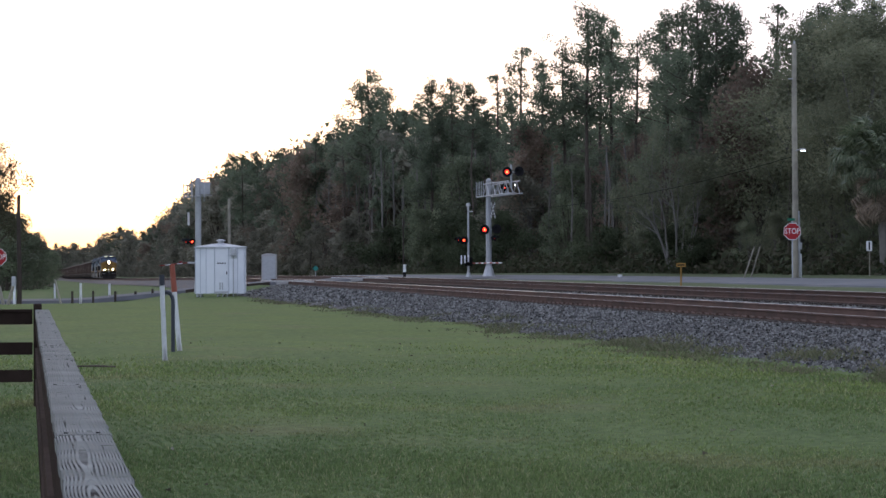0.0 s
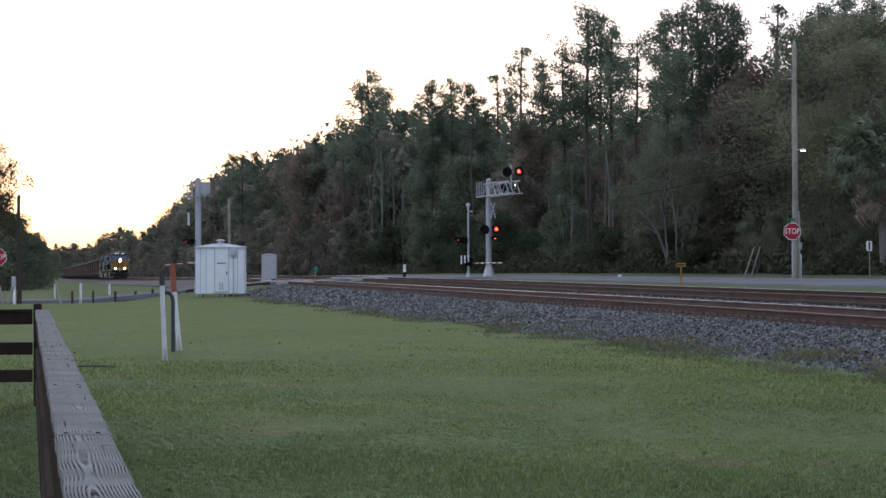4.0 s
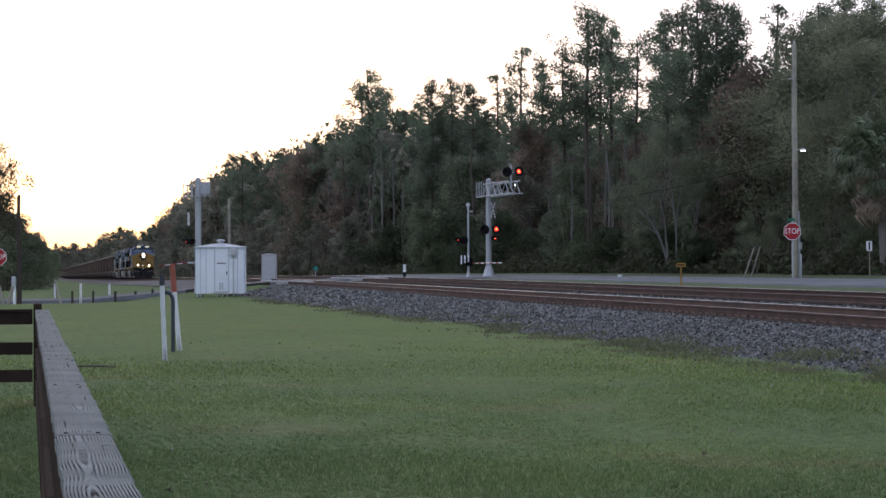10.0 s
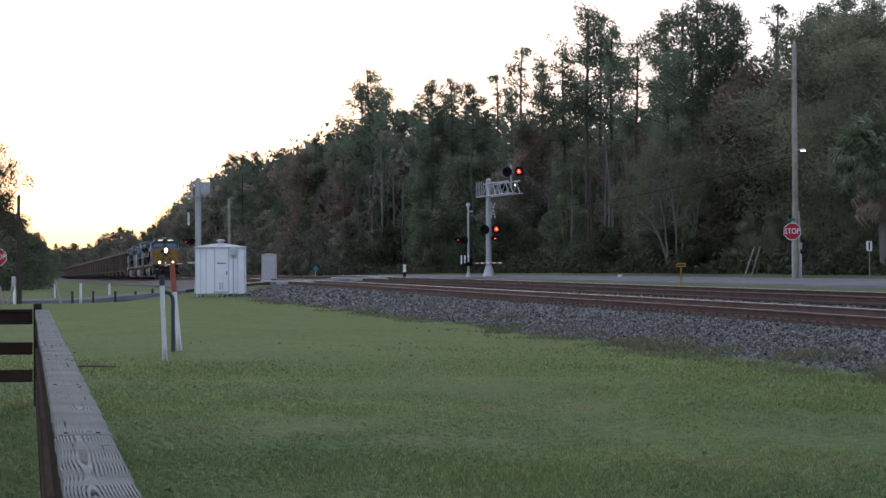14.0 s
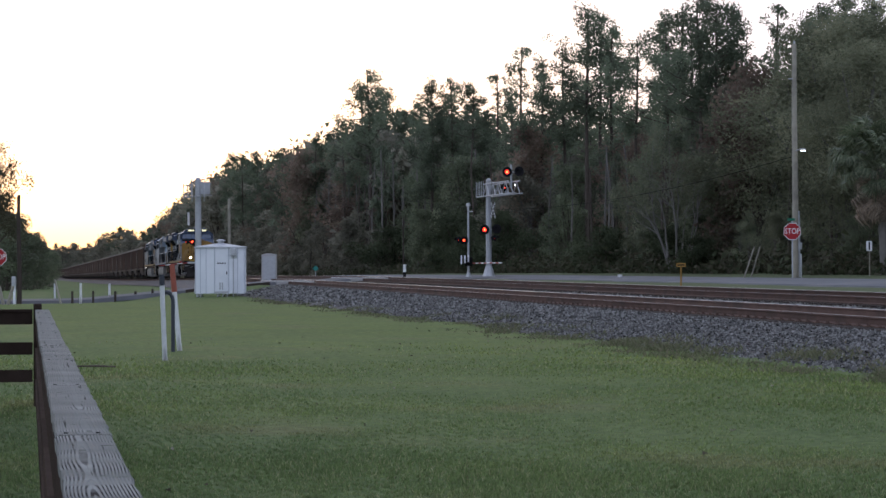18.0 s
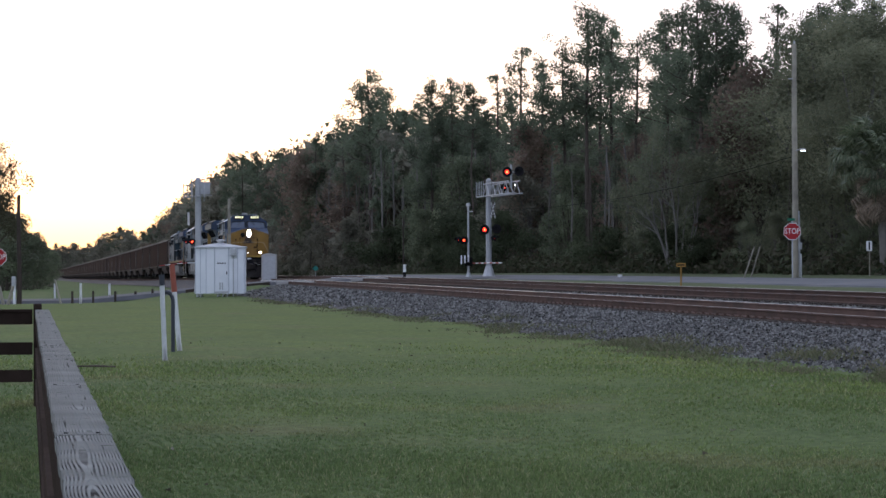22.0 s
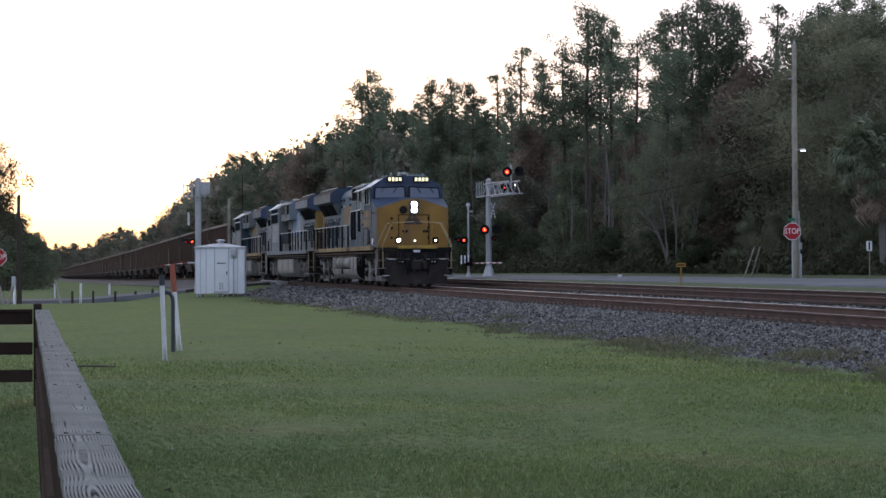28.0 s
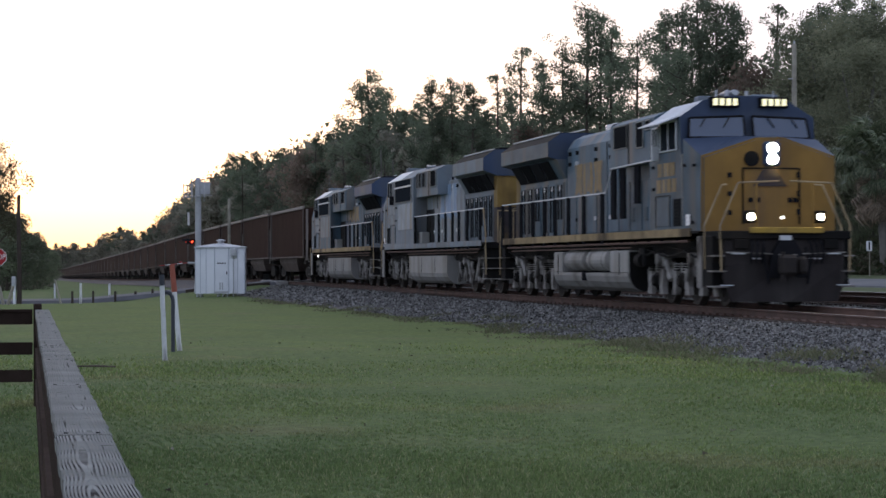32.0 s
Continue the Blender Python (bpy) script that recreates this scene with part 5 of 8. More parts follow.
    for z, hx, hy in ((1.28, 1.48, 4.1), (1.0, 1.46, 3.9), (0.55, 1.25, 3.2)):
        v.append([bm.verts.new((x * hx, y * hy, z)) for x, y in ((-1, -1), (1, -1), (1, 1), (-1, 1))])
    for lo, hi in zip(v[1:], v[:-1]):
        for i in range(4):
            bm.faces.new((hi[i], hi[(i + 1) % 4], lo[(i + 1) % 4], lo[i]))
    bm.faces.new(v[-1])
    bm.faces.new(list(reversed(v[0])))
    bmesh.ops.recalc_face_normals(bm, faces=bm.faces)
    part("tub", bm, M_HOPLOW, H, "dusty grey-brown lower tub")
    bm = bmesh.new()
    add_prism(bm, [(-1.5, 3.2), (-1.5, 3.6), (0, 3.95), (1.5, 3.6), (1.5, 3.2)], "y", -7.0, 7.0)
    part("coal_load", bm, M_COAL, H)
    return H


CARL = 17.0
N_CARS = 56
H0 = hopper()
VEHICLES.append((H0, 76.9, False))
for i in range(1, N_CARS):
    a = 76.9 + CARL * i
    VEHICLES.append((copy_thing(H0, train_pose(0, a)), a, False))


# when the flashers change over, and the blinds that do it: (blind, shown pose, covered pose, side)
BLINDS = []
FLASH0, FLASH = 0.155, 0.6125


# while the horn blows, the ditch lights dim in turn: from, to
DIM_LEFT = ((22.2, 22.7), (23.3, 23.75), (24.35, 24.8), (25.5, 25.9), (26.5, 26.95), (27.5, 27.8), (28.25, 29.2), (30.25, 30.85), (31.35, 31.75))
DIM_RIGHT = ((21.5, 21.9), (23.85, 24.25), (24.95, 25.4), (26.05, 26.4), (27.05, 27.4), (27.85, 28.15), (29.35, 30.2), (30.9, 31.15))


def motions():
    for ob, a, back in VEHICLES:
        rows = [(float(t), train_pose(t, a, back)) for t in range(33)]
        walk(ob, rows)
    times = [i / 30 for i in range(30 * 18)] + [18 + i / 15 for i in range(15 * 14 + 1)]
    for w, at, r, sense in SPINS:
        walk(w, [(t, Matrix.Translation(at) @ Matrix.Rotation(sense * (train_s(0) - train_s(t)) / r, 4, "X")) for t in times])
    for ob, sx in IRISES:
        dim, back = DIM_LEFT if sx < 0 else DIM_RIGHT, Matrix.Translation((0, 0.10, 0))
        rows = [(0.0, back)]
        for a, b in dim:
            rows += [(a - 0.1, back), (a, Matrix()), (b - 0.1, Matrix()), (b, back)]
        rows.append((32.0, rows[-1][1]))
        walk(ob, rows)
    for ob, seen, shut, side in BLINDS:
        rows, k = [], 0
        state = lambda n: (n % 2 == 0) == (side == "R")      # lit in this interval
        t0 = 0.0
        n = -1
        rows.append((0.0, seen if state(n) else shut))
        while True:
            tc = FLASH0 + FLASH * (n + 1)
            if tc > 31.9:
                break
            rows.append((tc - 1 / 30, seen if state(n) else shut))
            rows.append((tc, seen if state(n + 1) else shut))
            n += 1
        rows.append((32.0, rows[-1][1]))
        walk(ob, rows)

# ---------------- crossing and roadside things ----------------
def place(px, Z, z=0.0):
    """A point on a bearing at a depth."""
    return Vector(((px - 784) / 3940.0 * Z, Z, z))


def lat_s(p):
    q = TRK.inverted() @ p
    return q.x, q.y


def gz(p):
    return ground_z(*lat_s(p))


# seams darker than the walls: side shade of the ribs is in the colour
M_SEAM = mat("rib_shade_seam", (0.46, 0.49, 0.53), 0.6, var=0.1, scale=3)
# --- white signal bungalow ---
def bungalow():
    p = place(391, 117.5)
    p.z = gz(p)
    S = empty("signal_bungalow", Matrix.Translation(p) @ Matrix.Rotation(radians(3), 4, "Z"), "white ribbed metal signal bungalow on short legs", "shed")
    w, d, z0, z1 = 1.30, 1.05, 0.17, 2.62
    part("body", box(-w, w, -d, d, z0, z1, 0.01), M_WHITE, S)
    # gabled hip roof with ventilator
    bm = bmesh.new()
    e = 0.06
    b = [bm.verts.new(v) for v in ((-w - e, -d - e, z1), (w + e, -d - e, z1), (w + e, d + e, z1), (-w - e, d + e, z1))]
    lo = [bm.verts.new(v.co - Vector((0, 0, 0.07))) for v in b]
    t = [bm.verts.new(v) for v in ((-0.12, -0.1, z1 + 0.20), (0.12, -0.1, z1 + 0.20), (0.12, 0.1, z1 + 0.20), (-0.12, 0.1, z1 + 0.20))]
    for i in range(4):
        j = (i + 1) % 4
        bm.faces.new((b[i], b[j], t[j], t[i]))
        bm.faces.new((lo[i], lo[j], b[j], b[i]))
    bm.faces.new(t)
    bm.faces.new(list(reversed(lo)))
    bmesh.ops.recalc_face_normals(bm, faces=bm.faces)
    roof = part("roof", bm, M_GALV, S, "grey metal hip roof")
    bm = bmesh.new()
    add_rod(bm, (0, 0, z1 + 0.17), (0, 0, z1 + 0.31), 0.17, 0.17, 12)
    add_rod(bm, (0, 0, z1 + 0.31), (0, 0, z1 + 0.35), 0.24, 0.24, 12)
    add_rod(bm, (0, 0, z1 + 0.35), (0, 0, z1 + 0.40), 0.24, 0.10, 12)
    part("ventilator", bm, M_GALV, roof)
    for x in (-1.27, -1.02, -0.72, -0.28, 0.46, 0.92, 1.27):
        part("panel_seam", box(x - 0.018, x + 0.018, -d - 0.022, -d, z0, z1 - 0.06), M_SEAM, S)
    door = part("door", box(-0.24, 0.42, -d - 0.035, -d - 0.002, z0 + 0.12, z1 - 0.1, 0.008), M_WHITE, S, "white metal door")
    part("handle", box(0.33, 0.38, -d - 0.08, -d - 0.03, z0 + 1.0, z0 + 1.16, 0.01), M_BLACK, door)
    bm = bmesh.new()
    for x0, x1 in ((-0.14, -0.05), (-0.03, 0.06), (0.08, 0.20), (0.22, 0.3)):
        add_box(bm, x0, x1, -d - 0.039, -d - 0.034, z0 + 1.56, z0 + 1.62)
    part("lettering_bar", bm, M_BLACK, door)
    for x in (0.0, 0.12):
        part("vent_slot", box(x - 0.03, x + 0.04, -d - 0.045, -d - 0.034, z0 + 0.2, z0 + 0.58), M_GALV, door)
    part("threshold", box(-0.26, 0.44, -d - 0.05, -d, z0 + 0.05, z0 + 0.11), M_GALV, S)
    part("meter_box", box(0.55, 0.86, -d - 0.17, -d, z1 - 0.48, z1 - 0.08, 0.02), M_GALV, S, "grey meter box")
    for x in (-1.2, -1.02, -0.12, 0.15, 0.38, 0.9, 1.08, 1.22):
        for y in (-0.95, 0.95):
            part("leg", box(x - 0.035, x + 0.035, y - 0.04, y + 0.04, -0.05, z0), M_GALV, S)
    part("conduit", rod((0.7, -d - 0.06, z1 - 0.48), (0.7, -d - 0.06, 0), 0.025), M_GALV, S)


bungalow()


def flasher(parent, x, y, z, side, face, size=0.30, lamp=0.125):
    """One crossing flasher: black disc, hood, glowing lens and the blind that covers it in its dark half. face: unit vector it looks along."""
    f = Vector(face).normalized()
    q = f.to_track_quat("-Y", "Z").to_matrix().to_4x4()
    base = Matrix.Translation((x, y, z)) @ q
    # in its own space the lamp looks along -y
    bm = bmesh.new()
    add_rod(bm, (0, 0.0, 0), (0, 0.02, 0), size, size, 20)
    add_rod(bm, (0, 0.02, 0), (0, 0.22, 0), 0.16, 0.11, 12)
    h = part("flasher", bm, M_BLACK, parent, "black round crossing flasher", m=base)
    bm = bmesh.new()
    n = 14
    a = [bm.verts.new((0.15 * math.cos(math.pi * i / n), 0.0, 0.15 * math.sin(math.pi * i / n))) for i in range(n + 1)]
    b = [bm.verts.new((0.15 * math.cos(math.pi * i / n), -0.24, 0.15 * math.sin(math.pi * i / n))) for i in range(n + 1)]
    for i in range(n):
        bm.faces.new((a[i], a[i + 1], b[i + 1], b[i]))
    part("hood", bm, M_BLACK, h)
    part("lens", rod((0, -0.03, 0), (0, -0.012, 0), lamp, lamp * 1.1, 16), G_RED, h, "glowing red lens")
    part("bulb", rod((0, -0.034, 0), (0, -0.0305, 0), lamp * 0.55, lamp * 0.55, 12), G_REDHOT, h, "hot orange centre of the lamp")
    blind = part("blind", rod((0, -0.055, 0), (0, -0.035, 0), lamp * 1.25, lamp * 1.25, 16), M_BLACK, h)
    BLINDS.append((blind, Matrix.Translation((0, 0.08, 0)), Matrix(), side))
    return h


def cantilever(px, Z, arm_to, h, r=0.19, foot=0.42):
    """A galvanised mast with a trussed arm over the road, flashers, crossbuck and a sign."""
    p = place(px, Z)
    p.z = gz(p) + 0.02
    C = empty("crossing_signal", Matrix.Translation(p), "galvanised cantilever crossing signal with red flashers", "crossing signal", "crossing signals")
    part("mast", rod((0, 0, 0), (0, 0, h), r, r * 0.85, 14), M_GALV, C)
    bm = bmesh.new()
    add_rod(bm, (0, 0, 0), (0, 0, 0.7), foot, 1.05 * r, 12)
    add_box(bm, -0.95 * foot, 0.95 * foot, -0.95 * foot, 0.95 * foot, -0.1, 0.06, 0.02)
    part("mast_base", bm, M_GALV, C)
    part("mast_cap", rod((0, 0, h), (0, 0, h + 0.12), r, r * 0.4, 12), M_GALV, C)
    u = Vector((arm_to[0], arm_to[1], 0))
    ln = u.length
    u.normalize()
    v = Vector((-u.y, u.x, 0))
    zb, zt = h - 1.0, h - 0.25
    bm = bmesh.new()
    st = u * -1.6
    for off in (-0.35, 0.35):
        add_rod(bm, st + v * off + Vector((0, 0, zb)), u * ln + v * off + Vector((0, 0, zb)), 0.045, 0.045, 6)
        add_rod(bm, v * off + Vector((0, 0, zt)), u * (ln * 0.92) + v * off + Vector((0, 0, zt)), 0.04, 0.04, 6)
    arm = part("arm", bm, M_GALV, C, "trussed galvanised arm")
    n = 8
    for i in range(n):
        a_, b_ = u * (ln * 0.92 * i / n), u * (ln * 0.92 * (i + 1) / n)
        bm = bmesh.new()
        for off in (-0.35, 0.35):
            z1, z2 = (zb, zt) if i % 2 == 0 else (zt, zb)
            add_rod(bm, a_ + v * off + Vector((0, 0, z1)), b_ + v * off + Vector((0, 0, z2)), 0.03, 0.03, 5)
        part("brace", bm, M_GALV, arm)
    for i in range(5):
        bm = bmesh.new()
        for off in (-0.35, 0.35):
            q = st + u * (0.4 * i) + v * off
            add_rod(bm, q + Vector((0, 0, zb)), q + Vector((0, 0, zb + 0.95)), 0.025, 0.025, 5)
        part("railing_post", bm, M_GALV, arm)
    bm = bmesh.new()
    for i in range(14):
        q = st + u * ((ln + 1.6) * i / 13.5)
        add_box(bm, q.x - 0.06, q.x + 0.06, q.y - 0.33, q.y + 0.33, zb + 0.02, zb + 0.05)
    part("walkway", bm, M_GALV, arm)
    return C, u, v, zb, zt, ln


def crossbuck(parent, m, size=0.6):
    for k in (45, -45):
        bm = box(-size, size, -0.015 + (0.02 if k < 0 else 0), 0.005 + (0.02 if k < 0 else 0), -0.11, 0.11, 0.004)
        b = part("crossbuck_blade", bm, M_SIGNWHITE, parent, "white crossbuck blade with dark lettering bars", m=m @ Matrix.Rotation(radians(k), 4, "Y"))
        bm = bmesh.new()
        for i in range(4):
            add_box(bm, -0.48 + i * 0.27, -0.30 + i * 0.27, -0.022 + (0.02 if k < 0 else 0), -0.015 + (0.02 if k < 0 else 0), -0.05, 0.05)
        part("lettering_bar", bm, M_BLACK, b)


# signal beyond the tracks: its arm reaches towards the camera over the road
RF = 139.0
C1, u1, v1, zb1, zt1, ln1 = cantilever(865, RF, (1.55, -6.0), 6.05)
d1 = Vector((-0.35, -1, 0))
px1 = lambda px, Z, row: Vector(((px - 784) / 3940.0 * Z, Z, EYE + (473.0 - row) / 3940.0 * Z)) - C1.matrix_basis.translation
for px, row, Z, side in ((898, 304, 133.6, "L"), (919, 303, 133.2, "R"), (858, 406, 138.4, "L"), (879, 405, 138.2, "R")):
    q = px1(px, Z, row)
    flasher(C1, q.x, q.y, q.z, side, d1)
for px, row, Z in ((893, 331, 135.0),):
    q = px1(px, Z, row)
    flasher(C1, q.x, q.y, q.z, "L", Vector((0.9, -0.5, 0)), 0.26, 0.07)
q = px1(876, 138.5, 421)
flasher(C1, q.x, q.y, q.z, "R", Vector((0.8, -0.6, 0)), 0.2, 0.07)
q = px1(905, 134.0, 310)
bm = bmesh.new()
add_rod(bm, (q.x, q.y, q.z - 0.75), (q.x, q.y, q.z + 0.65), 0.06, 0.06, 8)
add_rod(bm, (q.x - 0.35, q.y, q.z + 0.18), (q.x + 0.45, q.y, q.z + 0.2), 0.03, 0.03, 6)
part("flasher_post", bm, M_GALV, C1)
q = px1(868, 138.6, 406)
part("flasher_bracket", rod((q.x - 0.45, q.y, q.z), (q.x + 0.45, q.y, q.z), 0.03), M_GALV, C1)
q = px1(912, 133.0, 327)
part("bell_lamp", rod((q.x, q.y, q.z), (q.x, q.y - 0.1, q.z), 0.05), G_LAMP, C1, "small white indicator lamp")
q = px1(873, 137.6, 372)
m_ = Matrix.Translation(q) @ Matrix.Rotation(radians(72), 4, "Z")
crossbuck(C1, m_, 0.62)

# flasher mast with gate machine beside it
p = place(829, 141.0)
p.z = gz(p)
G1 = empty("gate_signal", Matrix.Translation(p), "galvanised gate mast with crossing gate machine", "gate signal", "crossing gates")
hh = (489 - 362) / 3940 * 141.0
part("mast", rod((0, 0, 0), (0, 0, hh), 0.075, 0.06, 10), M_GALV, G1)
part("mast_base", rod((0, 0, -0.05), (0, 0, 0.35), 0.22, 0.09, 10), M_GALV, G1)
part("bell", rod((0, 0, hh), (0, 0, hh + 0.2), 0.14, 0.10, 10), M_GALV, G1)
part("bell_arm", rod((0, 0, hh - 0.35), (0.3, -0.05, hh - 0.35), 0.03), M_GALV, G1)
part("gate_machine", box(-0.22, 0.26, -0.22, 0.22, 0.75, 1.30, 0.04), M_LDARK, G1, "dark gate machine box")
bm = bmesh.new()
for k in range(3):
    add_box(bm, -0.5 + k * 0.22, -0.40 + k * 0.22, -0.45, -0.24, 0.86 + 0.07 * k, 1.42, 0.02)
part("counterweight", bm, M_WHITE, G1)
z = 0.92
for k in range(10):
    part("gate_arm_segment", rod((0.3 + k * 0.16, -0.3 - k * 0.75, z), (0.3 + (k + 1) * 0.16, -0.3 - (k + 1) * 0.75, z), 0.035), M_RED if k % 2 == 0 else M_SIGNWHITE, G1)
part("gate_lamp", rod((1.6, -6.4, z + 0.08), (1.6, -6.4, z + 0.2), 0.06), M_BLACK, G1)
flasher(G1, -0.28, -0.12, (473 - 425) / 3940 * 141 + EYE - p.z, "L", d1, 0.26, 0.08)
flasher(G1, -0.62, -0.05, (473 - 424) / 3940 * 141 + EYE - p.z, "R", Vector((-1, -0.6, 0)), 0.22, 0.04)

# signal on the lawn side, seen almost along its arm
C2, u2, v2, zb2, zt2, ln2 = cantilever(351, 125.0, (-0.75, 6.8), 6.3, 0.19, 0.24)
q2 = lambda px, Z, row: Vector(((px - 784) / 3940.0 * Z, Z, EYE + (474.9 - row) / 3940.0 * Z)) - C2.matrix_basis.translation
q = q2(340, 124.3, 428)
flasher(C2, q.x, q.y, q.z, "L", Vector((0.35, -1, 0)), 0.17, 0.06)
q = q2(330, 125.0, 427)
flasher(C2, q.x, q.y, q.z, "R", Vector((-1, -0.15, 0)), 0.20, 0.06)
q = q2(334, 125.6, 388)
part("crossing_sign", box(q.x - 0.03, q.x + 0.03, q.y - 0.3, q.y + 0.3, q.z - 0.35, q.z + 0.38, 0.01), M_SIGNWHITE, C2)
bm = bmesh.new()
add_box(bm, 0.14, 0.68, -0.1, -0.04, 5.45, 6.15, 0.02)
for k in range(3):
    add_rod(bm, (-0.75 + 0.2 * k, -0.1, 5.25), (-0.85 + 0.2 * k, 0.15, 6.05), 0.03, 0.03, 6)
add_rod(bm, (-0.9, 0, 5.3), (0.75, 0, 5.4), 0.035, 0.035, 6)
add_rod(bm, (-0.8, 0, 5.95), (0.75, 0, 6.1), 0.025, 0.025, 6)
part("sign_frame", bm, M_GALV, C2)
# gate on the lawn side: arm across the road
p = place(356, 127.5)
p.z = gz(p)
G2 = empty("gate_signal", Matrix.Translation(p), "crossing gate with lowered red and white striped arm", "gate signal", "crossing gates")
part("gate_machine", box(-0.3, 0.3, -0.3, 0.3, 0.0, 1.5, 0.04), M_GALV, G2)
z = (474.9 - 465) / 3940 * 127 + EYE - p.z
for k in range(5):
    x0, x1 = -0.73 - k * 0.32, -0.73 - (k + 1) * 0.32
    part("gate_arm_segment", rod((x0, -0.1 * k, z - 0.035 * k), (x1, -0.1 * (k + 1), z - 0.035 * (k + 1)), 0.022), M_RED if k % 2 == 0 else M_SIGNWHITE, G2)
part("gate_lamp", rod((-1.23, -0.2, z + 0.02), (-1.08, -0.16, z + 0.04), 0.04), M_RED, G2, "unlit red gate lamp")
part("arm_bracket", box(-0.78, 0.1, -0.12, 0.12, z - 0.07, z + 0.05, 0.02), M_GALV, G2)


# --- utility poles ---
def utility_pole(px, Z, top_row, r, label, horizon=474.0, wood=None):
    p = place(px, Z)
    p.z = gz(p)
    P = empty("utility_pole", Matrix.Translation(p), label, "utility pole", "utility poles")
    h = EYE + (horizon - top_row) / 3940 * Z - p.z
    bm = bmesh.new()
    for i in range(6):
        add_rod(bm, (0.02 * math.sin(i), 0, h * i / 6 - (0.3 if i == 0 else 0)), (0.02 * math.sin(i + 1), 0, h * (i + 1) / 6), r * (1 - 0.06 * i), r * (1 - 0.06 * (i + 1)), 12)
    part("shaft", bm, wood or M_POLE, P)
    return P, h


PZ = 104.0
P1, h1 = utility_pole(1407, PZ, 78, 0.165, "tall weathered wooden pole with a street lamp", 472.4)
lz = EYE + (472.4 - 267) / 3940 * PZ - P1.matrix_basis.translation.z
part("lamp_arm", rod((0, -0.1, lz), (0.28, -0.2, lz + 0.05), 0.025), M_GALV, P1)
lm = part("street_lamp", box(0.2, 0.50, -0.30, -0.10, lz, lz + 0.09, 0.04), M_GALV, P1, "small grey street lamp head")
part("lamp_lens", box(0.22, 0.48, -0.28, -0.12, lz - 0.035, lz + 0.0, 0.015), G_LAMP, lm)
part("conduit", rod((0.19, -0.1, 0), (0.17, -0.1, 3.1), 0.045), M_GALV, P1)
part("conduit", rod((0.25, -0.06, 0), (0.25, -0.06, 1.1), 0.05), M_WHITE, P1)
part("meter_can", box(0.12, 0.3, -0.22, -0.1, 1.3, 1.62, 0.02), M_GALV, P1)
part("insulator", rod((-0.1, -0.1, h1 * 0.85), (-0.32, -0.1, h1 * 0.85), 0.03), M_GALV, P1)
part("pin_insulator", rod((0, 0, h1 - 0.05), (0, 0, h1 + 0.15), 0.04), M_GALV, P1)
for xo, yo in ((-2.45, -0.3), (-1.95, 0.9)):
    tip = Vector((-0.1, 0, h1 * 0.62))
    ft = Vector((xo, yo, gz(P1.matrix_basis.translation + Vector((xo, yo, 0))) - P1.matrix_basis.translation.z))
    part("guy_wire", rod(ft, tip, 0.005, 0.005, 4), M_BLACK, P1)
    part("guy_guard", rod(ft, ft.lerp(tip, 0.22), 0.035, 0.035, 6), M_POLE, P1, "pale guy guard sleeve")

P2, h2 = utility_pole(406, 150.0, 352, 0.14, "grey wooden pole behind the crossing", 474.8)
part("cross_arm", box(-0.5, 0.9, -0.1, 0.0, 2.4, 2.5), M_POLE, P2)
part("transformer", rod((0.5, -0.1, 2.1), (0.5, -0.1, 2.75), 0.16), M_GALV, P2)
P3, h3 = utility_pole(34, 104.0, 345, 0.12, "dark wooden pole beside the road", 475.6, M_TIE)
part("meter_box", box(-0.32, -0.12, -0.2, -0.05, 0.85, 1.3, 0.02), M_GALV, P3)
part("conduit", rod((-0.2, -0.1, 0), (-0.2, -0.1, 0.9), 0.06), M_WHITE, P3)


# --- overhead line seen faintly before the wood ---
def wire(a, b, sag, r=0.011):
    a, b = Vector(a), Vector(b)
    bm = bmesh.new()
    n = 14
    pts = [a.lerp(b, i / n) - Vector((0, 0, sag * 4 * (i / n) * (1 - i / n))) for i in range(n + 1)]
    add_path(bm, pts, r, 4)
    return bm


W1 = empty("overhead_wire", Matrix(), "thin sagging overhead service wire", "wire")
a_ = P1.matrix_basis.translation + Vector((0, 0, h1 * 0.52))
b_ = place(716, 190, EYE + (474 - 352) / 3940 * 190)
part("strand", wire(a_, b_, 1.6), M_BLACK, W1)


# --- stop signs with real lettering ---
def text_mesh(body, size, depth=0.004):
    cu = bpy.data.curves.new("lettering", "FONT")
    cu.body, cu.size, cu.extrude, cu.align_x, cu.align_y = body, size, depth, "CENTER", "CENTER"
    cu.resolution_u = 3
    ob = bpy.data.objects.new("lettering", cu)
    scene.collection.objects.link(ob)
    bpy.context.view_layer.update()
    me = bpy.data.meshes.new_from_object(ob.evaluated_get(bpy.context.evaluated_depsgraph_get()))
    bpy.data.objects.remove(ob)
    me.materials.clear()
    me.materials.append(M_SIGNWHITE)
    return me


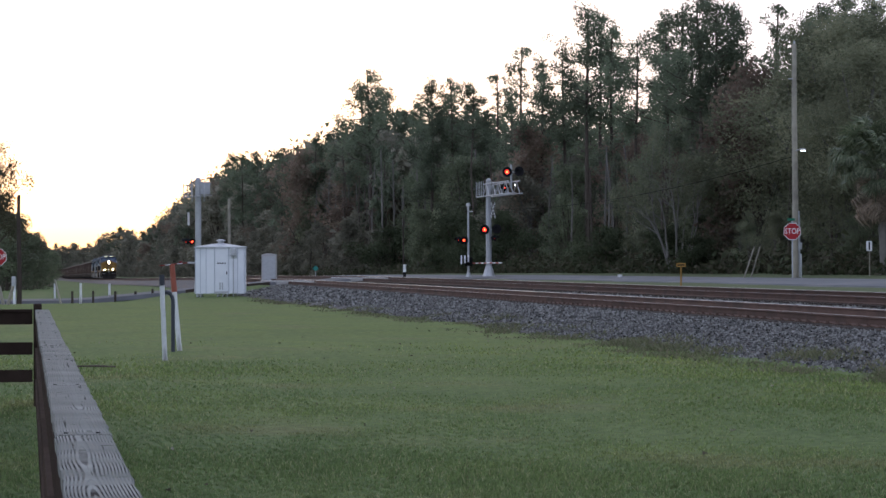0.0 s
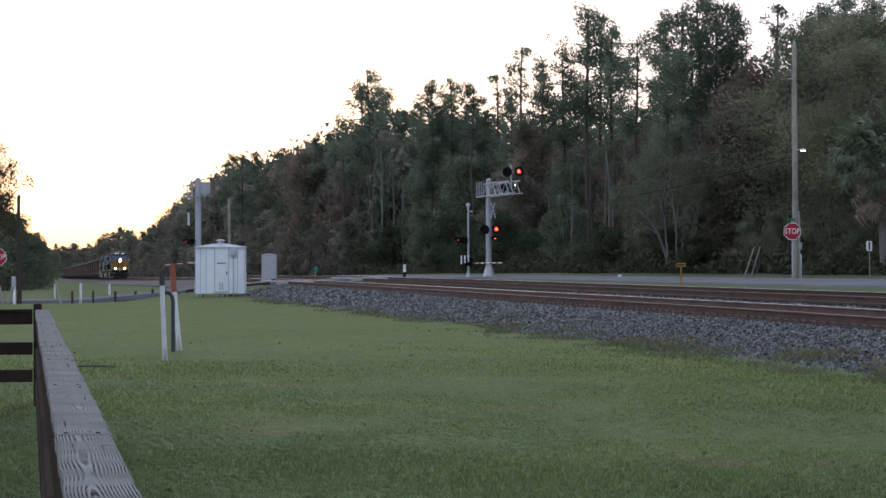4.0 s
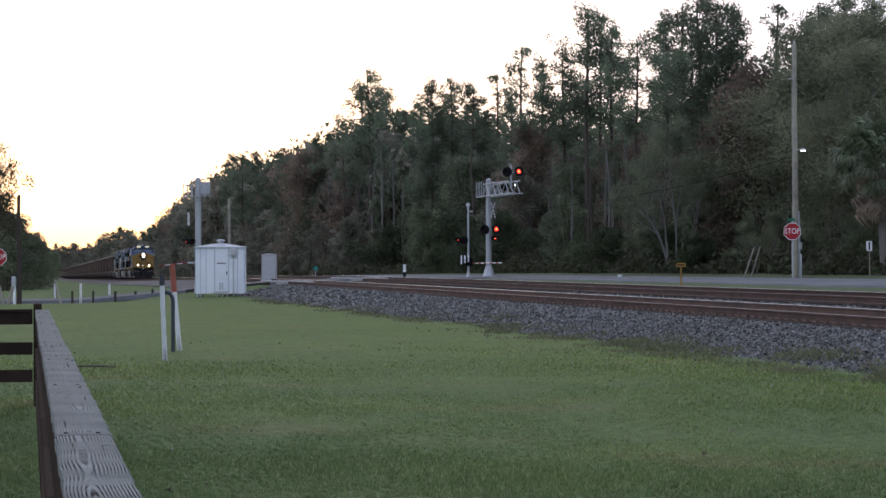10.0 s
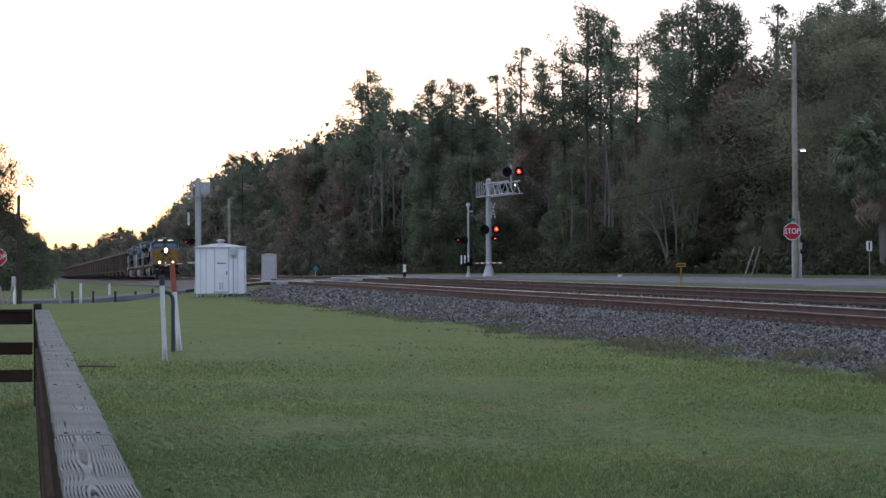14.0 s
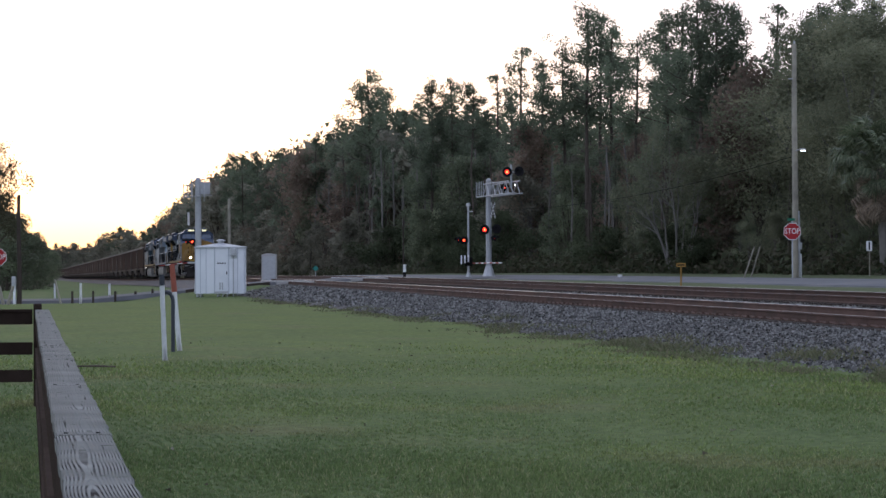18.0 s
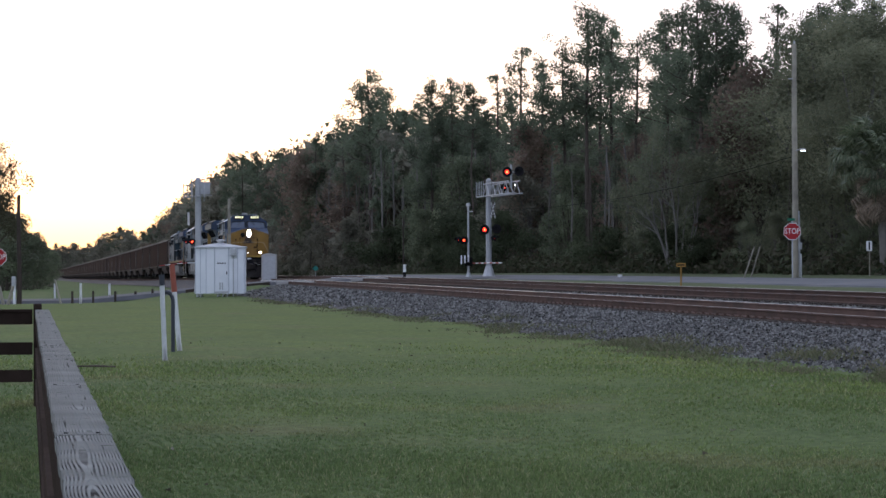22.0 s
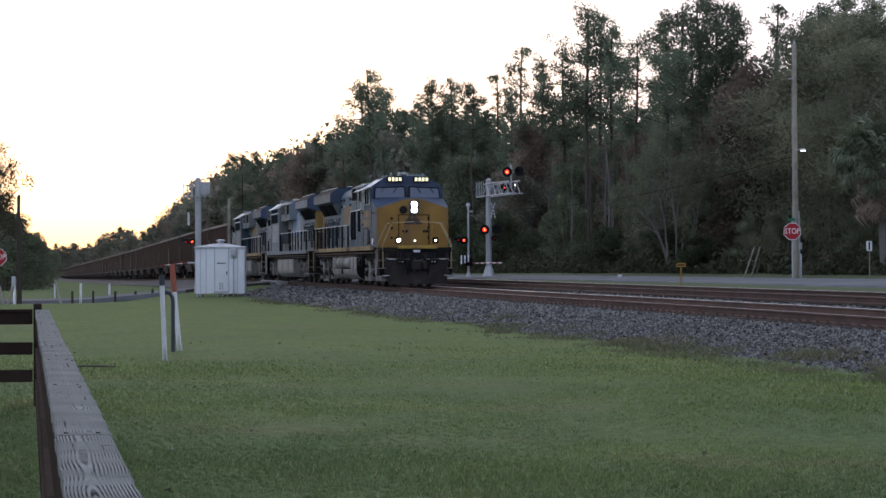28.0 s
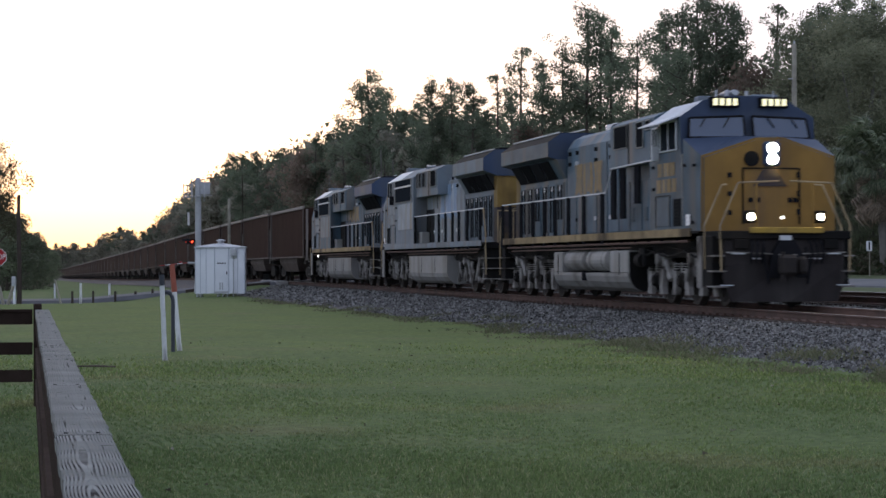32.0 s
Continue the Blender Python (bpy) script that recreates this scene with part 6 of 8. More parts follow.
def stop_sign(px, Z, row, turn, horizon, size=0.40, extra=True):
    p = place(px, Z)
    p.z = gz(p)
    S = empty("stop_sign", Matrix.Translation(p) @ Matrix.Rotation(turn, 4, "Z"), "red octagonal stop sign on a galvanised post", "stop sign", "stop signs")
    zc = EYE + (horizon - row) / 3940 * Z - p.z
    part("post", box(-0.03, 0.03, 0.0, 0.04, -0.2, zc + size + 0.1), M_GALV, S)
    def octo(r, y0, y1):
        bm = bmesh.new()
        add_prism(bm, [(r * math.cos(math.pi / 8 + i * math.pi / 4), zc + r * math.sin(math.pi / 8 + i * math.pi / 4)) for i in range(8)], "y", y0, y1)
        return bm
    b = part("border", octo(size * 1.04, -0.012, -0.004), M_SIGNWHITE, S)
    f = part("face", octo(size * 0.97, -0.018, -0.010), M_RED, S)
    part("lettering", text_mesh("STOP", size * 0.78), None, f, "white word STOP", m=Matrix.Translation((0, -0.020, zc)) @ Matrix.Rotation(radians(90), 4, "X") @ Matrix.Diagonal((0.92, 1.15, 1, 1)))
    if extra:
        part("street_name_blade", box(-0.22, 0.12, -0.01, 0.01, zc + size + 0.08, zc + size + 0.2), mat("sign_green", (0.02, 0.16, 0.09), 0.5, var=0.1), S)
    return S


stop_sign(1402, 101.5, 410, radians(-3), 472.4)
stop_sign(-3, 98.0, 455, radians(4), 475.6, 0.38, False)


# --- small things round the crossing ---
def post(px, base_row, top_row, Z, wpx, material, label, category, name="marker_post", lean=0.0, horizon=474.5, group="", top=None):
    p = place(px, Z)
    zb_ = gz(p)
    h = (base_row - top_row) / 3940.0 * Z
    p.z = zb_
    P = empty(name, Matrix.Translation(p) @ Matrix.Rotation(lean, 4, "Y"), label, category, group)
    r = wpx / 3940 * Z / 2
    part("shaft", rod((0, 0, -0.3), (0, 0, h), r, r * 0.95, 10), material, P)
    if top:
        part("cap", rod((0, 0, h * (1 - top[0])), (0, 0, h + 0.01), r * 1.12, r * 1.05, 10), top[1], P, top[2])
    return P


M_PEEL = mat("peeling_white_paint", (0.55, 0.56, 0.56), 0.7, var=0.25, scale=9, bump=0.2, second=(0.15, 0.14, 0.125), streak=0.35)
M_ORANGE = mat("orange_red_marker", (0.27, 0.078, 0.05), 0.6, var=0.2, scale=8)
M_DARKPIPE = mat("dark_pipe", (0.05, 0.055, 0.065), 0.6, 0.3, var=0.2)
post(292, 638, 487, 36.2, 9, M_PEEL, "peeling white pipeline marker post with dark top", "marker post", lean=radians(-2.2), top=(0.12, M_DARKPIPE, "dark cap"))
post(318, 622, 467, 39.8, 9, M_POSTWHITE, "white marker post with orange-red top", "marker post", lean=radians(-5.0), top=(0.31, M_ORANGE, "orange-red sleeve"))
p = place(306, 39.4)
V_ = empty("vent_pipe", Matrix.Translation((p.x, p.y, gz(p))), "dark bent vent pipe beside the marker posts", "pipe")
bm = bmesh.new()
add_path(bm, [(0, 0, -0.2), (0, 0, 0.95), (-0.03, 0, 1.03), (-0.09, 0, 1.08), (-0.16, 0, 1.08)], 0.035, 8)
part("tube", bm, M_DARKPIPE, V_)
for px, br, tr, Z, w, mt_, lb in ((143, 537, 500, 96, 4.5, M_POSTWHITE, "short white post by the road"), (194, 519, 489, 134, 4.5, M_POSTWHITE, "short white post by the road"),
                                  (97, 521, 486, 134, 3.5, M_POSTWHITE, "short white post by the road"), (128, 530, 507, 108, 4.5, M_TIE, "short dark wooden bollard"),
                                  (165, 524, 502, 116, 4.0, M_TIE, "short dark wooden bollard"), (204, 520, 500, 126, 4.5, M_TIE, "short dark wooden bollard"),
                                  (240, 517, 503, 128, 4.0, M_TIE, "short dark wooden bollard"), (270, 515, 500, 127, 4.0, M_TIE, "short dark wooden bollard")):
    post(px, br, tr, Z, w, mt_, lb, "post", "roadside_post", group="roadside posts")
post(108, 535, 490, 97, 3.5, M_POLE, "leaning weathered grey wooden stake", "post", "leaning_stake", lean=radians(-14))
post(14, 541, 507, 94, 6, M_POLE, "pale leaning wooden stake", "post", "leaning_stake", lean=radians(16))
post(6, 541, 507, 94, 6, M_POLE, "pale leaning wooden stake", "post", "leaning_stake", lean=radians(-12))
post(716, 489, 465, 150, 5, M_BLACK, "black and white post beside the track", "post", "track_post", top=(0.55, M_SIGNWHITE, "white upper half"))
PLW, _h = utility_pole(714, 190.0, 385, 0.065, "dark slender pole before the wood", 474.0, M_TIE)


def relay_cabinet():
    p = place(476.5, 152.0)
    p.z = gz(p)
    R = empty("relay_cabinet", Matrix.Translation(p), "grey metal relay cabinet with curved top", "cabinet")
    w, h = 0.50, EYE + (474.7 - 448) / 3940 * 152 - p.z
    bm = bmesh.new()
    out = [(-w, 0.05), (-w, h * 0.95)] + [(-w + 2 * w * i / 8, h * 0.95 + 0.09 * math.sin(math.pi * i / 8)) for i in range(1, 8)] + [(w, h * 0.95), (w, 0.05)]
    add_prism(bm, out, "y", -0.35, 0.35)
    part("case", bm, M_CONC, R)
    part("plinth", box(-w - 0.08, w + 0.25, -0.42, 0.42, -0.35, 0.05), M_CONC, R)
    part("door", box(-w + 0.08, w - 0.06, -0.375, -0.35, 0.15, h * 0.9, 0.01), M_GALV, R)


relay_cabinet()
p = place(558.5, 176.0)
p.z = gz(p)
D_ = empty("diamond_marker", Matrix.Translation(p + Vector((0, 0, EYE + (474 - 475) / 3940 * 176 - 0.46 - p.z))), "small teal diamond trackside marker", "sign")
part("panel", prism([(0, 0.22), (0.25, 0.46), (0, 0.70), (-0.25, 0.46)], "y", -0.01, 0.01), mat("teal_sign", (0.03, 0.20, 0.17), 0.5, var=0.1), D_)
part("post", rod((0, 0.02, -1.0), (0, 0.02, 0.5), 0.025), M_GALV, D_)
# yellow trackside sign on its post
p = place(1205, 83.0)
p.z = gz(p)
Y_ = empty("trackside_sign", Matrix.Translation(p), "small faded yellow sign on a thin post beside the road", "sign")
ys = EYE + (472.8 - 470) / 3940 * 83 - p.z
part("post", rod((0, 0.02, -0.2), (0, 0.02, ys + 0.1), 0.035), M_LYEL, Y_)
part("panel", box(-0.17, 0.17, -0.012, 0.008, ys - 0.06, ys + 0.09, 0.004), M_LYEL, Y_)
bm = bmesh.new()
for k in range(4):
    add_box(bm, -0.13 + k * 0.07, -0.085 + k * 0.07, -0.017, -0.011, ys - 0.02, ys + 0.05)
part("lettering_bar", bm, M_BLACK, Y_)
# small white notice near the palm
p = place(1538, 100.0)
p.z = gz(p)
N_ = empty("notice_sign", Matrix.Translation(p), "small white notice with two dark bars on a post", "sign")
ns = EYE + (472.2 - 436) / 3940 * 100 - p.z
part("post", rod((0.02, 0.02, -0.2), (0.02, 0.02, ns + 0.2), 0.025), M_POLE, N_)
part("panel", box(-0.13, 0.13, -0.012, 0.006, ns - 0.22, ns + 0.22, 0.004), M_SIGNWHITE, N_)
part("lettering_bar", box(-0.03, 0.035, -0.017, -0.011, ns - 0.18, ns + 0.18), M_BLACK, N_)
p = place(1097, 118.0)
p.z = gz(p) + 0.02
WB = empty("white_bucket", Matrix.Translation(p), "small white plastic bucket at the road edge", "bucket")
part("shell", rod((0, 0, 0), (0, 0, 0.18), 0.10, 0.13, 10), M_SIGNWHITE, WB)


# --- wooden fence that the camera stands at ---
M_CAP = bpy.data.materials.new("grey_weathered_board")
M_CAP.use_nodes = True
nt = M_CAP.node_tree
b_ = nt.nodes["Principled BSDF"]
b_.inputs["Roughness"].default_value = 0.85
b_.inputs["Specular IOR Level"].default_value = 0.05
tc = nt.nodes.new("ShaderNodeTexCoord")
oi = nt.nodes.new("ShaderNodeObjectInfo")
mp = nt.nodes.new("ShaderNodeMapping")
mp.inputs["Scale"].default_value = (0.0, 0.62, 1.0)
ml = nt.nodes.new("ShaderNodeMath")
ml.operation = "MULTIPLY"
ml.inputs[1].default_value = 9.0
nt.links.new(oi.outputs["Random"], ml.inputs[0])
cmb = nt.nodes.new("ShaderNodeCombineXYZ")
nt.links.new(ml.outputs[0], cmb.inputs[1])
nt.links.new(ml.outputs[0], cmb.inputs[2])
add = nt.nodes.new("ShaderNodeVectorMath")
add.operation = "ADD"
nt.links.new(tc.outputs["Object"], add.inputs[0])
nt.links.new(cmb.outputs[0], add.inputs[1])
nt.links.new(add.outputs[0], mp.inputs["Vector"])


def cap_math(op, a, c=None, d=None):
    n = nt.nodes.new("ShaderNodeMath")
    n.operation = op
    for k, v in enumerate((a, c, d)):
        if v is None:
            continue
        if isinstance(v, (int, float)):
            n.inputs[k].default_value = v
        else:
            nt.links.new(v, n.inputs[k])
    return n.outputs[0]


# growth rings cut at a slant: straight lines by the edges, pointed arches down the middle
sx_ = nt.nodes.new("ShaderNodeSeparateXYZ")
nt.links.new(tc.outputs["Object"], sx_.inputs[0])
dn = nt.nodes.new("ShaderNodeTexNoise")
dn.inputs["Scale"].default_value = 1.0
dn.inputs["Detail"].default_value = 1.5
nt.links.new(mp.outputs[0], dn.inputs["Vector"])
depth = cap_math("MULTIPLY_ADD", dn.outputs["Fac"], 0.060, -0.012)
mp2 = nt.nodes.new("ShaderNodeMapping")
mp2.inputs["Scale"].default_value = (3.0, 1.5, 1.0)
nt.links.new(add.outputs[0], mp2.inputs["Vector"])
wob = nt.nodes.new("ShaderNodeTexNoise")
wob.inputs["Scale"].default_value = 1.0
wob.inputs["Detail"].default_value = 3.0
nt.links.new(mp2.outputs[0], wob.inputs["Vector"])
across = cap_math("ADD", cap_math("MULTIPLY_ADD", oi.outputs["Random"], 0.06, -0.045), cap_math("MULTIPLY_ADD", wob.outputs["Fac"], 0.021, sx_.outputs[0]))
ring = cap_math("SQRT", cap_math("ADD", cap_math("MULTIPLY", across, across), cap_math("MULTIPLY", depth, depth)))
phase = cap_math("MULTIPLY", ring, 880.0)
rn = nt.nodes.new("ShaderNodeTexNoise")      # no two rings alike
rn.noise_dimensions = "1D"
rn.inputs["Scale"].default_value = 1.0
rn.inputs["Detail"].default_value = 1.0
nt.links.new(cap_math("MULTIPLY", ring, 170.0), rn.inputs["W"])
fz = nt.nodes.new("ShaderNodeTexNoise")      # lines fray and break
fz.inputs["Scale"].default_value = 1.0
fz.inputs["Detail"].default_value = 4.0
mp5 = nt.nodes.new("ShaderNodeMapping")
mp5.inputs["Scale"].default_value = (90.0, 9.0, 1.0)
nt.links.new(add.outputs[0], mp5.inputs["Vector"])
nt.links.new(mp5.outputs[0], fz.inputs["Vector"])
sn_ = nt.nodes.new("ShaderNodeMath")
sn_.operation = "SINE"
nt.links.new(phase, sn_.inputs[0])
mr = nt.nodes.new("ShaderNodeMapRange")
mr.inputs[1].default_value, mr.inputs[2].default_value = -0.85, 0.10
nt.links.new(cap_math("ADD", sn_.outputs[0], cap_math("ADD", cap_math("MULTIPLY_ADD", rn.outputs["Fac"], 1.3, -0.65), cap_math("MULTIPLY_ADD", fz.outputs["Fac"], 1.3, -0.75))), mr.inputs[0])
gr = nt.nodes.new("ShaderNodeTexNoise")
gr.inputs["Scale"].default_value = 3.0
gr.inputs["Detail"].default_value = 8
nt.links.new(tc.outputs["Object"], gr.inputs["Vector"])
mx = nt.nodes.new("ShaderNodeMix")
mx.data_type = "RGBA"
mx.inputs[6].default_value = (0.018, 0.018, 0.020, 1)
mx.inputs[7].default_value = (0.272, 0.284, 0.266, 1)
pt = nt.nodes.new("ShaderNodeTexNoise")      # the grain shows strongly in places and is worn off in others
pt.inputs["Scale"].default_value = 5.0
pt.inputs["Detail"].default_value = 5
nt.links.new(add.outputs[0], pt.inputs["Vector"])
pr_ = nt.nodes.new("ShaderNodeMapRange")
pr_.name = "grain_left"
pr_.inputs[1].default_value, pr_.inputs[2].default_value = 0.45, 0.61
nt.links.new(pt.outputs["Fac"], pr_.inputs[0])
gm = nt.nodes.new("ShaderNodeMix")
gm.inputs[2].default_value = 0.72
nt.links.new(pr_.outputs[0], gm.inputs[0])
nt.links.new(mr.outputs[0], gm.inputs[3])
nt.links.new(gm.outputs[0], mx.inputs[0])
mx2 = nt.nodes.new("ShaderNodeMix")
mx2.data_type = "RGBA"
mx2.blend_type = "MULTIPLY"
mx2.inputs[0].default_value = 0.7
nt.links.new(mx.outputs[2], mx2.inputs[6])
rp = nt.nodes.new("ShaderNodeMapRange")
rp.inputs[1].default_value, rp.inputs[2].default_value, rp.inputs[3].default_value = 0.3, 0.7, 0.45
nt.links.new(gr.outputs["Fac"], rp.inputs[0])
nt.links.new(rp.outputs[0], mx2.inputs[7])
mp3 = nt.nodes.new("ShaderNodeMapping")      # splits along the grain
mp3.inputs["Scale"].default_value = (80.0, 1.5, 1.0)
nt.links.new(add.outputs[0], mp3.inputs["Vector"])
spl = nt.nodes.new("ShaderNodeTexNoise")
spl.inputs["Scale"].default_value = 1.0
spl.inputs["Detail"].default_value = 3
nt.links.new(mp3.outputs[0], spl.inputs["Vector"])
spr = nt.nodes.new("ShaderNodeMapRange")
spr.inputs[1].default_value, spr.inputs[2].default_value, spr.inputs[3].default_value, spr.inputs[4].default_value = 0.64, 0.70, 1.0, 0.18
nt.links.new(spl.outputs["Fac"], spr.inputs[0])
mp4 = nt.nodes.new("ShaderNodeMapping")      # short checks across the grain
mp4.inputs["Scale"].default_value = (13.0, 38.0, 1.0)
nt.links.new(add.outputs[0], mp4.inputs["Vector"])
chk = nt.nodes.new("ShaderNodeTexNoise")
chk.inputs["Scale"].default_value = 1.0
chk.inputs["Detail"].default_value = 1
nt.links.new(mp4.outputs[0], chk.inputs["Vector"])
chr_ = nt.nodes.new("ShaderNodeMapRange")
chr_.inputs[1].default_value, chr_.inputs[2].default_value, chr_.inputs[3].default_value, chr_.inputs[4].default_value = 0.735, 0.77, 1.0, 0.15
nt.links.new(chk.outputs["Fac"], chr_.inputs[0])
mx3 = nt.nodes.new("ShaderNodeMix")
mx3.data_type = "RGBA"
mx3.blend_type = "MULTIPLY"
mx3.inputs[0].default_value = 1.0
nt.links.new(mx2.outputs[2], mx3.inputs[6])
nt.links.new(cap_math("MULTIPLY", spr.outputs[0], chr_.outputs[0]), mx3.inputs[7])
nt.links.new(mx3.outputs[2], b_.inputs["Base Color"])
bp = nt.nodes.new("ShaderNodeBump")
bp.inputs["Strength"].default_value = 0.7
bp.inputs["Distance"].default_value = 0.004
nt.links.new(mr.outputs[0], bp.inputs["Height"])
nt.links.new(bp.outputs[0], b_.inputs["Normal"])
M_CAPWORN = M_CAP.copy()      # boards whose grain is mostly worn away
M_CAPWORN.name = "smooth_weathered_board"
for k, v in ((1, 0.58), (2, 0.78)):
    M_CAPWORN.node_tree.nodes["grain_left"].inputs[k].default_value = v
M_FBROWN = mat("brown_fence_boards", (0.040, 0.028, 0.023), 0.9, var=0.4, scale=6, bump=0.5, bump_scale=60, spec=0.02)

FENCE_LAT, FENCE_TOP = 0.145, 1.055


def worn_board(length, rng):
    """A cap board with slightly wavering, rounded and chipped edges."""
    n = max(6, int(length / 0.12))
    prof = [(-0.075, -0.038), (-0.076, -0.006), (-0.070, 0.0), (-0.03, 0.001), (0.03, 0.001), (0.070, 0.0), (0.076, -0.006), (0.075, -0.038)]
    bm = bmesh.new()
    rings = []
    for j in range(n + 1):
        y = -length / 2 + 0.005 + (length - 0.010) * j / n
        l, r = rng.uniform(-0.0025, 0.0025), rng.uniform(-0.0025, 0.0025)
        if rng.random() < 0.08:
            r -= 0.006
        dz = rng.uniform(-0.001, 0.001)
        rings.append([bm.verts.new((x + (l if x < 0 else r), y, z + dz)) for x, z in prof])
    k = len(prof)
    for a, b in zip(rings[:-1], rings[1:]):
        for i in range(k):
            bm.faces.new((a[i], a[(i + 1) % k], b[(i + 1) % k], b[i]))
    bm.faces.new(rings[0])
    bm.faces.new(list(reversed(rings[-1])))
    bmesh.ops.recalc_face_normals(bm, faces=bm.faces)
    return bm


def fence():
    F = empty("wooden_fence", TRK, "weathered grey wooden board fence with flat cap boards", "fence")
    joints = [1.2, 3.6, 6.05, 8.6, 11.0, 13.1, 15.6, 18.1, 20.5, 22.6, 24.75]
    rng = random.Random(3)
    for a, b in zip(joints[:-1], joints[1:]):
        dx, dz = rng.uniform(-0.004, 0.004), rng.uniform(-0.003, 0.003)
        bm = worn_board(b - a, rng)
        part("cap_board", bm, M_CAP if a in (1.2, 3.6, 11.0) else M_CAPWORN, F, m=Matrix.Translation((FENCE_LAT + dx, (a + b) / 2, FENCE_TOP + dz)))
        for zt_ in (FENCE_TOP - 0.05, FENCE_TOP - 0.42, FENCE_TOP - 0.76):
            part("rail_board", box(FENCE_LAT - 0.075, FENCE_LAT - 0.037, a + 0.004, b - 0.004, zt_ - 0.145, zt_, 0.004), M_FBROWN, F)
        part("nail", rod((FENCE_LAT + 0.04, a + 0.05, FENCE_TOP + dz), (FENCE_LAT + 0.04, a + 0.05, FENCE_TOP + dz + 0.003), 0.006, 0.006, 6), M_BLACK, F)
        part("nail", rod((FENCE_LAT - 0.045, a + 0.06, FENCE_TOP + dz), (FENCE_LAT - 0.045, a + 0.06, FENCE_TOP + dz + 0.003), 0.006, 0.006, 6), M_BLACK, F)
    for s in joints[1:]:
        part("post", box(FENCE_LAT - 0.035, FENCE_LAT + 0.055, s - 0.045, s + 0.045, -0.3, FENCE_TOP - 0.04, 0.006), M_FBROWN, F)
    part("corner_post", box(FENCE_LAT - 0.09, FENCE_LAT + 0.0, 24.8, 24.9, -0.3, FENCE_TOP + 0.06, 0.008), M_FBROWN, F)
    for k in range(4):
        l0, l1 = FENCE_LAT - 0.1 - 2.4 * (k + 1), FENCE_LAT - 0.1 - 2.4 * k
        for zt_ in (FENCE_TOP - 0.03, FENCE_TOP - 0.36, FENCE_TOP - 0.66):
            part("rail_board", box(l0, l1, 24.78, 24.82, zt_ - 0.135, zt_, 0.004), M_FBROWN, F)
        part("post", box(l0 - 0.045, l0 + 0.045, 24.82, 24.91, -0.3, FENCE_TOP - 0.02, 0.006), M_FBROWN, F)
        part("cap_board", box(l0, l1, 24.76, 24.90, FENCE_TOP - 0.03, FENCE_TOP, 0.004), M_FBROWN, F)


fence()

# ---------------- trees ----------------
def quads_mesh(name, V, F, material):
    me = bpy.data.meshes.new(name)
    k = F.shape[1]
    me.vertices.add(len(V))
    me.vertices.foreach_set("co", V.astype(np.float32).ravel())
    me.loops.add(F.size)
    me.loops.foreach_set("vertex_index", F.astype(np.int32).ravel())
    me.polygons.add(len(F))
    me.polygons.foreach_set("loop_start", np.arange(0, F.size, k, dtype=np.int32))
    me.update(calc_edges=True)
    me.materials.append(material)
    return me


def sprays(C, size, rng, flat=0.3, aspect=1.6, droop=0.0):
    """Leaf sprays at the points C: small blades turned every way."""
    n = len(C)
    d = rng.normal(size=(n, 3))
    d[:, 2] = d[:, 2] * (1 - flat) - droop
    d /= np.linalg.norm(d, axis=1)[:, None]
    e = rng.normal(size=(n, 3))
    e -= (e * d).sum(1)[:, None] * d
    e /= np.linalg.norm(e, axis=1)[:, None]
    sz = size * rng.uniform(0.55, 1.45, n)[:, None]
    a, b = d * sz * aspect * 0.5, e * sz * 0.5
    V = np.stack([C - a * 0.8 + b, C + a * 1.2, C - a * 0.8 - b], 1).reshape(-1, 3)
    return V, np.arange(3 * n).reshape(n, 3)


def crown_mesh(name, clumps, per, size, seed, material, flat=0.3, aspect=1.6, squash=0.7, loose=0.12, droop=0.0, tight=0.92):
    """clumps: (x, y, z, r). Fuzzy clouds of sprays, thick inside and thin outside, with some loose sprays between."""
    rng = np.random.default_rng(seed)
    pts = []
    for (x, y, z, r) in clumps:
        n = max(16, int(2.0 * per * r * r))
        v = rng.normal(size=(n, 3))
        v *= (r * tight * rng.uniform(0, 1, n) ** 0.42 / np.linalg.norm(v, axis=1))[:, None]
        v += rng.normal(size=(n, 3)) * (r * 0.16)
        v[:, 2] *= squash
        if droop:
            v[:, 2] -= np.abs(rng.normal(size=n)) * r * droop
        pts.append(v + np.array([x, y, z]))
    P = np.concatenate(pts)
    m = int(loose * len(P))
    if m:
        i, j = rng.integers(0, len(P), m), rng.integers(0, len(clumps), m)
        t = rng.uniform(0.2, 0.8, m)[:, None]
        c = np.array([k[:3] for k in clumps])[j]
        P = np.concatenate([P, P[i] * t + (c * np.array([0.7, 0.7, 1.0])) * (1 - t)])
    V, F = sprays(P, size * 0.72, rng, flat, aspect, droop * 0.5)
    return quads_mesh(name, V, F, material)


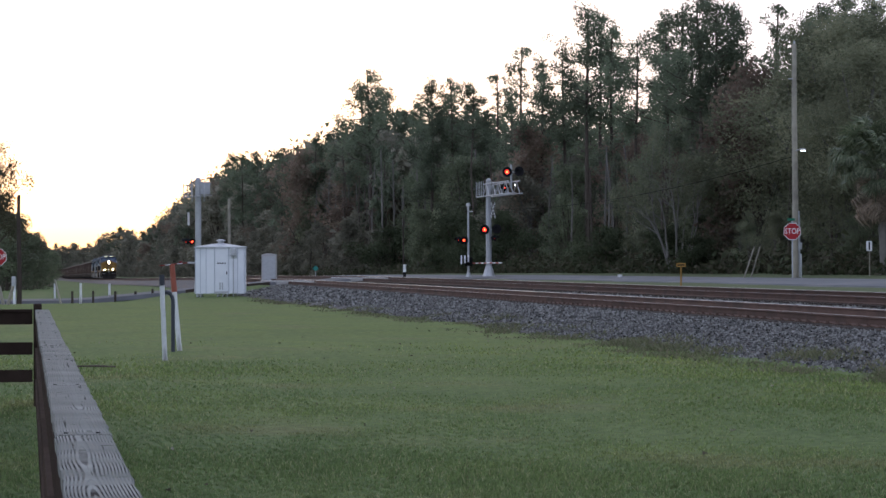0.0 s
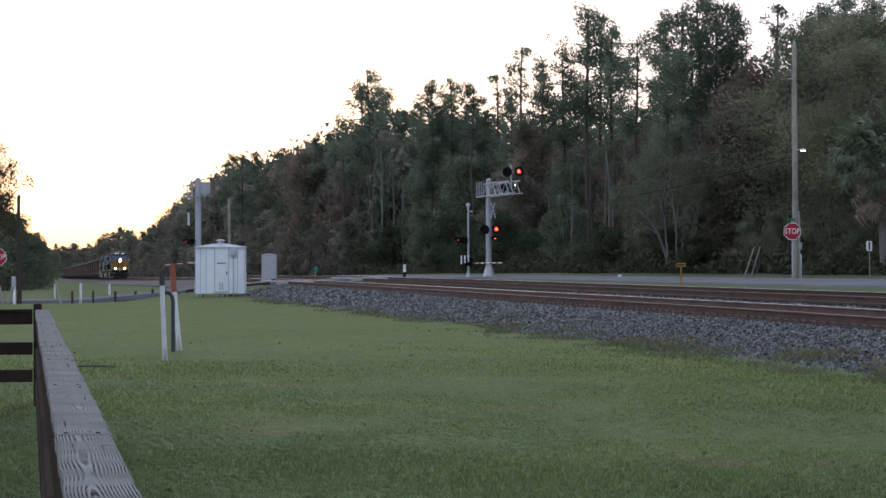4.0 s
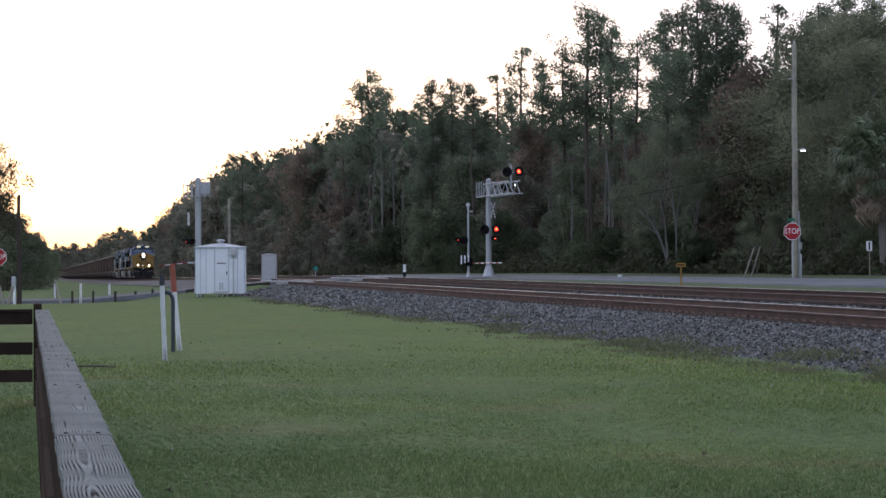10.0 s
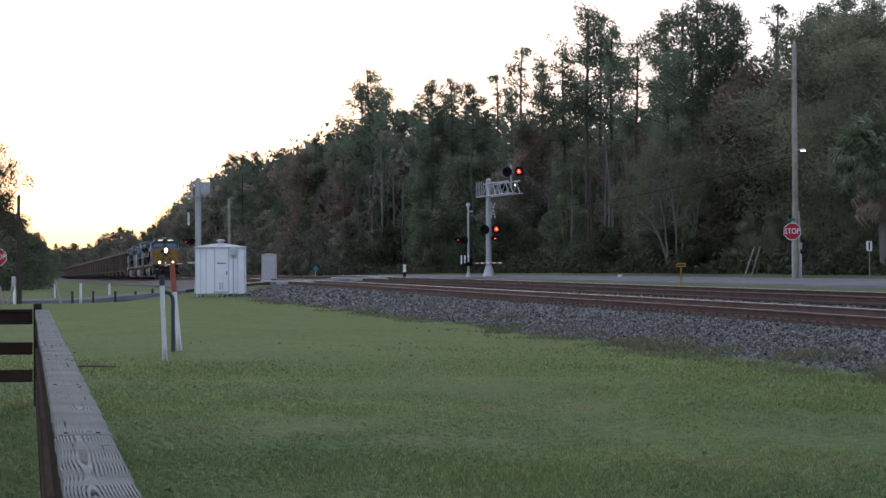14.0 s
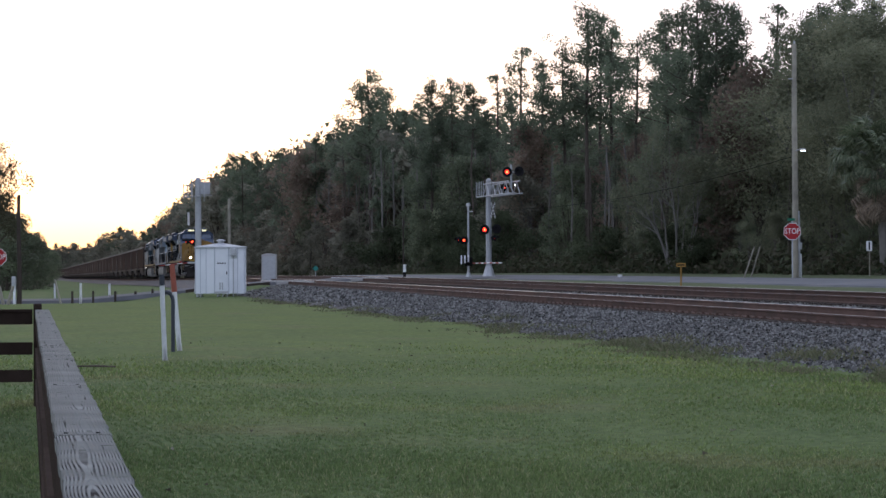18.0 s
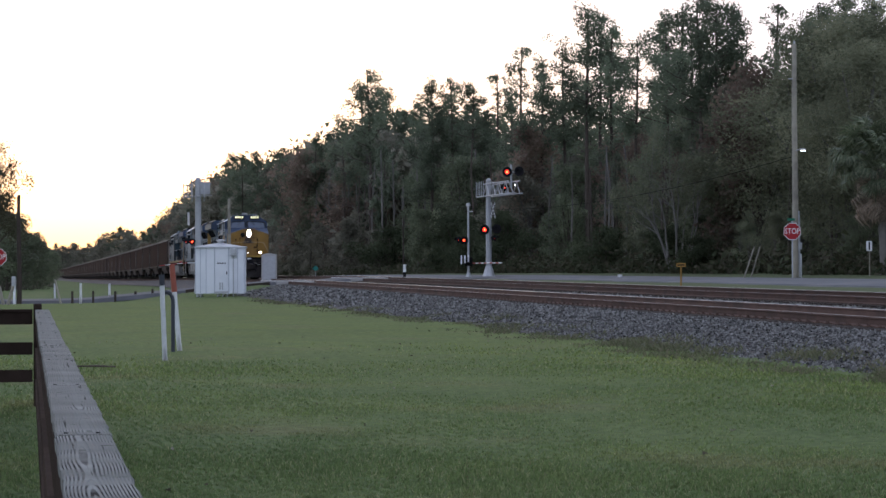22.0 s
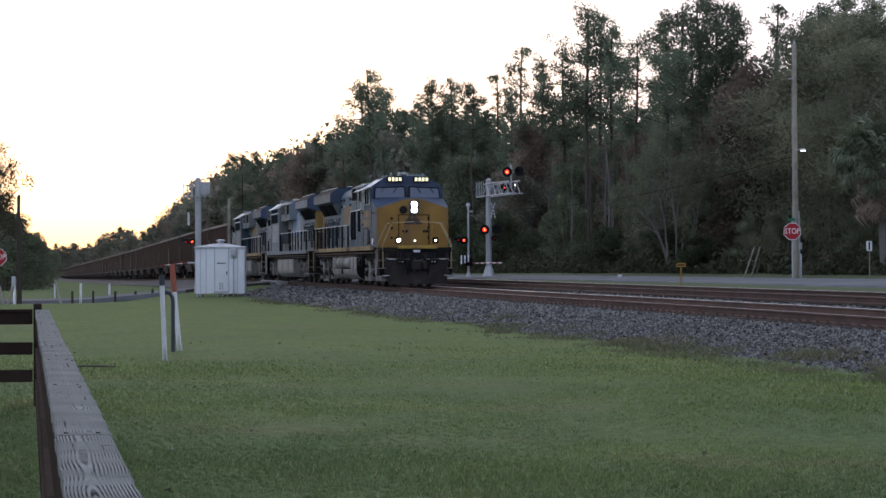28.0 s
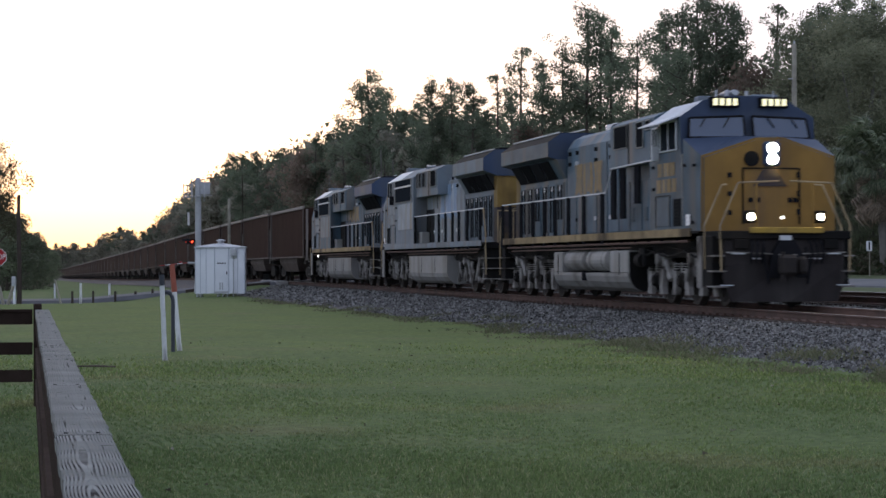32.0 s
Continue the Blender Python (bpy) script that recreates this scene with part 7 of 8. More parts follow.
def trunk_mesh(name, h, r, limbs, seed, material, bend=0.3, r_top=0.25):
    """A tapered trunk of h metres with limbs (z0, x, y, z, r)."""
    rng = np.random.default_rng(seed)
    bm = bmesh.new()
    pts = [Vector((bend * math.sin(i * 0.9 + seed) * i / 6 * 0.5, bend * math.cos(i * 0.7 + seed) * i / 6 * 0.5, h * i / 6)) for i in range(7)]
    pts[0] = Vector((0, 0, -0.4))
    for i in range(6):
        ra = r * (1 - (1 - r_top) * i / 6)
        rb = r * (1 - (1 - r_top) * (i + 1) / 6)
        add_rod(bm, pts[i], pts[i + 1], ra * (1.25 if i == 0 else 1), rb, 7, i in (0, 5))
    for z0, x, y, z, lr in limbs:
        k = min(5, int(z0 / h * 6))
        f = z0 / h * 6 - k
        base = pts[k].lerp(pts[k + 1], f)
        tip = Vector((x, y, z))
        mid = base.lerp(tip, 0.5) + Vector((0, 0, -0.08 * (tip - base).length))
        add_rod(bm, base, mid, lr, lr * 0.7, 5, False)
        add_rod(bm, mid, tip, lr * 0.7, lr * 0.25, 5, False)
    me = bpy.data.meshes.new(name)
    bm.to_mesh(me)
    bm.free()
    me.materials.append(material)
    return me


def pine_kind(seed, h, bare, spread, sparse=1.0, per=150, size=0.140, mat_=None):
    """A tall pine: bare trunk below, ragged tufts of needles on upturned limbs above."""
    rng = np.random.default_rng(seed)
    clumps, limbs = [], []
    n = int(30 * sparse) + 6
    for i in range(n):
        f = (i + rng.uniform(0, 1)) / n
        z = h * (bare + (1 - bare) * f)
        reach = spread * (0.18 + 0.98 * math.sin(math.pi * min(1, 0.16 + f * 0.82))) * rng.uniform(0.25, 1.12)
        a = rng.uniform(0, 2 * math.pi)
        x, y = reach * math.cos(a), reach * math.sin(a)
        limbs.append((max(1.0, z - 0.45 * reach), x, y, z, 0.024 + 0.008 * spread))
        for q in range(rng.integers(2, 5)):
            g = rng.uniform(0.40, 1.10)
            clumps.append((x * g + rng.normal() * 0.36, y * g + rng.normal() * 0.36, z - 0.3 * reach * (1 - g) + rng.normal() * 0.45, rng.uniform(0.32, 0.74) * (1.1 - 0.2 * f) * spread / 2.6))
    clumps.append((0, 0, h * 0.985, 0.5 * spread / 2.6))
    for _ in range(6):
        a = rng.uniform(0, 2 * math.pi)
        z = h * rng.uniform(0.25, max(0.3, bare))
        l = rng.uniform(0.6, 1.6)
        limbs.append((z, l * math.cos(a), l * math.sin(a), z + rng.uniform(-0.2, 0.5), 0.03))
    return (trunk_mesh("trunk", h, 0.008 * h + 0.06, limbs, seed, M_BARK, 0.35),
            crown_mesh("crown", clumps, per, size, seed + 50, mat_ or M_PINE, 0.05, 1.75, 1.0, 0.06, 0.0, 0.95))


def broad_kind(seed, h, w, material, bark, low=0.15, per=50, size=0.245, n=40, top=0.97, cl=(0.07, 0.13), twigs=0):
    """A broad tree or tall shrub, leafy from low down, with an uneven outline."""
    rng = np.random.default_rng(seed)
    clumps, limbs = [], []
    lean = rng.normal(size=2) * 0.05 * w
    for i in range(n):
        f = rng.uniform(0, 1) ** 0.85
        z = h * (low + (top - low) * f)
        prof = math.sin(math.pi * (0.20 + 0.76 * f)) ** 0.6
        a = rng.uniform(0, 2 * math.pi)
        reach = w * 0.5 * prof * rng.uniform(0.2, 1.08)
        x, y = reach * math.cos(a) + lean[0] * f, reach * math.sin(a) + lean[1] * f
        clumps.append((x, y, z, max(0.4, rng.uniform(*cl) * h)))
        if rng.random() < 0.55:
            limbs.append((max(0.3, z * rng.uniform(0.3, 0.6)), x * 0.9, y * 0.9, z, 0.02 + 0.005 * h))
    for _ in range(twigs):
        f = rng.uniform(0.4, 1.08)
        a = rng.uniform(0, 2 * math.pi)
        rr = w * 0.5 * rng.uniform(0.3, 1.0)
        limbs.append((h * 0.8 * min(0.95, f * rng.uniform(0.3, 0.8)), rr * math.cos(a), rr * math.sin(a), h * f, 0.035))
    return (trunk_mesh("trunk", h * 0.8, 0.011 * h + 0.05, limbs, seed, bark, 0.5),
            crown_mesh("crown", clumps, per, size, seed + 90, material, 0.15, 1.6, 0.85, 0.2))


KINDS = {
    "pine_a": pine_kind(1, 19, 0.50, 2.7), "pine_b": pine_kind(2, 19, 0.48, 2.9), "pine_c": pine_kind(3, 19, 0.62, 2.9, 0.6),
    "pine_thin": pine_kind(4, 19, 0.45, 1.9, 0.55, 170, 0.145), "pine_d": pine_kind(5, 19, 0.42, 3.0), "pine_e": pine_kind(6, 19, 0.45, 2.6),
    "oak_a": broad_kind(11, 11, 7.0, M_LEAF, M_BARK), "oak_b": broad_kind(12, 11, 6.0, M_LEAF, M_BARK, 0.04), "oak_c": broad_kind(13, 11, 7.5, M_HAZYLEAF, M_BARKLIGHT, 0.12),
    "oak_d": broad_kind(17, 11, 5.0, M_OLIVELIT, M_BARKLIGHT, 0.06), "brown_a": broad_kind(14, 12, 6.0, M_BROWNLEAF, M_BARK, 0.2, 60), "brown_b": broad_kind(18, 12, 5.0, M_BROWNLEAF, M_BARKLIGHT, 0.1, 55),
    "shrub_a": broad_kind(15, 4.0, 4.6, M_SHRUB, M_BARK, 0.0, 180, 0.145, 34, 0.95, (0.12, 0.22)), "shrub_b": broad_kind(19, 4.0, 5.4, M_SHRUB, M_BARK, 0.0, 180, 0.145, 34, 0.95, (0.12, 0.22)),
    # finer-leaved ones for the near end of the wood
    "oakn_a": broad_kind(71, 11, 7.0, M_LEAF, M_BARK, 0.05, 150, 0.125, 44), "oakn_b": broad_kind(72, 11, 6.0, M_OLIVELIT, M_BARKLIGHT, 0.08, 195, 0.10, 44),
    "brwn_a": broad_kind(73, 12, 6.0, M_OLIVEBROWN, M_BARKLIGHT, 0.12, 165, 0.105, 42), "brwn_b": broad_kind(74, 12, 7.0, M_OLIVEBROWN, M_BARKLIGHT, 0.12, 190, 0.095, 46),
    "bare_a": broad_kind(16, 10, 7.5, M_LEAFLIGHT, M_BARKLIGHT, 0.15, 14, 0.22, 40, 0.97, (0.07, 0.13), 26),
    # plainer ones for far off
    "faro_a": broad_kind(21, 11, 7.5, M_HAZYLEAF, M_BARK, 0.03, 31, 0.37, 34), "faro_b": broad_kind(22, 11, 6.5, M_HAZYLEAF, M_BARK, 0.03, 31, 0.37, 34), "faro_c": broad_kind(23, 11, 6.5, M_BROWNLEAF, M_BARK, 0.05, 50, 0.27, 30),
    "farp_a": pine_kind(24, 19, 0.4, 2.9, 0.8, 50, 0.33), "farp_b": pine_kind(25, 19, 0.35, 3.2, 0.8, 50, 0.33),
}
BASE_H = {"oakn": 11.2, "brwn": 12.2, "pine": 19.3, "farp": 19.3, "oak_": 11.2, "faro": 11.2, "brow": 12.2, "shru": 4.1, "bare": 10.4}
LABELS = {"oakn": ("leafy olive-green broadleaf tree at the wood's edge", "broadleaf_tree", "tree", "woodland trees"),
          "brwn": ("tall broadleaf tree with thin brownish leaves", "autumn_tree", "tree", "woodland trees"),
          "pine": ("tall pine with bare trunk and ragged dark crown", "pine_tree", "pine tree", "roadside pines"),
          "farp": ("distant dark pine with ragged crown", "pine_tree", "pine tree", "roadside pines"),
          "oak_": ("dense dark green broadleaf tree at the wood's edge", "broadleaf_tree", "tree", "woodland trees"),
          "faro": ("distant dark green broadleaf tree", "broadleaf_tree", "tree", "woodland trees"),
          "brow": ("broadleaf tree with rusty autumn leaves", "autumn_tree", "tree", "woodland trees"),
          "shru": ("low dark green shrub at the wood's edge", "shrub", "shrub", "woodland shrubs"),
          "bare": ("nearly leafless grey-branched tree", "bare_tree", "tree", "woodland trees")}
FIRST = {}


def tree(kind, lat, s, height, turn, wide=1.0):
    lab, name, cat, grp = LABELS[kind[:4]]
    k = height / BASE_H[kind[:4]]
    m = Matrix.Translation(T(lat, s, ground_z(lat, s) - 0.05)) @ Matrix.Rotation(turn, 4, "Z")
    if kind not in FIRST:
        ob = empty(name, m, lab, cat, grp)
        tk, cr = KINDS[kind]
        part("trunk", tk, None, ob)
        part("crown", cr, None, ob)
        FIRST[kind] = ob
    else:
        ob = copy_thing(FIRST[kind], m)
    ob.scale = (k * wide, k * wide, k)
    return ob


def lat_s_from(px, lat):
    """How far along the track a bearing meets a line beside it."""
    r = (px - 784) / 3940.0
    c, sn = math.cos(THETA), math.sin(THETA)
    return (lat * c - r * lat * sn) / (sn + r * c)


ENV_X = (150, 200, 231, 265, 300, 340, 400, 420, 500, 560, 600, 650, 700, 745, 800, 850, 880, 920, 1000, 1060, 1100, 1150, 1250, 1330, 1400, 1450, 1568, 2400)
ENV_Y = (440, 415, 425, 398, 372, 338, 292, 278, 268, 245, 222, 205, 206, 196, 188, 198, 215, 210, 204, 203, 198, 194, 190, 168, 110, 70, 40, -60)


def canopy(lat, s):
    """Height of the wood's dense top at a place, above its ground."""
    p = T(lat, s)
    px = 784 + 3940 * p.x / p.y
    row = float(np.interp(px, ENV_X, ENV_Y))
    return EYE + (474 - row) / 3940.0 * p.y - ground_z(lat, s), px


rng_t = random.Random(7)
DARK_GAPS = ((690, 730), (895, 1050), (1245, 1310), (1418, 1500))    # bearings where the wood stands open to its dark inside
# tall pines that stand above the rest: (bearing, lateral distance, elevation of the top, kind)
TALL = [(655, 42, 124, "pine_b"), (640, 45, 150, "pine_d"), (682, 46, 160, "pine_a"), (765, 42, 138, "pine_d"), (800, 44, 140, "pine_b"), (835, 45, 150, "pine_e"), (880, 48, 125, "pine_thin"),
        (925, 46, 76, "pine_thin"), (960, 44, 108, "pine_c"), (1000, 46, 96, "pine_c"), (1040, 44, 18, "pine_c"), (1064, 47, 24, "pine_c"), (1085, 46, 44, "pine_thin"),
        (1125, 45, 68, "pine_c"), (905, 47, 170, "pine_d"), (975, 47, 175, "pine_c"), (1225, 48, 60, "pine_c"), (1285, 47, 90, "pine_a"), (715, 46, 195, "pine_e"), (745, 45, 180, "pine_a"), (860, 47, 195, "pine_b"), (1180, 44, 22, "pine_d"), (1205, 46, 15, "pine_c"), (1240, 43, -5, "pine_b"), (1270, 44, 0, "pine_c"), (1300, 46, 10, "pine_e"), (1378, 50, 0, "pine_thin"),
        (1455, 48, 2, "pine_d"), (1500, 50, -10, "pine_b"), (1545, 52, 0, "pine_a"), (1430, 50, 30, "pine_e"),
        (610, 42, 212, "pine_c"), (585, 44, 235, "pine_e"), (560, 42, 240, "pine_a"), (500, 42, 262, "pine_b"), (455, 44, 268, "pine_e"), (430, 42, 270, "pine_d"), (412, 44, 272, "pine_a")]
for px, lat, top, kind in TALL:
    s = lat_s_from(px, lat)
    p = T(lat, s)
    tree(kind, lat, s, EYE + (474 - top) / 3940.0 * p.y - ground_z(lat, s), rng_t.uniform(0, 6.28))
# single trees that stand out before the wood
for px, lat, top, kind, wide in ((1342, 42, 118, "brown_a", 1.0), (1310, 42, 190, "brwn_b", 1.2), (1140, 41, 300, "oakn_b", 0.9), (1255, 41, 300, "oakn_b", 0.9),
                                 (1415, 43, 120, "brwn_b", 1.1), (1452, 46, 28, "brwn_a", 1.2), (1480, 44, 40, "brwn_b", 1.5), (1530, 46, 10, "brwn_a", 1.3), (1540, 43, 70, "brwn_b", 1.2), (1500, 42, 170, "brwn_b", 1.0), (560, 42, 330, "oak_d", 1.0),
                                 (545, 41, 262, "brown_a", 1.0), (940, 43, 230, "brown_b", 1.0)):
    s = lat_s_from(px, lat)
    p = T(lat, s)
    tree(kind, lat, s, EYE + (474 - top) / 3940.0 * p.y - ground_z(lat, s), rng_t.uniform(0, 6.28), wide)
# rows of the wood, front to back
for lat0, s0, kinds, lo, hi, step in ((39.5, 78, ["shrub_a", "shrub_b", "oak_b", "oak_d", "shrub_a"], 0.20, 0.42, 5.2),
                                      (43.5, 74, ["oak_a", "oak_b", "oak_c", "oak_d", "brown_b", "pine_e"], 0.5, 0.85, 5.8),
                                      (48.0, 72, ["oak_a", "oak_c", "oak_d", "pine_e", "brown_a", "pine_b"], 0.75, 0.98, 6.6),
                                      (54.0, 70, ["pine_d", "pine_e", "oak_c", "pine_a", "oak_a"], 0.78, 0.97, 8.0)):
    s = float(s0)
    while s < 1050:
        lat = lat0 + rng_t.uniform(-1.3, 1.8)
        h, px = canopy(lat, s)
        kind = rng_t.choice(kinds)
        if lat0 < 41 and any(a < px < b for a, b in DARK_GAPS):
            s += 3.0
            continue
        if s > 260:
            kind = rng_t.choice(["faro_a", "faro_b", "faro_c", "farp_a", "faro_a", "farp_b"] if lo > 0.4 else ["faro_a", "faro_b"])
        elif s < 128 and kind[:4] in ("oak_", "brow") and lat0 < 50:
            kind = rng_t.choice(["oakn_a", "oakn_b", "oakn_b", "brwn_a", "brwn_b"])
        hh_ = h * rng_t.uniform(lo, hi)
        tree(kind, lat, s, hh_, rng_t.uniform(0, 6.28), rng_t.uniform(0.9, 1.25) if kind[:4] in ("oak_", "brow", "shru", "faro", "oakn", "brwn") else 1.0)
        s += step * rng_t.uniform(0.75, 1.25) * (1 + max(0, s - 120) / 260)


def deep_wood():
    """The wood's inside and back: one mass of leaves behind the rows."""
    rng = np.random.default_rng(77)
    pts = []
    for s in np.arange(60, 1050, 1.0):
        n = int(500 if s < 240 else 90)
        for _ in range(1):
            lat = 57 + rng.uniform(0, 7, n)
            h, px = canopy(60.0, s)
            z = rng.uniform(0, 1, n) ** 0.9 * h * (0.90 + 0.10 * math.sin(s * 0.9) + 0.05 * math.sin(s * 0.31))
            ss = s + rng.uniform(-0.7, 0.7, n)
            gzv = ground_z(60, s)
            pts.append(np.stack([lat * math.cos(THETA) - ss * math.sin(THETA), lat * math.sin(THETA) + ss * math.cos(THETA), gzv + z], 1))
    P = np.concatenate(pts)
    near = 180 * 500
    V, F = sprays(P[:near], 0.34, rng, 0.2, 1.5)
    V2, F2 = sprays(P[near:], 0.60, rng, 0.2, 1.5)
    ob = new("woodland_foliage", quads_mesh("woodland_foliage", np.concatenate([V, V2]), np.concatenate([F, F2 + len(V)]), M_LEAF))
    tagged(ob, "dark mass of leaves deep in the wood", "foliage", kind="stuff")


deep_wood()


def far_wood():
    """The thick of the distant wood across the end of the line and beyond the field."""
    rng = np.random.default_rng(78)
    pts = []
    c, sn = math.cos(THETA), math.sin(THETA)
    for s0, l0, l1, top, n in ((1530, -95, 75, 15.5, 24000), (1060, 44, 66, 17.5, 5200)):
        lat = rng.uniform(l0, l1, n)
        s = s0 + rng.normal(size=n) * 14 * s0 / 1500
        z = rng.uniform(0, 1, n) * top * (0.85 + 0.12 * np.sin(lat * 0.33) + 0.10 * np.sin(lat * 0.9 + 1))
        g = np.array([ground_z(a, b) for a, b in zip(lat, s)])
        pts.append(np.stack([lat * c - s * sn, lat * sn + s * c, g + z], 1))
    V, F = sprays(np.concatenate(pts), 1.25, rng, 0.2, 1.4)
    tagged(new("far_wood_foliage", quads_mesh("far_wood_foliage", V, F, M_LEAF)), "dark distant wood closing off the railway line", "foliage", kind="stuff")


far_wood()


def wood_trunks():
    """Slender trunks standing in the wood, seen between the leaves."""
    rng = random.Random(21)
    me = []
    for k in range(3):
        me.append(trunk_mesh("trunk", 12.0, 0.13, [(6 + i, rng.uniform(-1.4, 1.4), rng.uniform(-1.4, 1.4), 7.5 + i, 0.035) for i in range(5)], 60 + k, M_BARKLIGHT if k else M_BARK, 0.4, 0.5))
    for i in range(90):
        s = 85 + 240 * rng.random() ** 1.2
        lat = rng.uniform(41.0, 46.0)
        h, px = canopy(lat, s)
        ob = empty("slender_tree", Matrix.Translation(T(lat, s, ground_z(lat, s))) @ Matrix.Rotation(rng.uniform(0, 6.28), 4, "Z"), "slender bare grey trunk standing in the wood", "tree", "slender trunks")
        part("trunk", me[i % 3], None, ob)
        k = h * rng.uniform(0.55, 0.8) / 12
        ob.scale = (min(k, 1.0), min(k, 1.0), k)


wood_trunks()


# undergrowth along the wood's foot
def undergrowth():
    rng = np.random.default_rng(9)
    pts = []
    for s in np.arange(72, 420, 0.8):
        n = 110 if s < 200 else 26
        lat = 37.6 + rng.uniform(0, 3.0, n)
        z = np.abs(rng.normal(size=n)) * 0.45 * (1 + 0.5 * math.sin(s * 0.7))
        ss = s + rng.uniform(-0.6, 0.6, n)
        pts.append(np.stack([lat * math.cos(THETA) - ss * math.sin(THETA), lat * math.sin(THETA) + ss * math.cos(THETA), ground_z(39, s) + z], 1))
    V, F = sprays(np.concatenate(pts), 0.19, rng, 0.1, 1.8)
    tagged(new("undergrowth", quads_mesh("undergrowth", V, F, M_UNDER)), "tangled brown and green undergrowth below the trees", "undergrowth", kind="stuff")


undergrowth()

# the far wood that closes the line, and trees beyond the field
for s0, l0, l1, step, ytop in ((1480, -55, 66, 6.5, 443), (1560, -70, 70, 8.0, 434)):
    l = float(l0)
    while l < l1:
        s = s0 + rng_t.uniform(-30, 30)
        p = T(l, s)
        h = EYE + (474.6 - ytop - rng_t.uniform(-6, 7)) / 3940 * p.y - ground_z(l, s)
        tree(rng_t.choice(["faro_a", "faro_b", "farp_a"]), l, s, h, rng_t.uniform(0, 6.28), 1.25)
        l += step * rng_t.uniform(0.7, 1.2)
for px, Z, top, kind, wide in ((200, 1010, 412, "faro_a", 1.5), (213, 1000, 400, "farp_b", 1.6), (185, 1080, 422, "faro_b", 1.5), (226, 960, 408, "faro_b", 1.5), (168, 1150, 432, "faro_a", 1.5), (150, 1250, 438, "faro_b", 1.5), (240, 930, 425, "faro_a", 1.2), (255, 850, 408, "farp_a", 1.3),
                               (5, 230, 392, "faro_a", 1.1), (-25, 220, 360, "faro_b", 1.2), (30, 250, 402, "faro_b", 1.1), (52, 260, 412, "faro_a", 1.1), (70, 290, 425, "faro_b", 1.0), (84, 340, 447, "faro_a", 1.0),
                               (18, 235, 375, "faro_b", 1.1), (-12, 205, 352, "oak_a", 1.2), (12, 215, 372, "oak_b", 1.3), (28, 225, 396, "oak_a", 1.3), (44, 240, 408, "oak_b", 1.4), (60, 262, 420, "oak_a", 1.4), (74, 300, 436, "oak_b", 1.5), (-8, 300, 380, "farp_b", 1.0), (62, 420, 415, "faro_a", 1.2), (40, 380, 405, "farp_a", 1.2)):
    p = Vector(((px - 784) / 3940.0 * Z, Z, 0))
    q = TRK.inverted() @ p
    tree(kind, q.x, q.y, EYE + (474.8 - top) / 3940.0 * Z - ground_z(q.x, q.y), rng_t.uniform(0, 6.28), wide)


# a mossy tree whose outer boughs hang over the road
def mossy_tree():
    rng = np.random.default_rng(31)
    Z = 122.0
    p = Vector(((-52 - 784) / 3940.0 * Z, Z, 0))
    q = TRK.inverted() @ p
    p.z = ground_z(q.x, q.y)
    clumps, limbs = [], []
    for _ in range(95):
        a, r = rng.uniform(0, 2 * math.pi), rng.uniform(0.4, 3.3)
        z = rng.uniform(4.2, 9.2)
        r *= math.sin(math.pi * (z - 2.5) / 8.2) ** 0.5
        x, y = r * math.cos(a), r * math.sin(a)
        clumps.append((x, y, z, rng.uniform(0.35, 0.7)))
        limbs.append((max(2.0, z * 0.55), x, y, z, 0.05))
    ob = empty("mossy_tree", Matrix.Translation(p), "thin-leaved tree hung with grey moss beside the road", "tree")
    part("trunk", trunk_mesh("trunk", 8.0, 0.2, limbs, 31, M_BARK, 0.6), None, ob)
    part("crown", crown_mesh("crown", clumps, 430, 0.085, 32, M_MOSSLEAF, 0.0, 2.2, 0.9, 0.06, 0.8), None, ob)


mossy_tree()


def vase_tree():
    """A grey tree of many stems that rise together and arch apart."""
    rng = np.random.default_rng(83)
    lat, s = 38.6, lat_s_from(1198, 38.6)
    h = (474 - 258) / 3940.0 * T(lat, s).y + EYE - ground_z(lat, s)
    V = empty("vase_tree", Matrix.Translation(T(lat, s, ground_z(lat, s))), "grey many-stemmed tree with thin olive leaves", "tree")
    clumps = []

    def branch(bm, p, d, ln, r, depth):
        n = 5
        for i in range(n):
            d = (d + Vector(rng.normal(size=3)) * 0.10 + Vector((d.x, d.y, 0)) * 0.05 + Vector((0, 0, 0.05))).normalized()
            q = p + d * ln / n
            add_rod(bm, p, q, r * (1 - 0.14 * i), r * (1 - 0.14 * (i + 1)), 5, i == n - 1)
            if depth < 2 and i in (2, 3, 4):
                e = (d + Vector(rng.normal(size=3)) * 0.55).normalized()
                branch(bm, q, e, ln * rng.uniform(0.4, 0.6), r * 0.45, depth + 1)
            if depth and i > 1:
                clumps.append((q.x, q.y, q.z, rng.uniform(0.32, 0.55)))
            p = q
    for k in range(9):
        a = 2 * math.pi * k / 9 + rng.uniform(-0.3, 0.3)
        o = Vector((math.cos(a), math.sin(a), 0))
        bm = bmesh.new()
        branch(bm, o * 0.35 + Vector((0, 0, -0.2)), (o * rng.uniform(0.15, 0.5) + Vector((0, 0, 1))).normalized(), h * rng.uniform(0.6, 0.76), 0.075, 0)
        part("stem", bm, M_BARKPALE, V, "pale grey arching stem")
    part("crown", crown_mesh("crown", clumps, 130, 0.09, 84, M_OLIVELIT, 0.1, 1.8, 0.8, 0.1), None, V)


vase_tree()


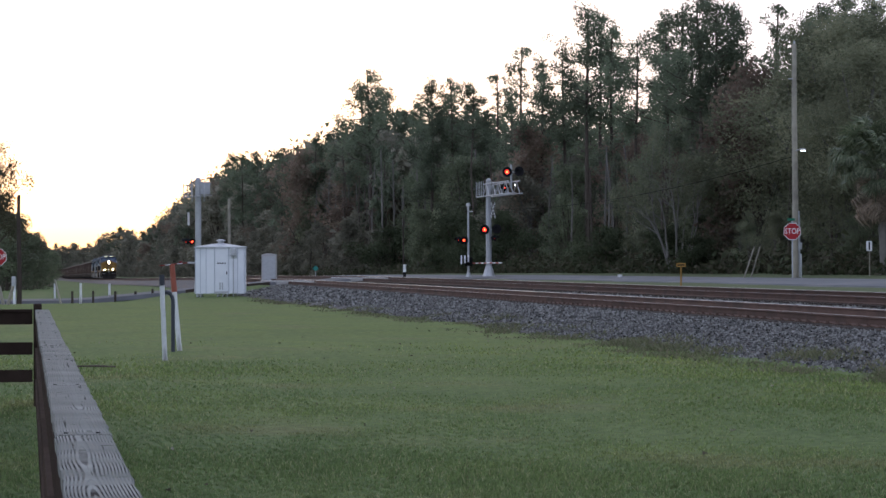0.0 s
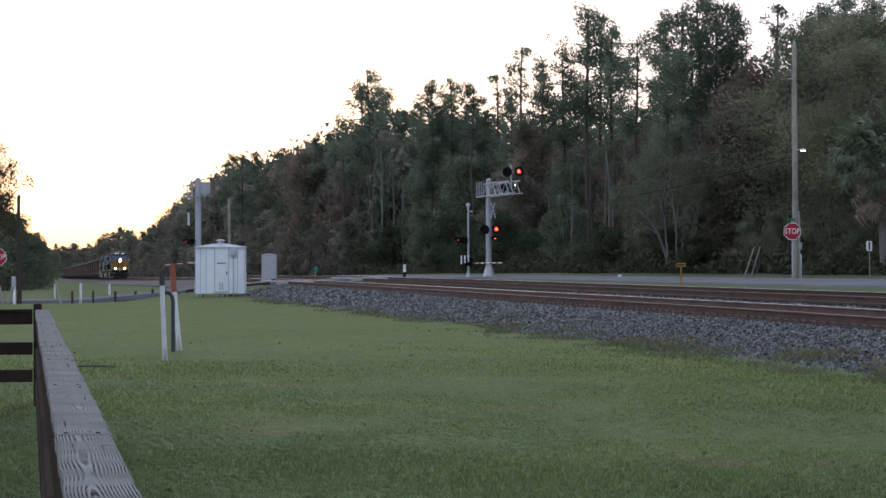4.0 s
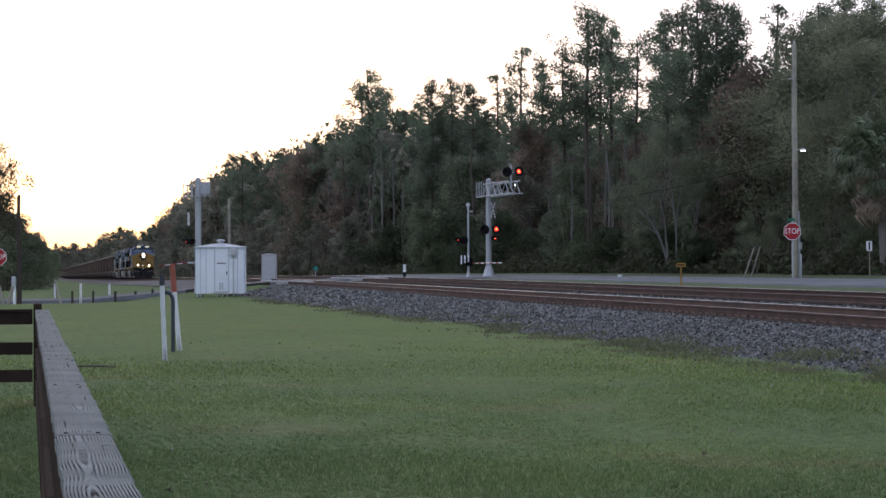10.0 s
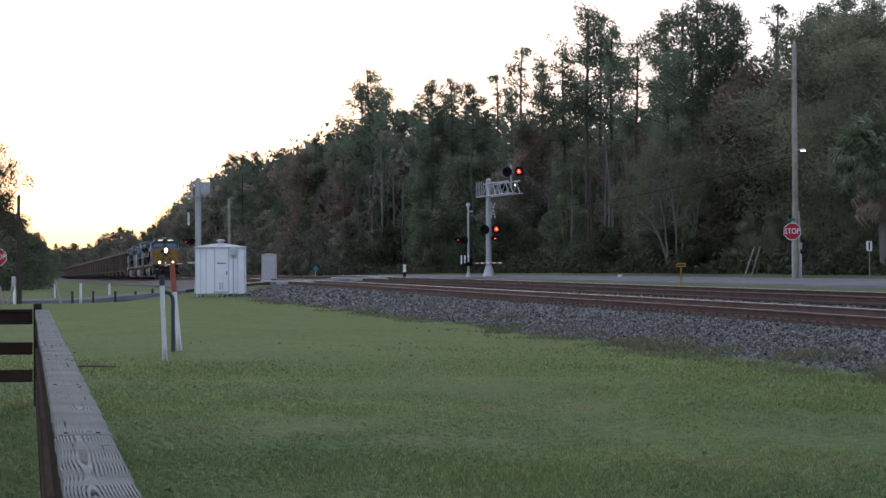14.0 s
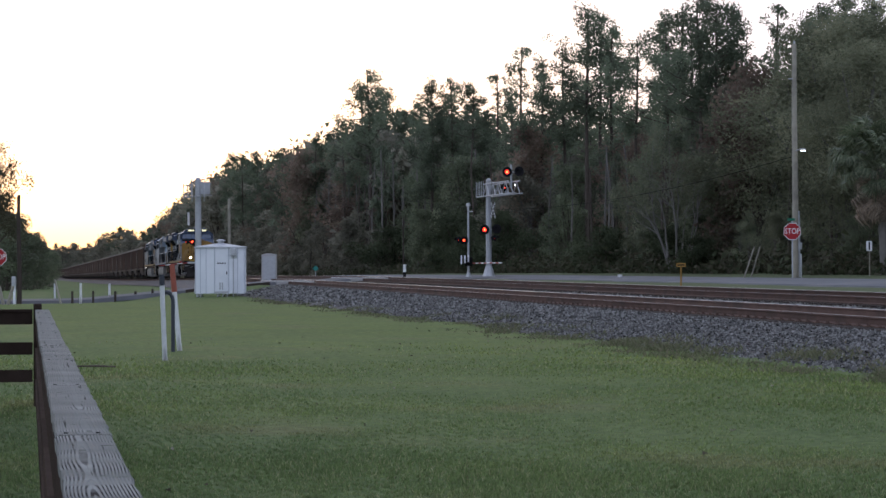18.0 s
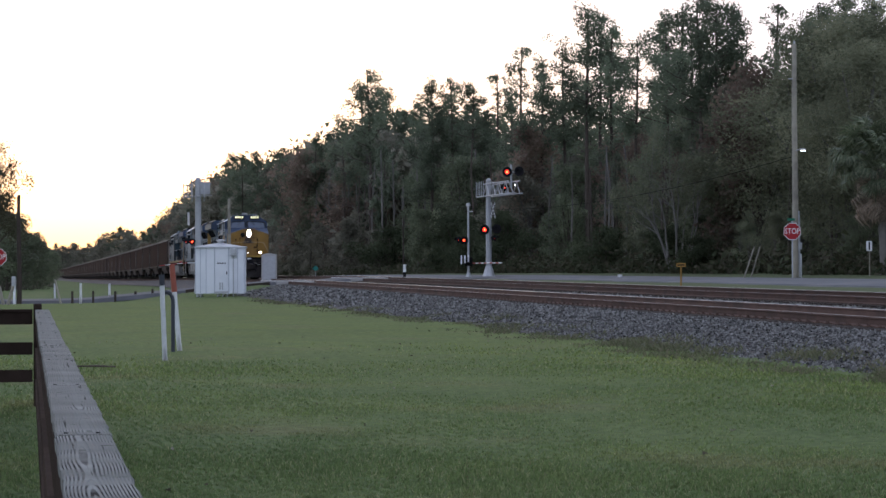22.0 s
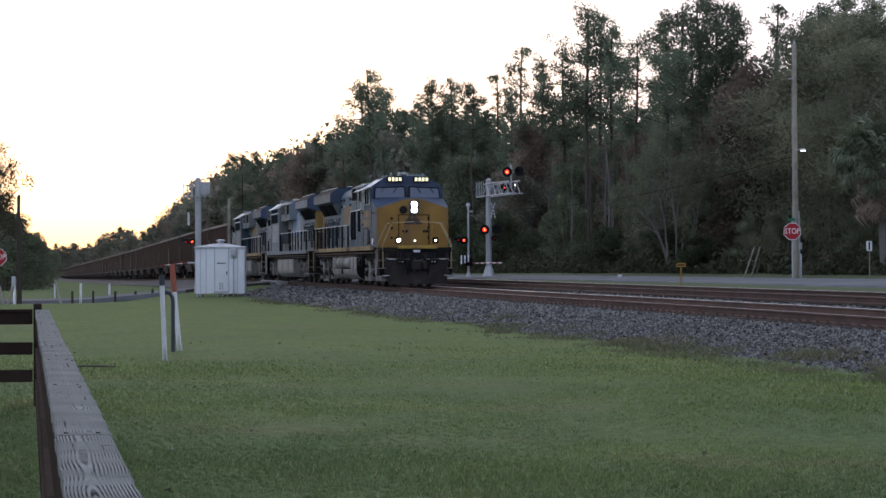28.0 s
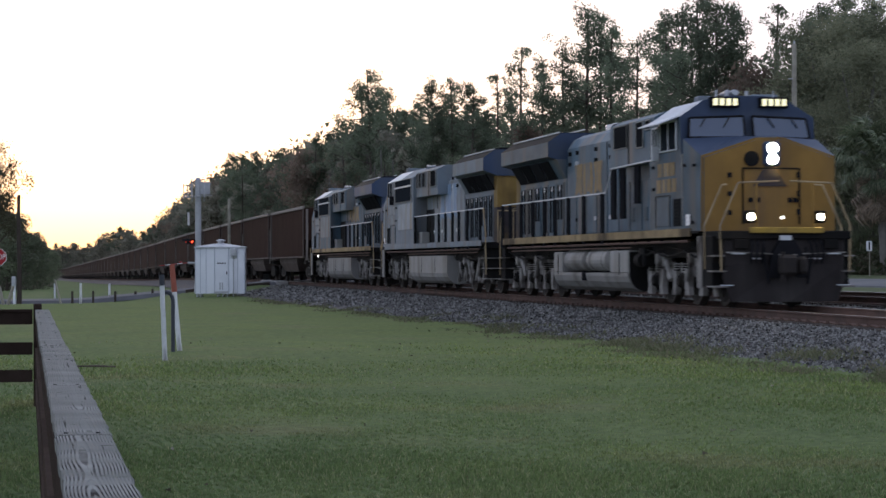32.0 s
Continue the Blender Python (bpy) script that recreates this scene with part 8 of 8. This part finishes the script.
# ---------------- palm ----------------
def palm():
    Z = 101.0
    p = Vector(((1567 - 784) / 3940.0 * Z, Z, 0))
    q = TRK.inverted() @ p
    p.z = ground_z(q.x, q.y) - 0.02
    P = empty("palm_tree", Matrix.Translation(p), "cabbage palm with dark green fans over hanging dead fronds", "palm tree")
    zc = EYE + (472.3 - 300) / 3940 * Z - p.z
    bm = bmesh.new()
    n = 9
    for i in range(n):
        a, b = zc * i / n, zc * (i + 1) / n
        add_rod(bm, (-0.02 * i, 0, a - (0.3 if i == 0 else 0)), (-0.02 * (i + 1), 0, b), 0.24 if i else 0.30, 0.225 + 0.02 * (i % 2), 12)
    part("trunk", bm, M_BARKLIGHT, P, "grey fibrous palm trunk")
    rng = random.Random(5)

    def fan(rad, stalk, leaves, droop):
        """A fan frond: a stalk and many narrow folded blades that bend down at their tips."""
        verts = [(0.02, 0, 0), (-0.02, 0, 0), (0.012, stalk, 0.02), (-0.012, stalk, 0.02)]
        faces = [(0, 1, 3, 2)]
        c = Vector((0, stalk, 0.02))
        for k in range(leaves):
            an = radians(-125 + 250 * k / (leaves - 1))
            L_ = rad * (0.68 if abs(an) > 1.3 else 1.0) * rng.uniform(0.8, 1.12)
            d = Vector((math.sin(an), math.cos(an), 0))
            e = Vector((d.y, -d.x, 0)) * 0.052 * rad
            i0 = len(verts)
            m1 = c + d * L_ * 0.5 + Vector((0, 0, 0.10 * L_))
            tp = c + d * L_ * rng.uniform(0.82, 1.0) + Vector((0, 0, -droop * L_ * rng.uniform(0.6, 1.3)))
            verts += [tuple(c), tuple(m1 + e), tuple(m1 - e), tuple(tp)]
            faces += [(i0, i0 + 1, i0 + 2), (i0 + 1, i0 + 3, i0 + 2)]
        return verts, faces
    green = [mesh_from("frond", *fan(0.72, 1.15 + 0.12 * k, 24, 0.55), [M_PALM]) for k in range(4)]
    dead = [mesh_from("dead_frond", *fan(0.70, 0.75 + 0.15 * k, 16, 0.9), [M_DEADFROND]) for k in range(3)]
    top = Vector((-0.55, 0, zc + 0.35))
    for i in range(120):
        az = i * 2.39996
        el = radians(82 - 118 * (i / 120) ** 0.85 + rng.uniform(-9, 9))
        m = Matrix.Translation(top + Vector((0, 0, rng.uniform(-0.25, 0.3)))) @ Matrix.Rotation(az, 4, "Z") @ Matrix.Translation((0, 0.1, 0)) @ Matrix.Rotation(el, 4, "X") @ Matrix.Rotation(rng.uniform(-0.9, 0.9), 4, "Y")
        part("frond", green[i % 4], None, P, m=m)
    for i in range(96):
        az = i * 2.39996 + 0.3
        el = radians(-38 - 46 * rng.random())
        m = Matrix.Translation(top + Vector((0.15, 0, rng.uniform(-1.45, -0.2)))) @ Matrix.Rotation(az, 4, "Z") @ Matrix.Translation((0, 0.2, 0)) @ Matrix.Rotation(el, 4, "X") @ Matrix.Rotation(rng.uniform(-0.7, 0.7), 4, "Y")
        part("dead_frond", dead[i % 3], None, P, "hanging dead tan frond", m=m)


palm()

# ---------------- fine ground cover ----------------
def soup(name, V, F, material, label, category):
    return tagged(new(name, quads_mesh(name, V, F, material)), label, category, kind="stuff")


def to_world(lat, s, z):
    c, sn = math.cos(THETA), math.sin(THETA)
    return np.stack([lat * c - s * sn, lat * sn + s * c, z], 1)


def grass_blades():
    rng = np.random.default_rng(41)
    out = []
    # blades thin out and broaden with distance
    for y0, y1 in ((11, 14), (14, 18), (18, 24), (24, 33), (33, 46)):
        ym = (y0 + y1) / 2
        most = 3000 * (13.0 / y0) ** 2.3
        n = int(0.41 * ym * (y1 - y0) * most)
        y = np.sqrt(rng.uniform(y0 * y0, y1 * y1, n))
        y = y[rng.uniform(0, 1, n) < (y0 / y) ** 2.3 * np.clip((46 - y) / 24, 0, 1)]
        n = len(y)
        x = y * rng.uniform(-0.205, 0.205, n)
        # gathered into small tufts
        x += 0.0016 * y * np.sin(x * 61.0 + 7 * np.sin(y * 9.0))
        y = y + 0.02 * y * np.sin(y * 23.0 / (y0 / 11.0) + 5 * np.sin(x * 13.0)) * 0.4
        lat = x * math.cos(THETA) + y * math.sin(THETA)
        keep = lat < 11.2
        x, y, lat = x[keep], y[keep], lat[keep]
        n = len(x)
        cl = np.array([noise.noise(Vector((a * 0.9, b * 0.5, 3.0))) + 0.6 * noise.noise(Vector((a * 2.9, b * 1.6, 5.0))) for a, b in zip(x, y)])
        keep = rng.uniform(-0.5, 0.5, n) < cl * 0.35 + 0.42
        x, y, cl = x[keep], y[keep], cl[keep]
        n = len(x)
        wid, hgt = 0.00042 * y, 0.026 + 0.00008 * y
        h = hgt * rng.uniform(0.4, 1.4, n) * (1 + 0.5 * cl)
        a = rng.uniform(0, 2 * math.pi, n)
        dx, dy = np.cos(a) * wid, np.sin(a) * wid
        lx, ly = rng.normal(size=n) * h * 0.6, rng.normal(size=n) * h * 0.6
        z0 = np.full(n, -0.01)
        P = np.stack([np.stack([x - dx, y - dy, z0], 1), np.stack([x + dx, y + dy, z0], 1), np.stack([x + lx, y + ly, h], 1)], 1)
        out.append(P.reshape(-1, 3))
    V = np.concatenate(out)
    soup("grass_blades", V, np.arange(len(V)).reshape(-1, 3), M_BLADE, "short mown green grass blades with dry tips", "grass")


grass_blades()


def litter():
    """Dead leaves and scraps lying on the lawn."""
    rng = np.random.default_rng(44)
    n = 170
    y = np.sqrt(rng.uniform(12 ** 2, 48 ** 2, n))
    x = y * rng.uniform(-0.2, 0.2, n)
    lat = x * math.cos(THETA) + y * math.sin(THETA)
    keep = (lat < 10.8) & (lat > 0.5)
    C = np.stack([x, y, np.full(len(x), 0.025)], 1)[keep]
    V, F = sprays(C, 0.026, rng, 0.9, 1.5)
    soup("fallen_leaves", V, F, M_LITTER, "scattered brown dead leaves on the lawn", "leaves")


litter()


def fallen_branch():
    # dark rods added for the shadow line of a shallow dip in the lawn
    B = empty("fallen_branch", Matrix.Translation((-5.3, 33.6, 0.0)), "dark rods for the shadow of a dip in the lawn by the fence", "branch")
    bm = bmesh.new()
    add_path(bm, [(-0.38, 0.05, 0.02), (-0.1, 0.0, 0.028), (0.15, 0.02, 0.024), (0.36, -0.02, 0.02)], 0.015, 6)
    part("stick", bm, M_BARK, B)
    bm = bmesh.new()
    add_path(bm, [(-0.1, 0.0, 0.03), (0.05, 0.14, 0.03), (0.2, 0.2, 0.02)], 0.012, 5)
    part("twig", bm, M_BARK, B)


fallen_branch()


def toe_weeds():
    """Ragged longer grass and weeds where the lawn meets the ballast."""
    rng = np.random.default_rng(43)
    n = 36000
    s = 26 + 105 * rng.uniform(0, 1, n) ** 1.25
    lat = 11.2 + rng.normal(size=n) * 0.46 + 0.25 * np.sin(s * 0.8) + 0.2 * np.sin(s * 0.23 + 1)
    cl = np.array([noise.noise(Vector((a * 1.1, b * 0.5, 9.0))) for a, b in zip(lat, s)])
    keep = cl > rng.uniform(-0.35, 0.25, n)
    s, lat, cl = s[keep], lat[keep], cl[keep]
    n = len(s)
    h = (0.04 + 0.09 * np.clip(cl + 0.1, 0, 1)) * rng.uniform(0.5, 1.4, n)
    B = to_world(lat, s, np.interp(lat, [10.9, 11.3, 12.2, 13.3], [0.0, 0.05, 0.16, 0.33]))
    a = rng.uniform(0, 2 * math.pi, n)
    w = 0.010 + 0.0002 * s
    D = np.stack([np.cos(a) * w, np.sin(a) * w, np.zeros(n) - 0.01], 1)
    tip = np.stack([rng.normal(size=n) * h * 1.0, rng.normal(size=n) * h * 1.0, h], 1)
    V = np.stack([B - D * [1, 1, -1], B + D, B + tip], 1).reshape(-1, 3)
    soup("verge_weeds", V, np.arange(len(V)).reshape(-1, 3), M_WEED, "ragged weeds along the ballast edge", "weeds")


toe_weeds()


def stones():
    """Crushed stone lying on the bed's shoulder and between the tracks."""
    rng = np.random.default_rng(47)
    octa = np.array([(1, 0, -0.25), (-1, 0, -0.25), (0, 1, -0.25), (0, -1, -0.25), (0.1, 0, 0.9)], float)
    tri = np.array([(0, 2, 4), (2, 1, 4), (1, 3, 4), (3, 0, 4)])
    bl, bz = np.array([b[0] for b in BED]), np.array([b[1] for b in BED])
    Vs, Fs, k = [], [], 0
    for s0, s1, l0, l1, dens, size in ((26, 50, 11.0, 14.15, 330, 0.029), (50, 80, 11.0, 14.15, 150, 0.042), (80, 126, 11.0, 14.15, 45, 0.070), (26, 80, 17.0, 18.4, 60, 0.045), (26, 70, 14.9, 16.1, 60, 0.045), (26, 70, 10.4, 11.0, 14, 0.032)):
        n = int((s1 - s0) * (l1 - l0) * dens)
        s, lat = rng.uniform(s0, s1, n), rng.uniform(l0, l1, n)
        edge = 11.1 + 0.25 * np.sin(s * 0.8) + 0.2 * np.sin(s * 0.23 + 1)
        keep = (lat > edge + rng.normal(size=n) * 0.25) | (l1 < 11.01) | (l0 > 12)
        s, lat = s[keep], lat[keep]
        n = len(s)
        z = np.interp(lat, bl, bz) + np.interp(s, FALL_S, FALL_Z) + rng.uniform(-0.01, 0.02, n)
        C = to_world(lat, s, z)
        R = size * rng.uniform(0.5, 1.35, n)
        V = octa[None] * rng.uniform(0.6, 1.3, (n, 5, 1)) + rng.normal(size=(n, 5, 3)) * 0.2
        yaw = rng.uniform(0, math.pi, n)
        q = np.stack([np.cos(yaw), rng.normal(size=n) * 0.22, rng.normal(size=n) * 0.22, np.sin(yaw)], 1)
        q /= np.linalg.norm(q, axis=1)[:, None]
        w_, x_, y_, z_ = q.T
        Rm = np.stack([1 - 2 * (y_ ** 2 + z_ ** 2), 2 * (x_ * y_ - z_ * w_), 2 * (x_ * z_ + y_ * w_), 2 * (x_ * y_ + z_ * w_), 1 - 2 * (x_ ** 2 + z_ ** 2), 2 * (y_ * z_ - x_ * w_),
                       2 * (x_ * z_ - y_ * w_), 2 * (y_ * z_ + x_ * w_), 1 - 2 * (x_ ** 2 + y_ ** 2)], 1).reshape(n, 3, 3)
        V = np.einsum("nij,nkj->nki", Rm, V) * R[:, None, None] + C[:, None, :]
        Vs.append(V.reshape(-1, 3))
        Fs.append((tri[None] + 5 * np.arange(n)[:, None, None]).reshape(-1, 3) + k)
        k += 5 * n
    soup("ballast_stones", np.concatenate(Vs), np.concatenate(Fs), M_STONE, "grey crushed granite ballast stones", "ballast")


stones()


# ties: the near track's are single pieces, the far track's one joined part
def ties():
    me = bpy.data.meshes.new("tie")
    bm = box(-1.3, 1.3, -0.115, 0.115, -0.16, 0.015, 0.012)
    bm.to_mesh(me)
    bm.free()
    me.materials.append(M_TIE)
    pl = bpy.data.meshes.new("tie_plate")
    bm = bmesh.new()
    add_box(bm, -0.17, 0.17, -0.09, 0.09, 0.0, 0.02, 0.004)
    for sx in (-1, 1):
        for sy in (-1, 1):
            add_box(bm, sx * 0.09 - 0.012, sx * 0.09 + 0.012, sy * 0.05 - 0.012, sy * 0.05 + 0.012, 0.02, 0.05)
    bm.to_mesh(pl)
    bm.free()
    pl.materials.append(M_RUST)
    rng = random.Random(13)
    s = 24.0
    n = 0
    while s < 126.5:
        m = Matrix.Translation(T(LAT1 + rng.uniform(-0.04, 0.04), s, TIE_TOP + fall(s))) @ Matrix.Rotation(THETA + rng.uniform(-0.01, 0.01), 4, "Z")
        part("tie", me, None, TRACKS[0], m=m)
        if s < 78:
            part("tie_plate", pl, None, TRACKS[0], m=Matrix.Translation(T(LAT1 - 0.755, s, TIE_TOP + fall(s) + 0.013)) @ Matrix.Rotation(THETA, 4, "Z"))
        s += 0.52
    bm = bmesh.new()
    V, F = [], []
    s = 24.0
    cube = [(-1.3, -0.115, -0.16), (1.3, -0.115, -0.16), (1.3, 0.115, -0.16), (-1.3, 0.115, -0.16), (-1.3, -0.115, 0.015), (1.3, -0.115, 0.015), (1.3, 0.115, 0.015), (-1.3, 0.115, 0.015)]
    fc = [(0, 3, 2, 1), (4, 5, 6, 7), (0, 1, 5, 4), (1, 2, 6, 5), (2, 3, 7, 6), (3, 0, 4, 7)]
    while s < 126.5:
        k = len(V)
        V += [tuple(T(LAT2 + x, s + y, TIE_TOP + FAR_UP + fall(s) + z)) for x, y, z in cube]
        F += [tuple(k + i for i in f) for f in fc]
        s += 0.52
    bm.free()
    ob = new("tie_row", mesh_from("tie_row", V, F, [M_TIE]))
    ob.parent = TRACKS[1]
    tagged(ob, kind="stuff")


ties()


# crossing panels between and beside the rails
def crossing_panels():
    for lat0, up, tr in ((LAT1, 0.0, TRACKS[0]), (LAT2, FAR_UP, TRACKS[1])):
        for l0, l1 in ((-1.5, -0.84), (-0.66, 0.0), (0.01, 0.66), (0.84, 1.5)):
            for k in range(3):
                s0 = CROSS - 4.5 + k * 3.0
                z = RAIL + up + 0.11
                bm = bmesh.new()
                add_box(bm, lat0 + l0, lat0 + l1, s0 + 0.01, s0 + 2.99, z - 0.2, z + 0.012, 0.01)
                part("crossing_panel", bm, M_CONC, tr, "weathered concrete crossing panel", m=TRK)


crossing_panels()

motions()
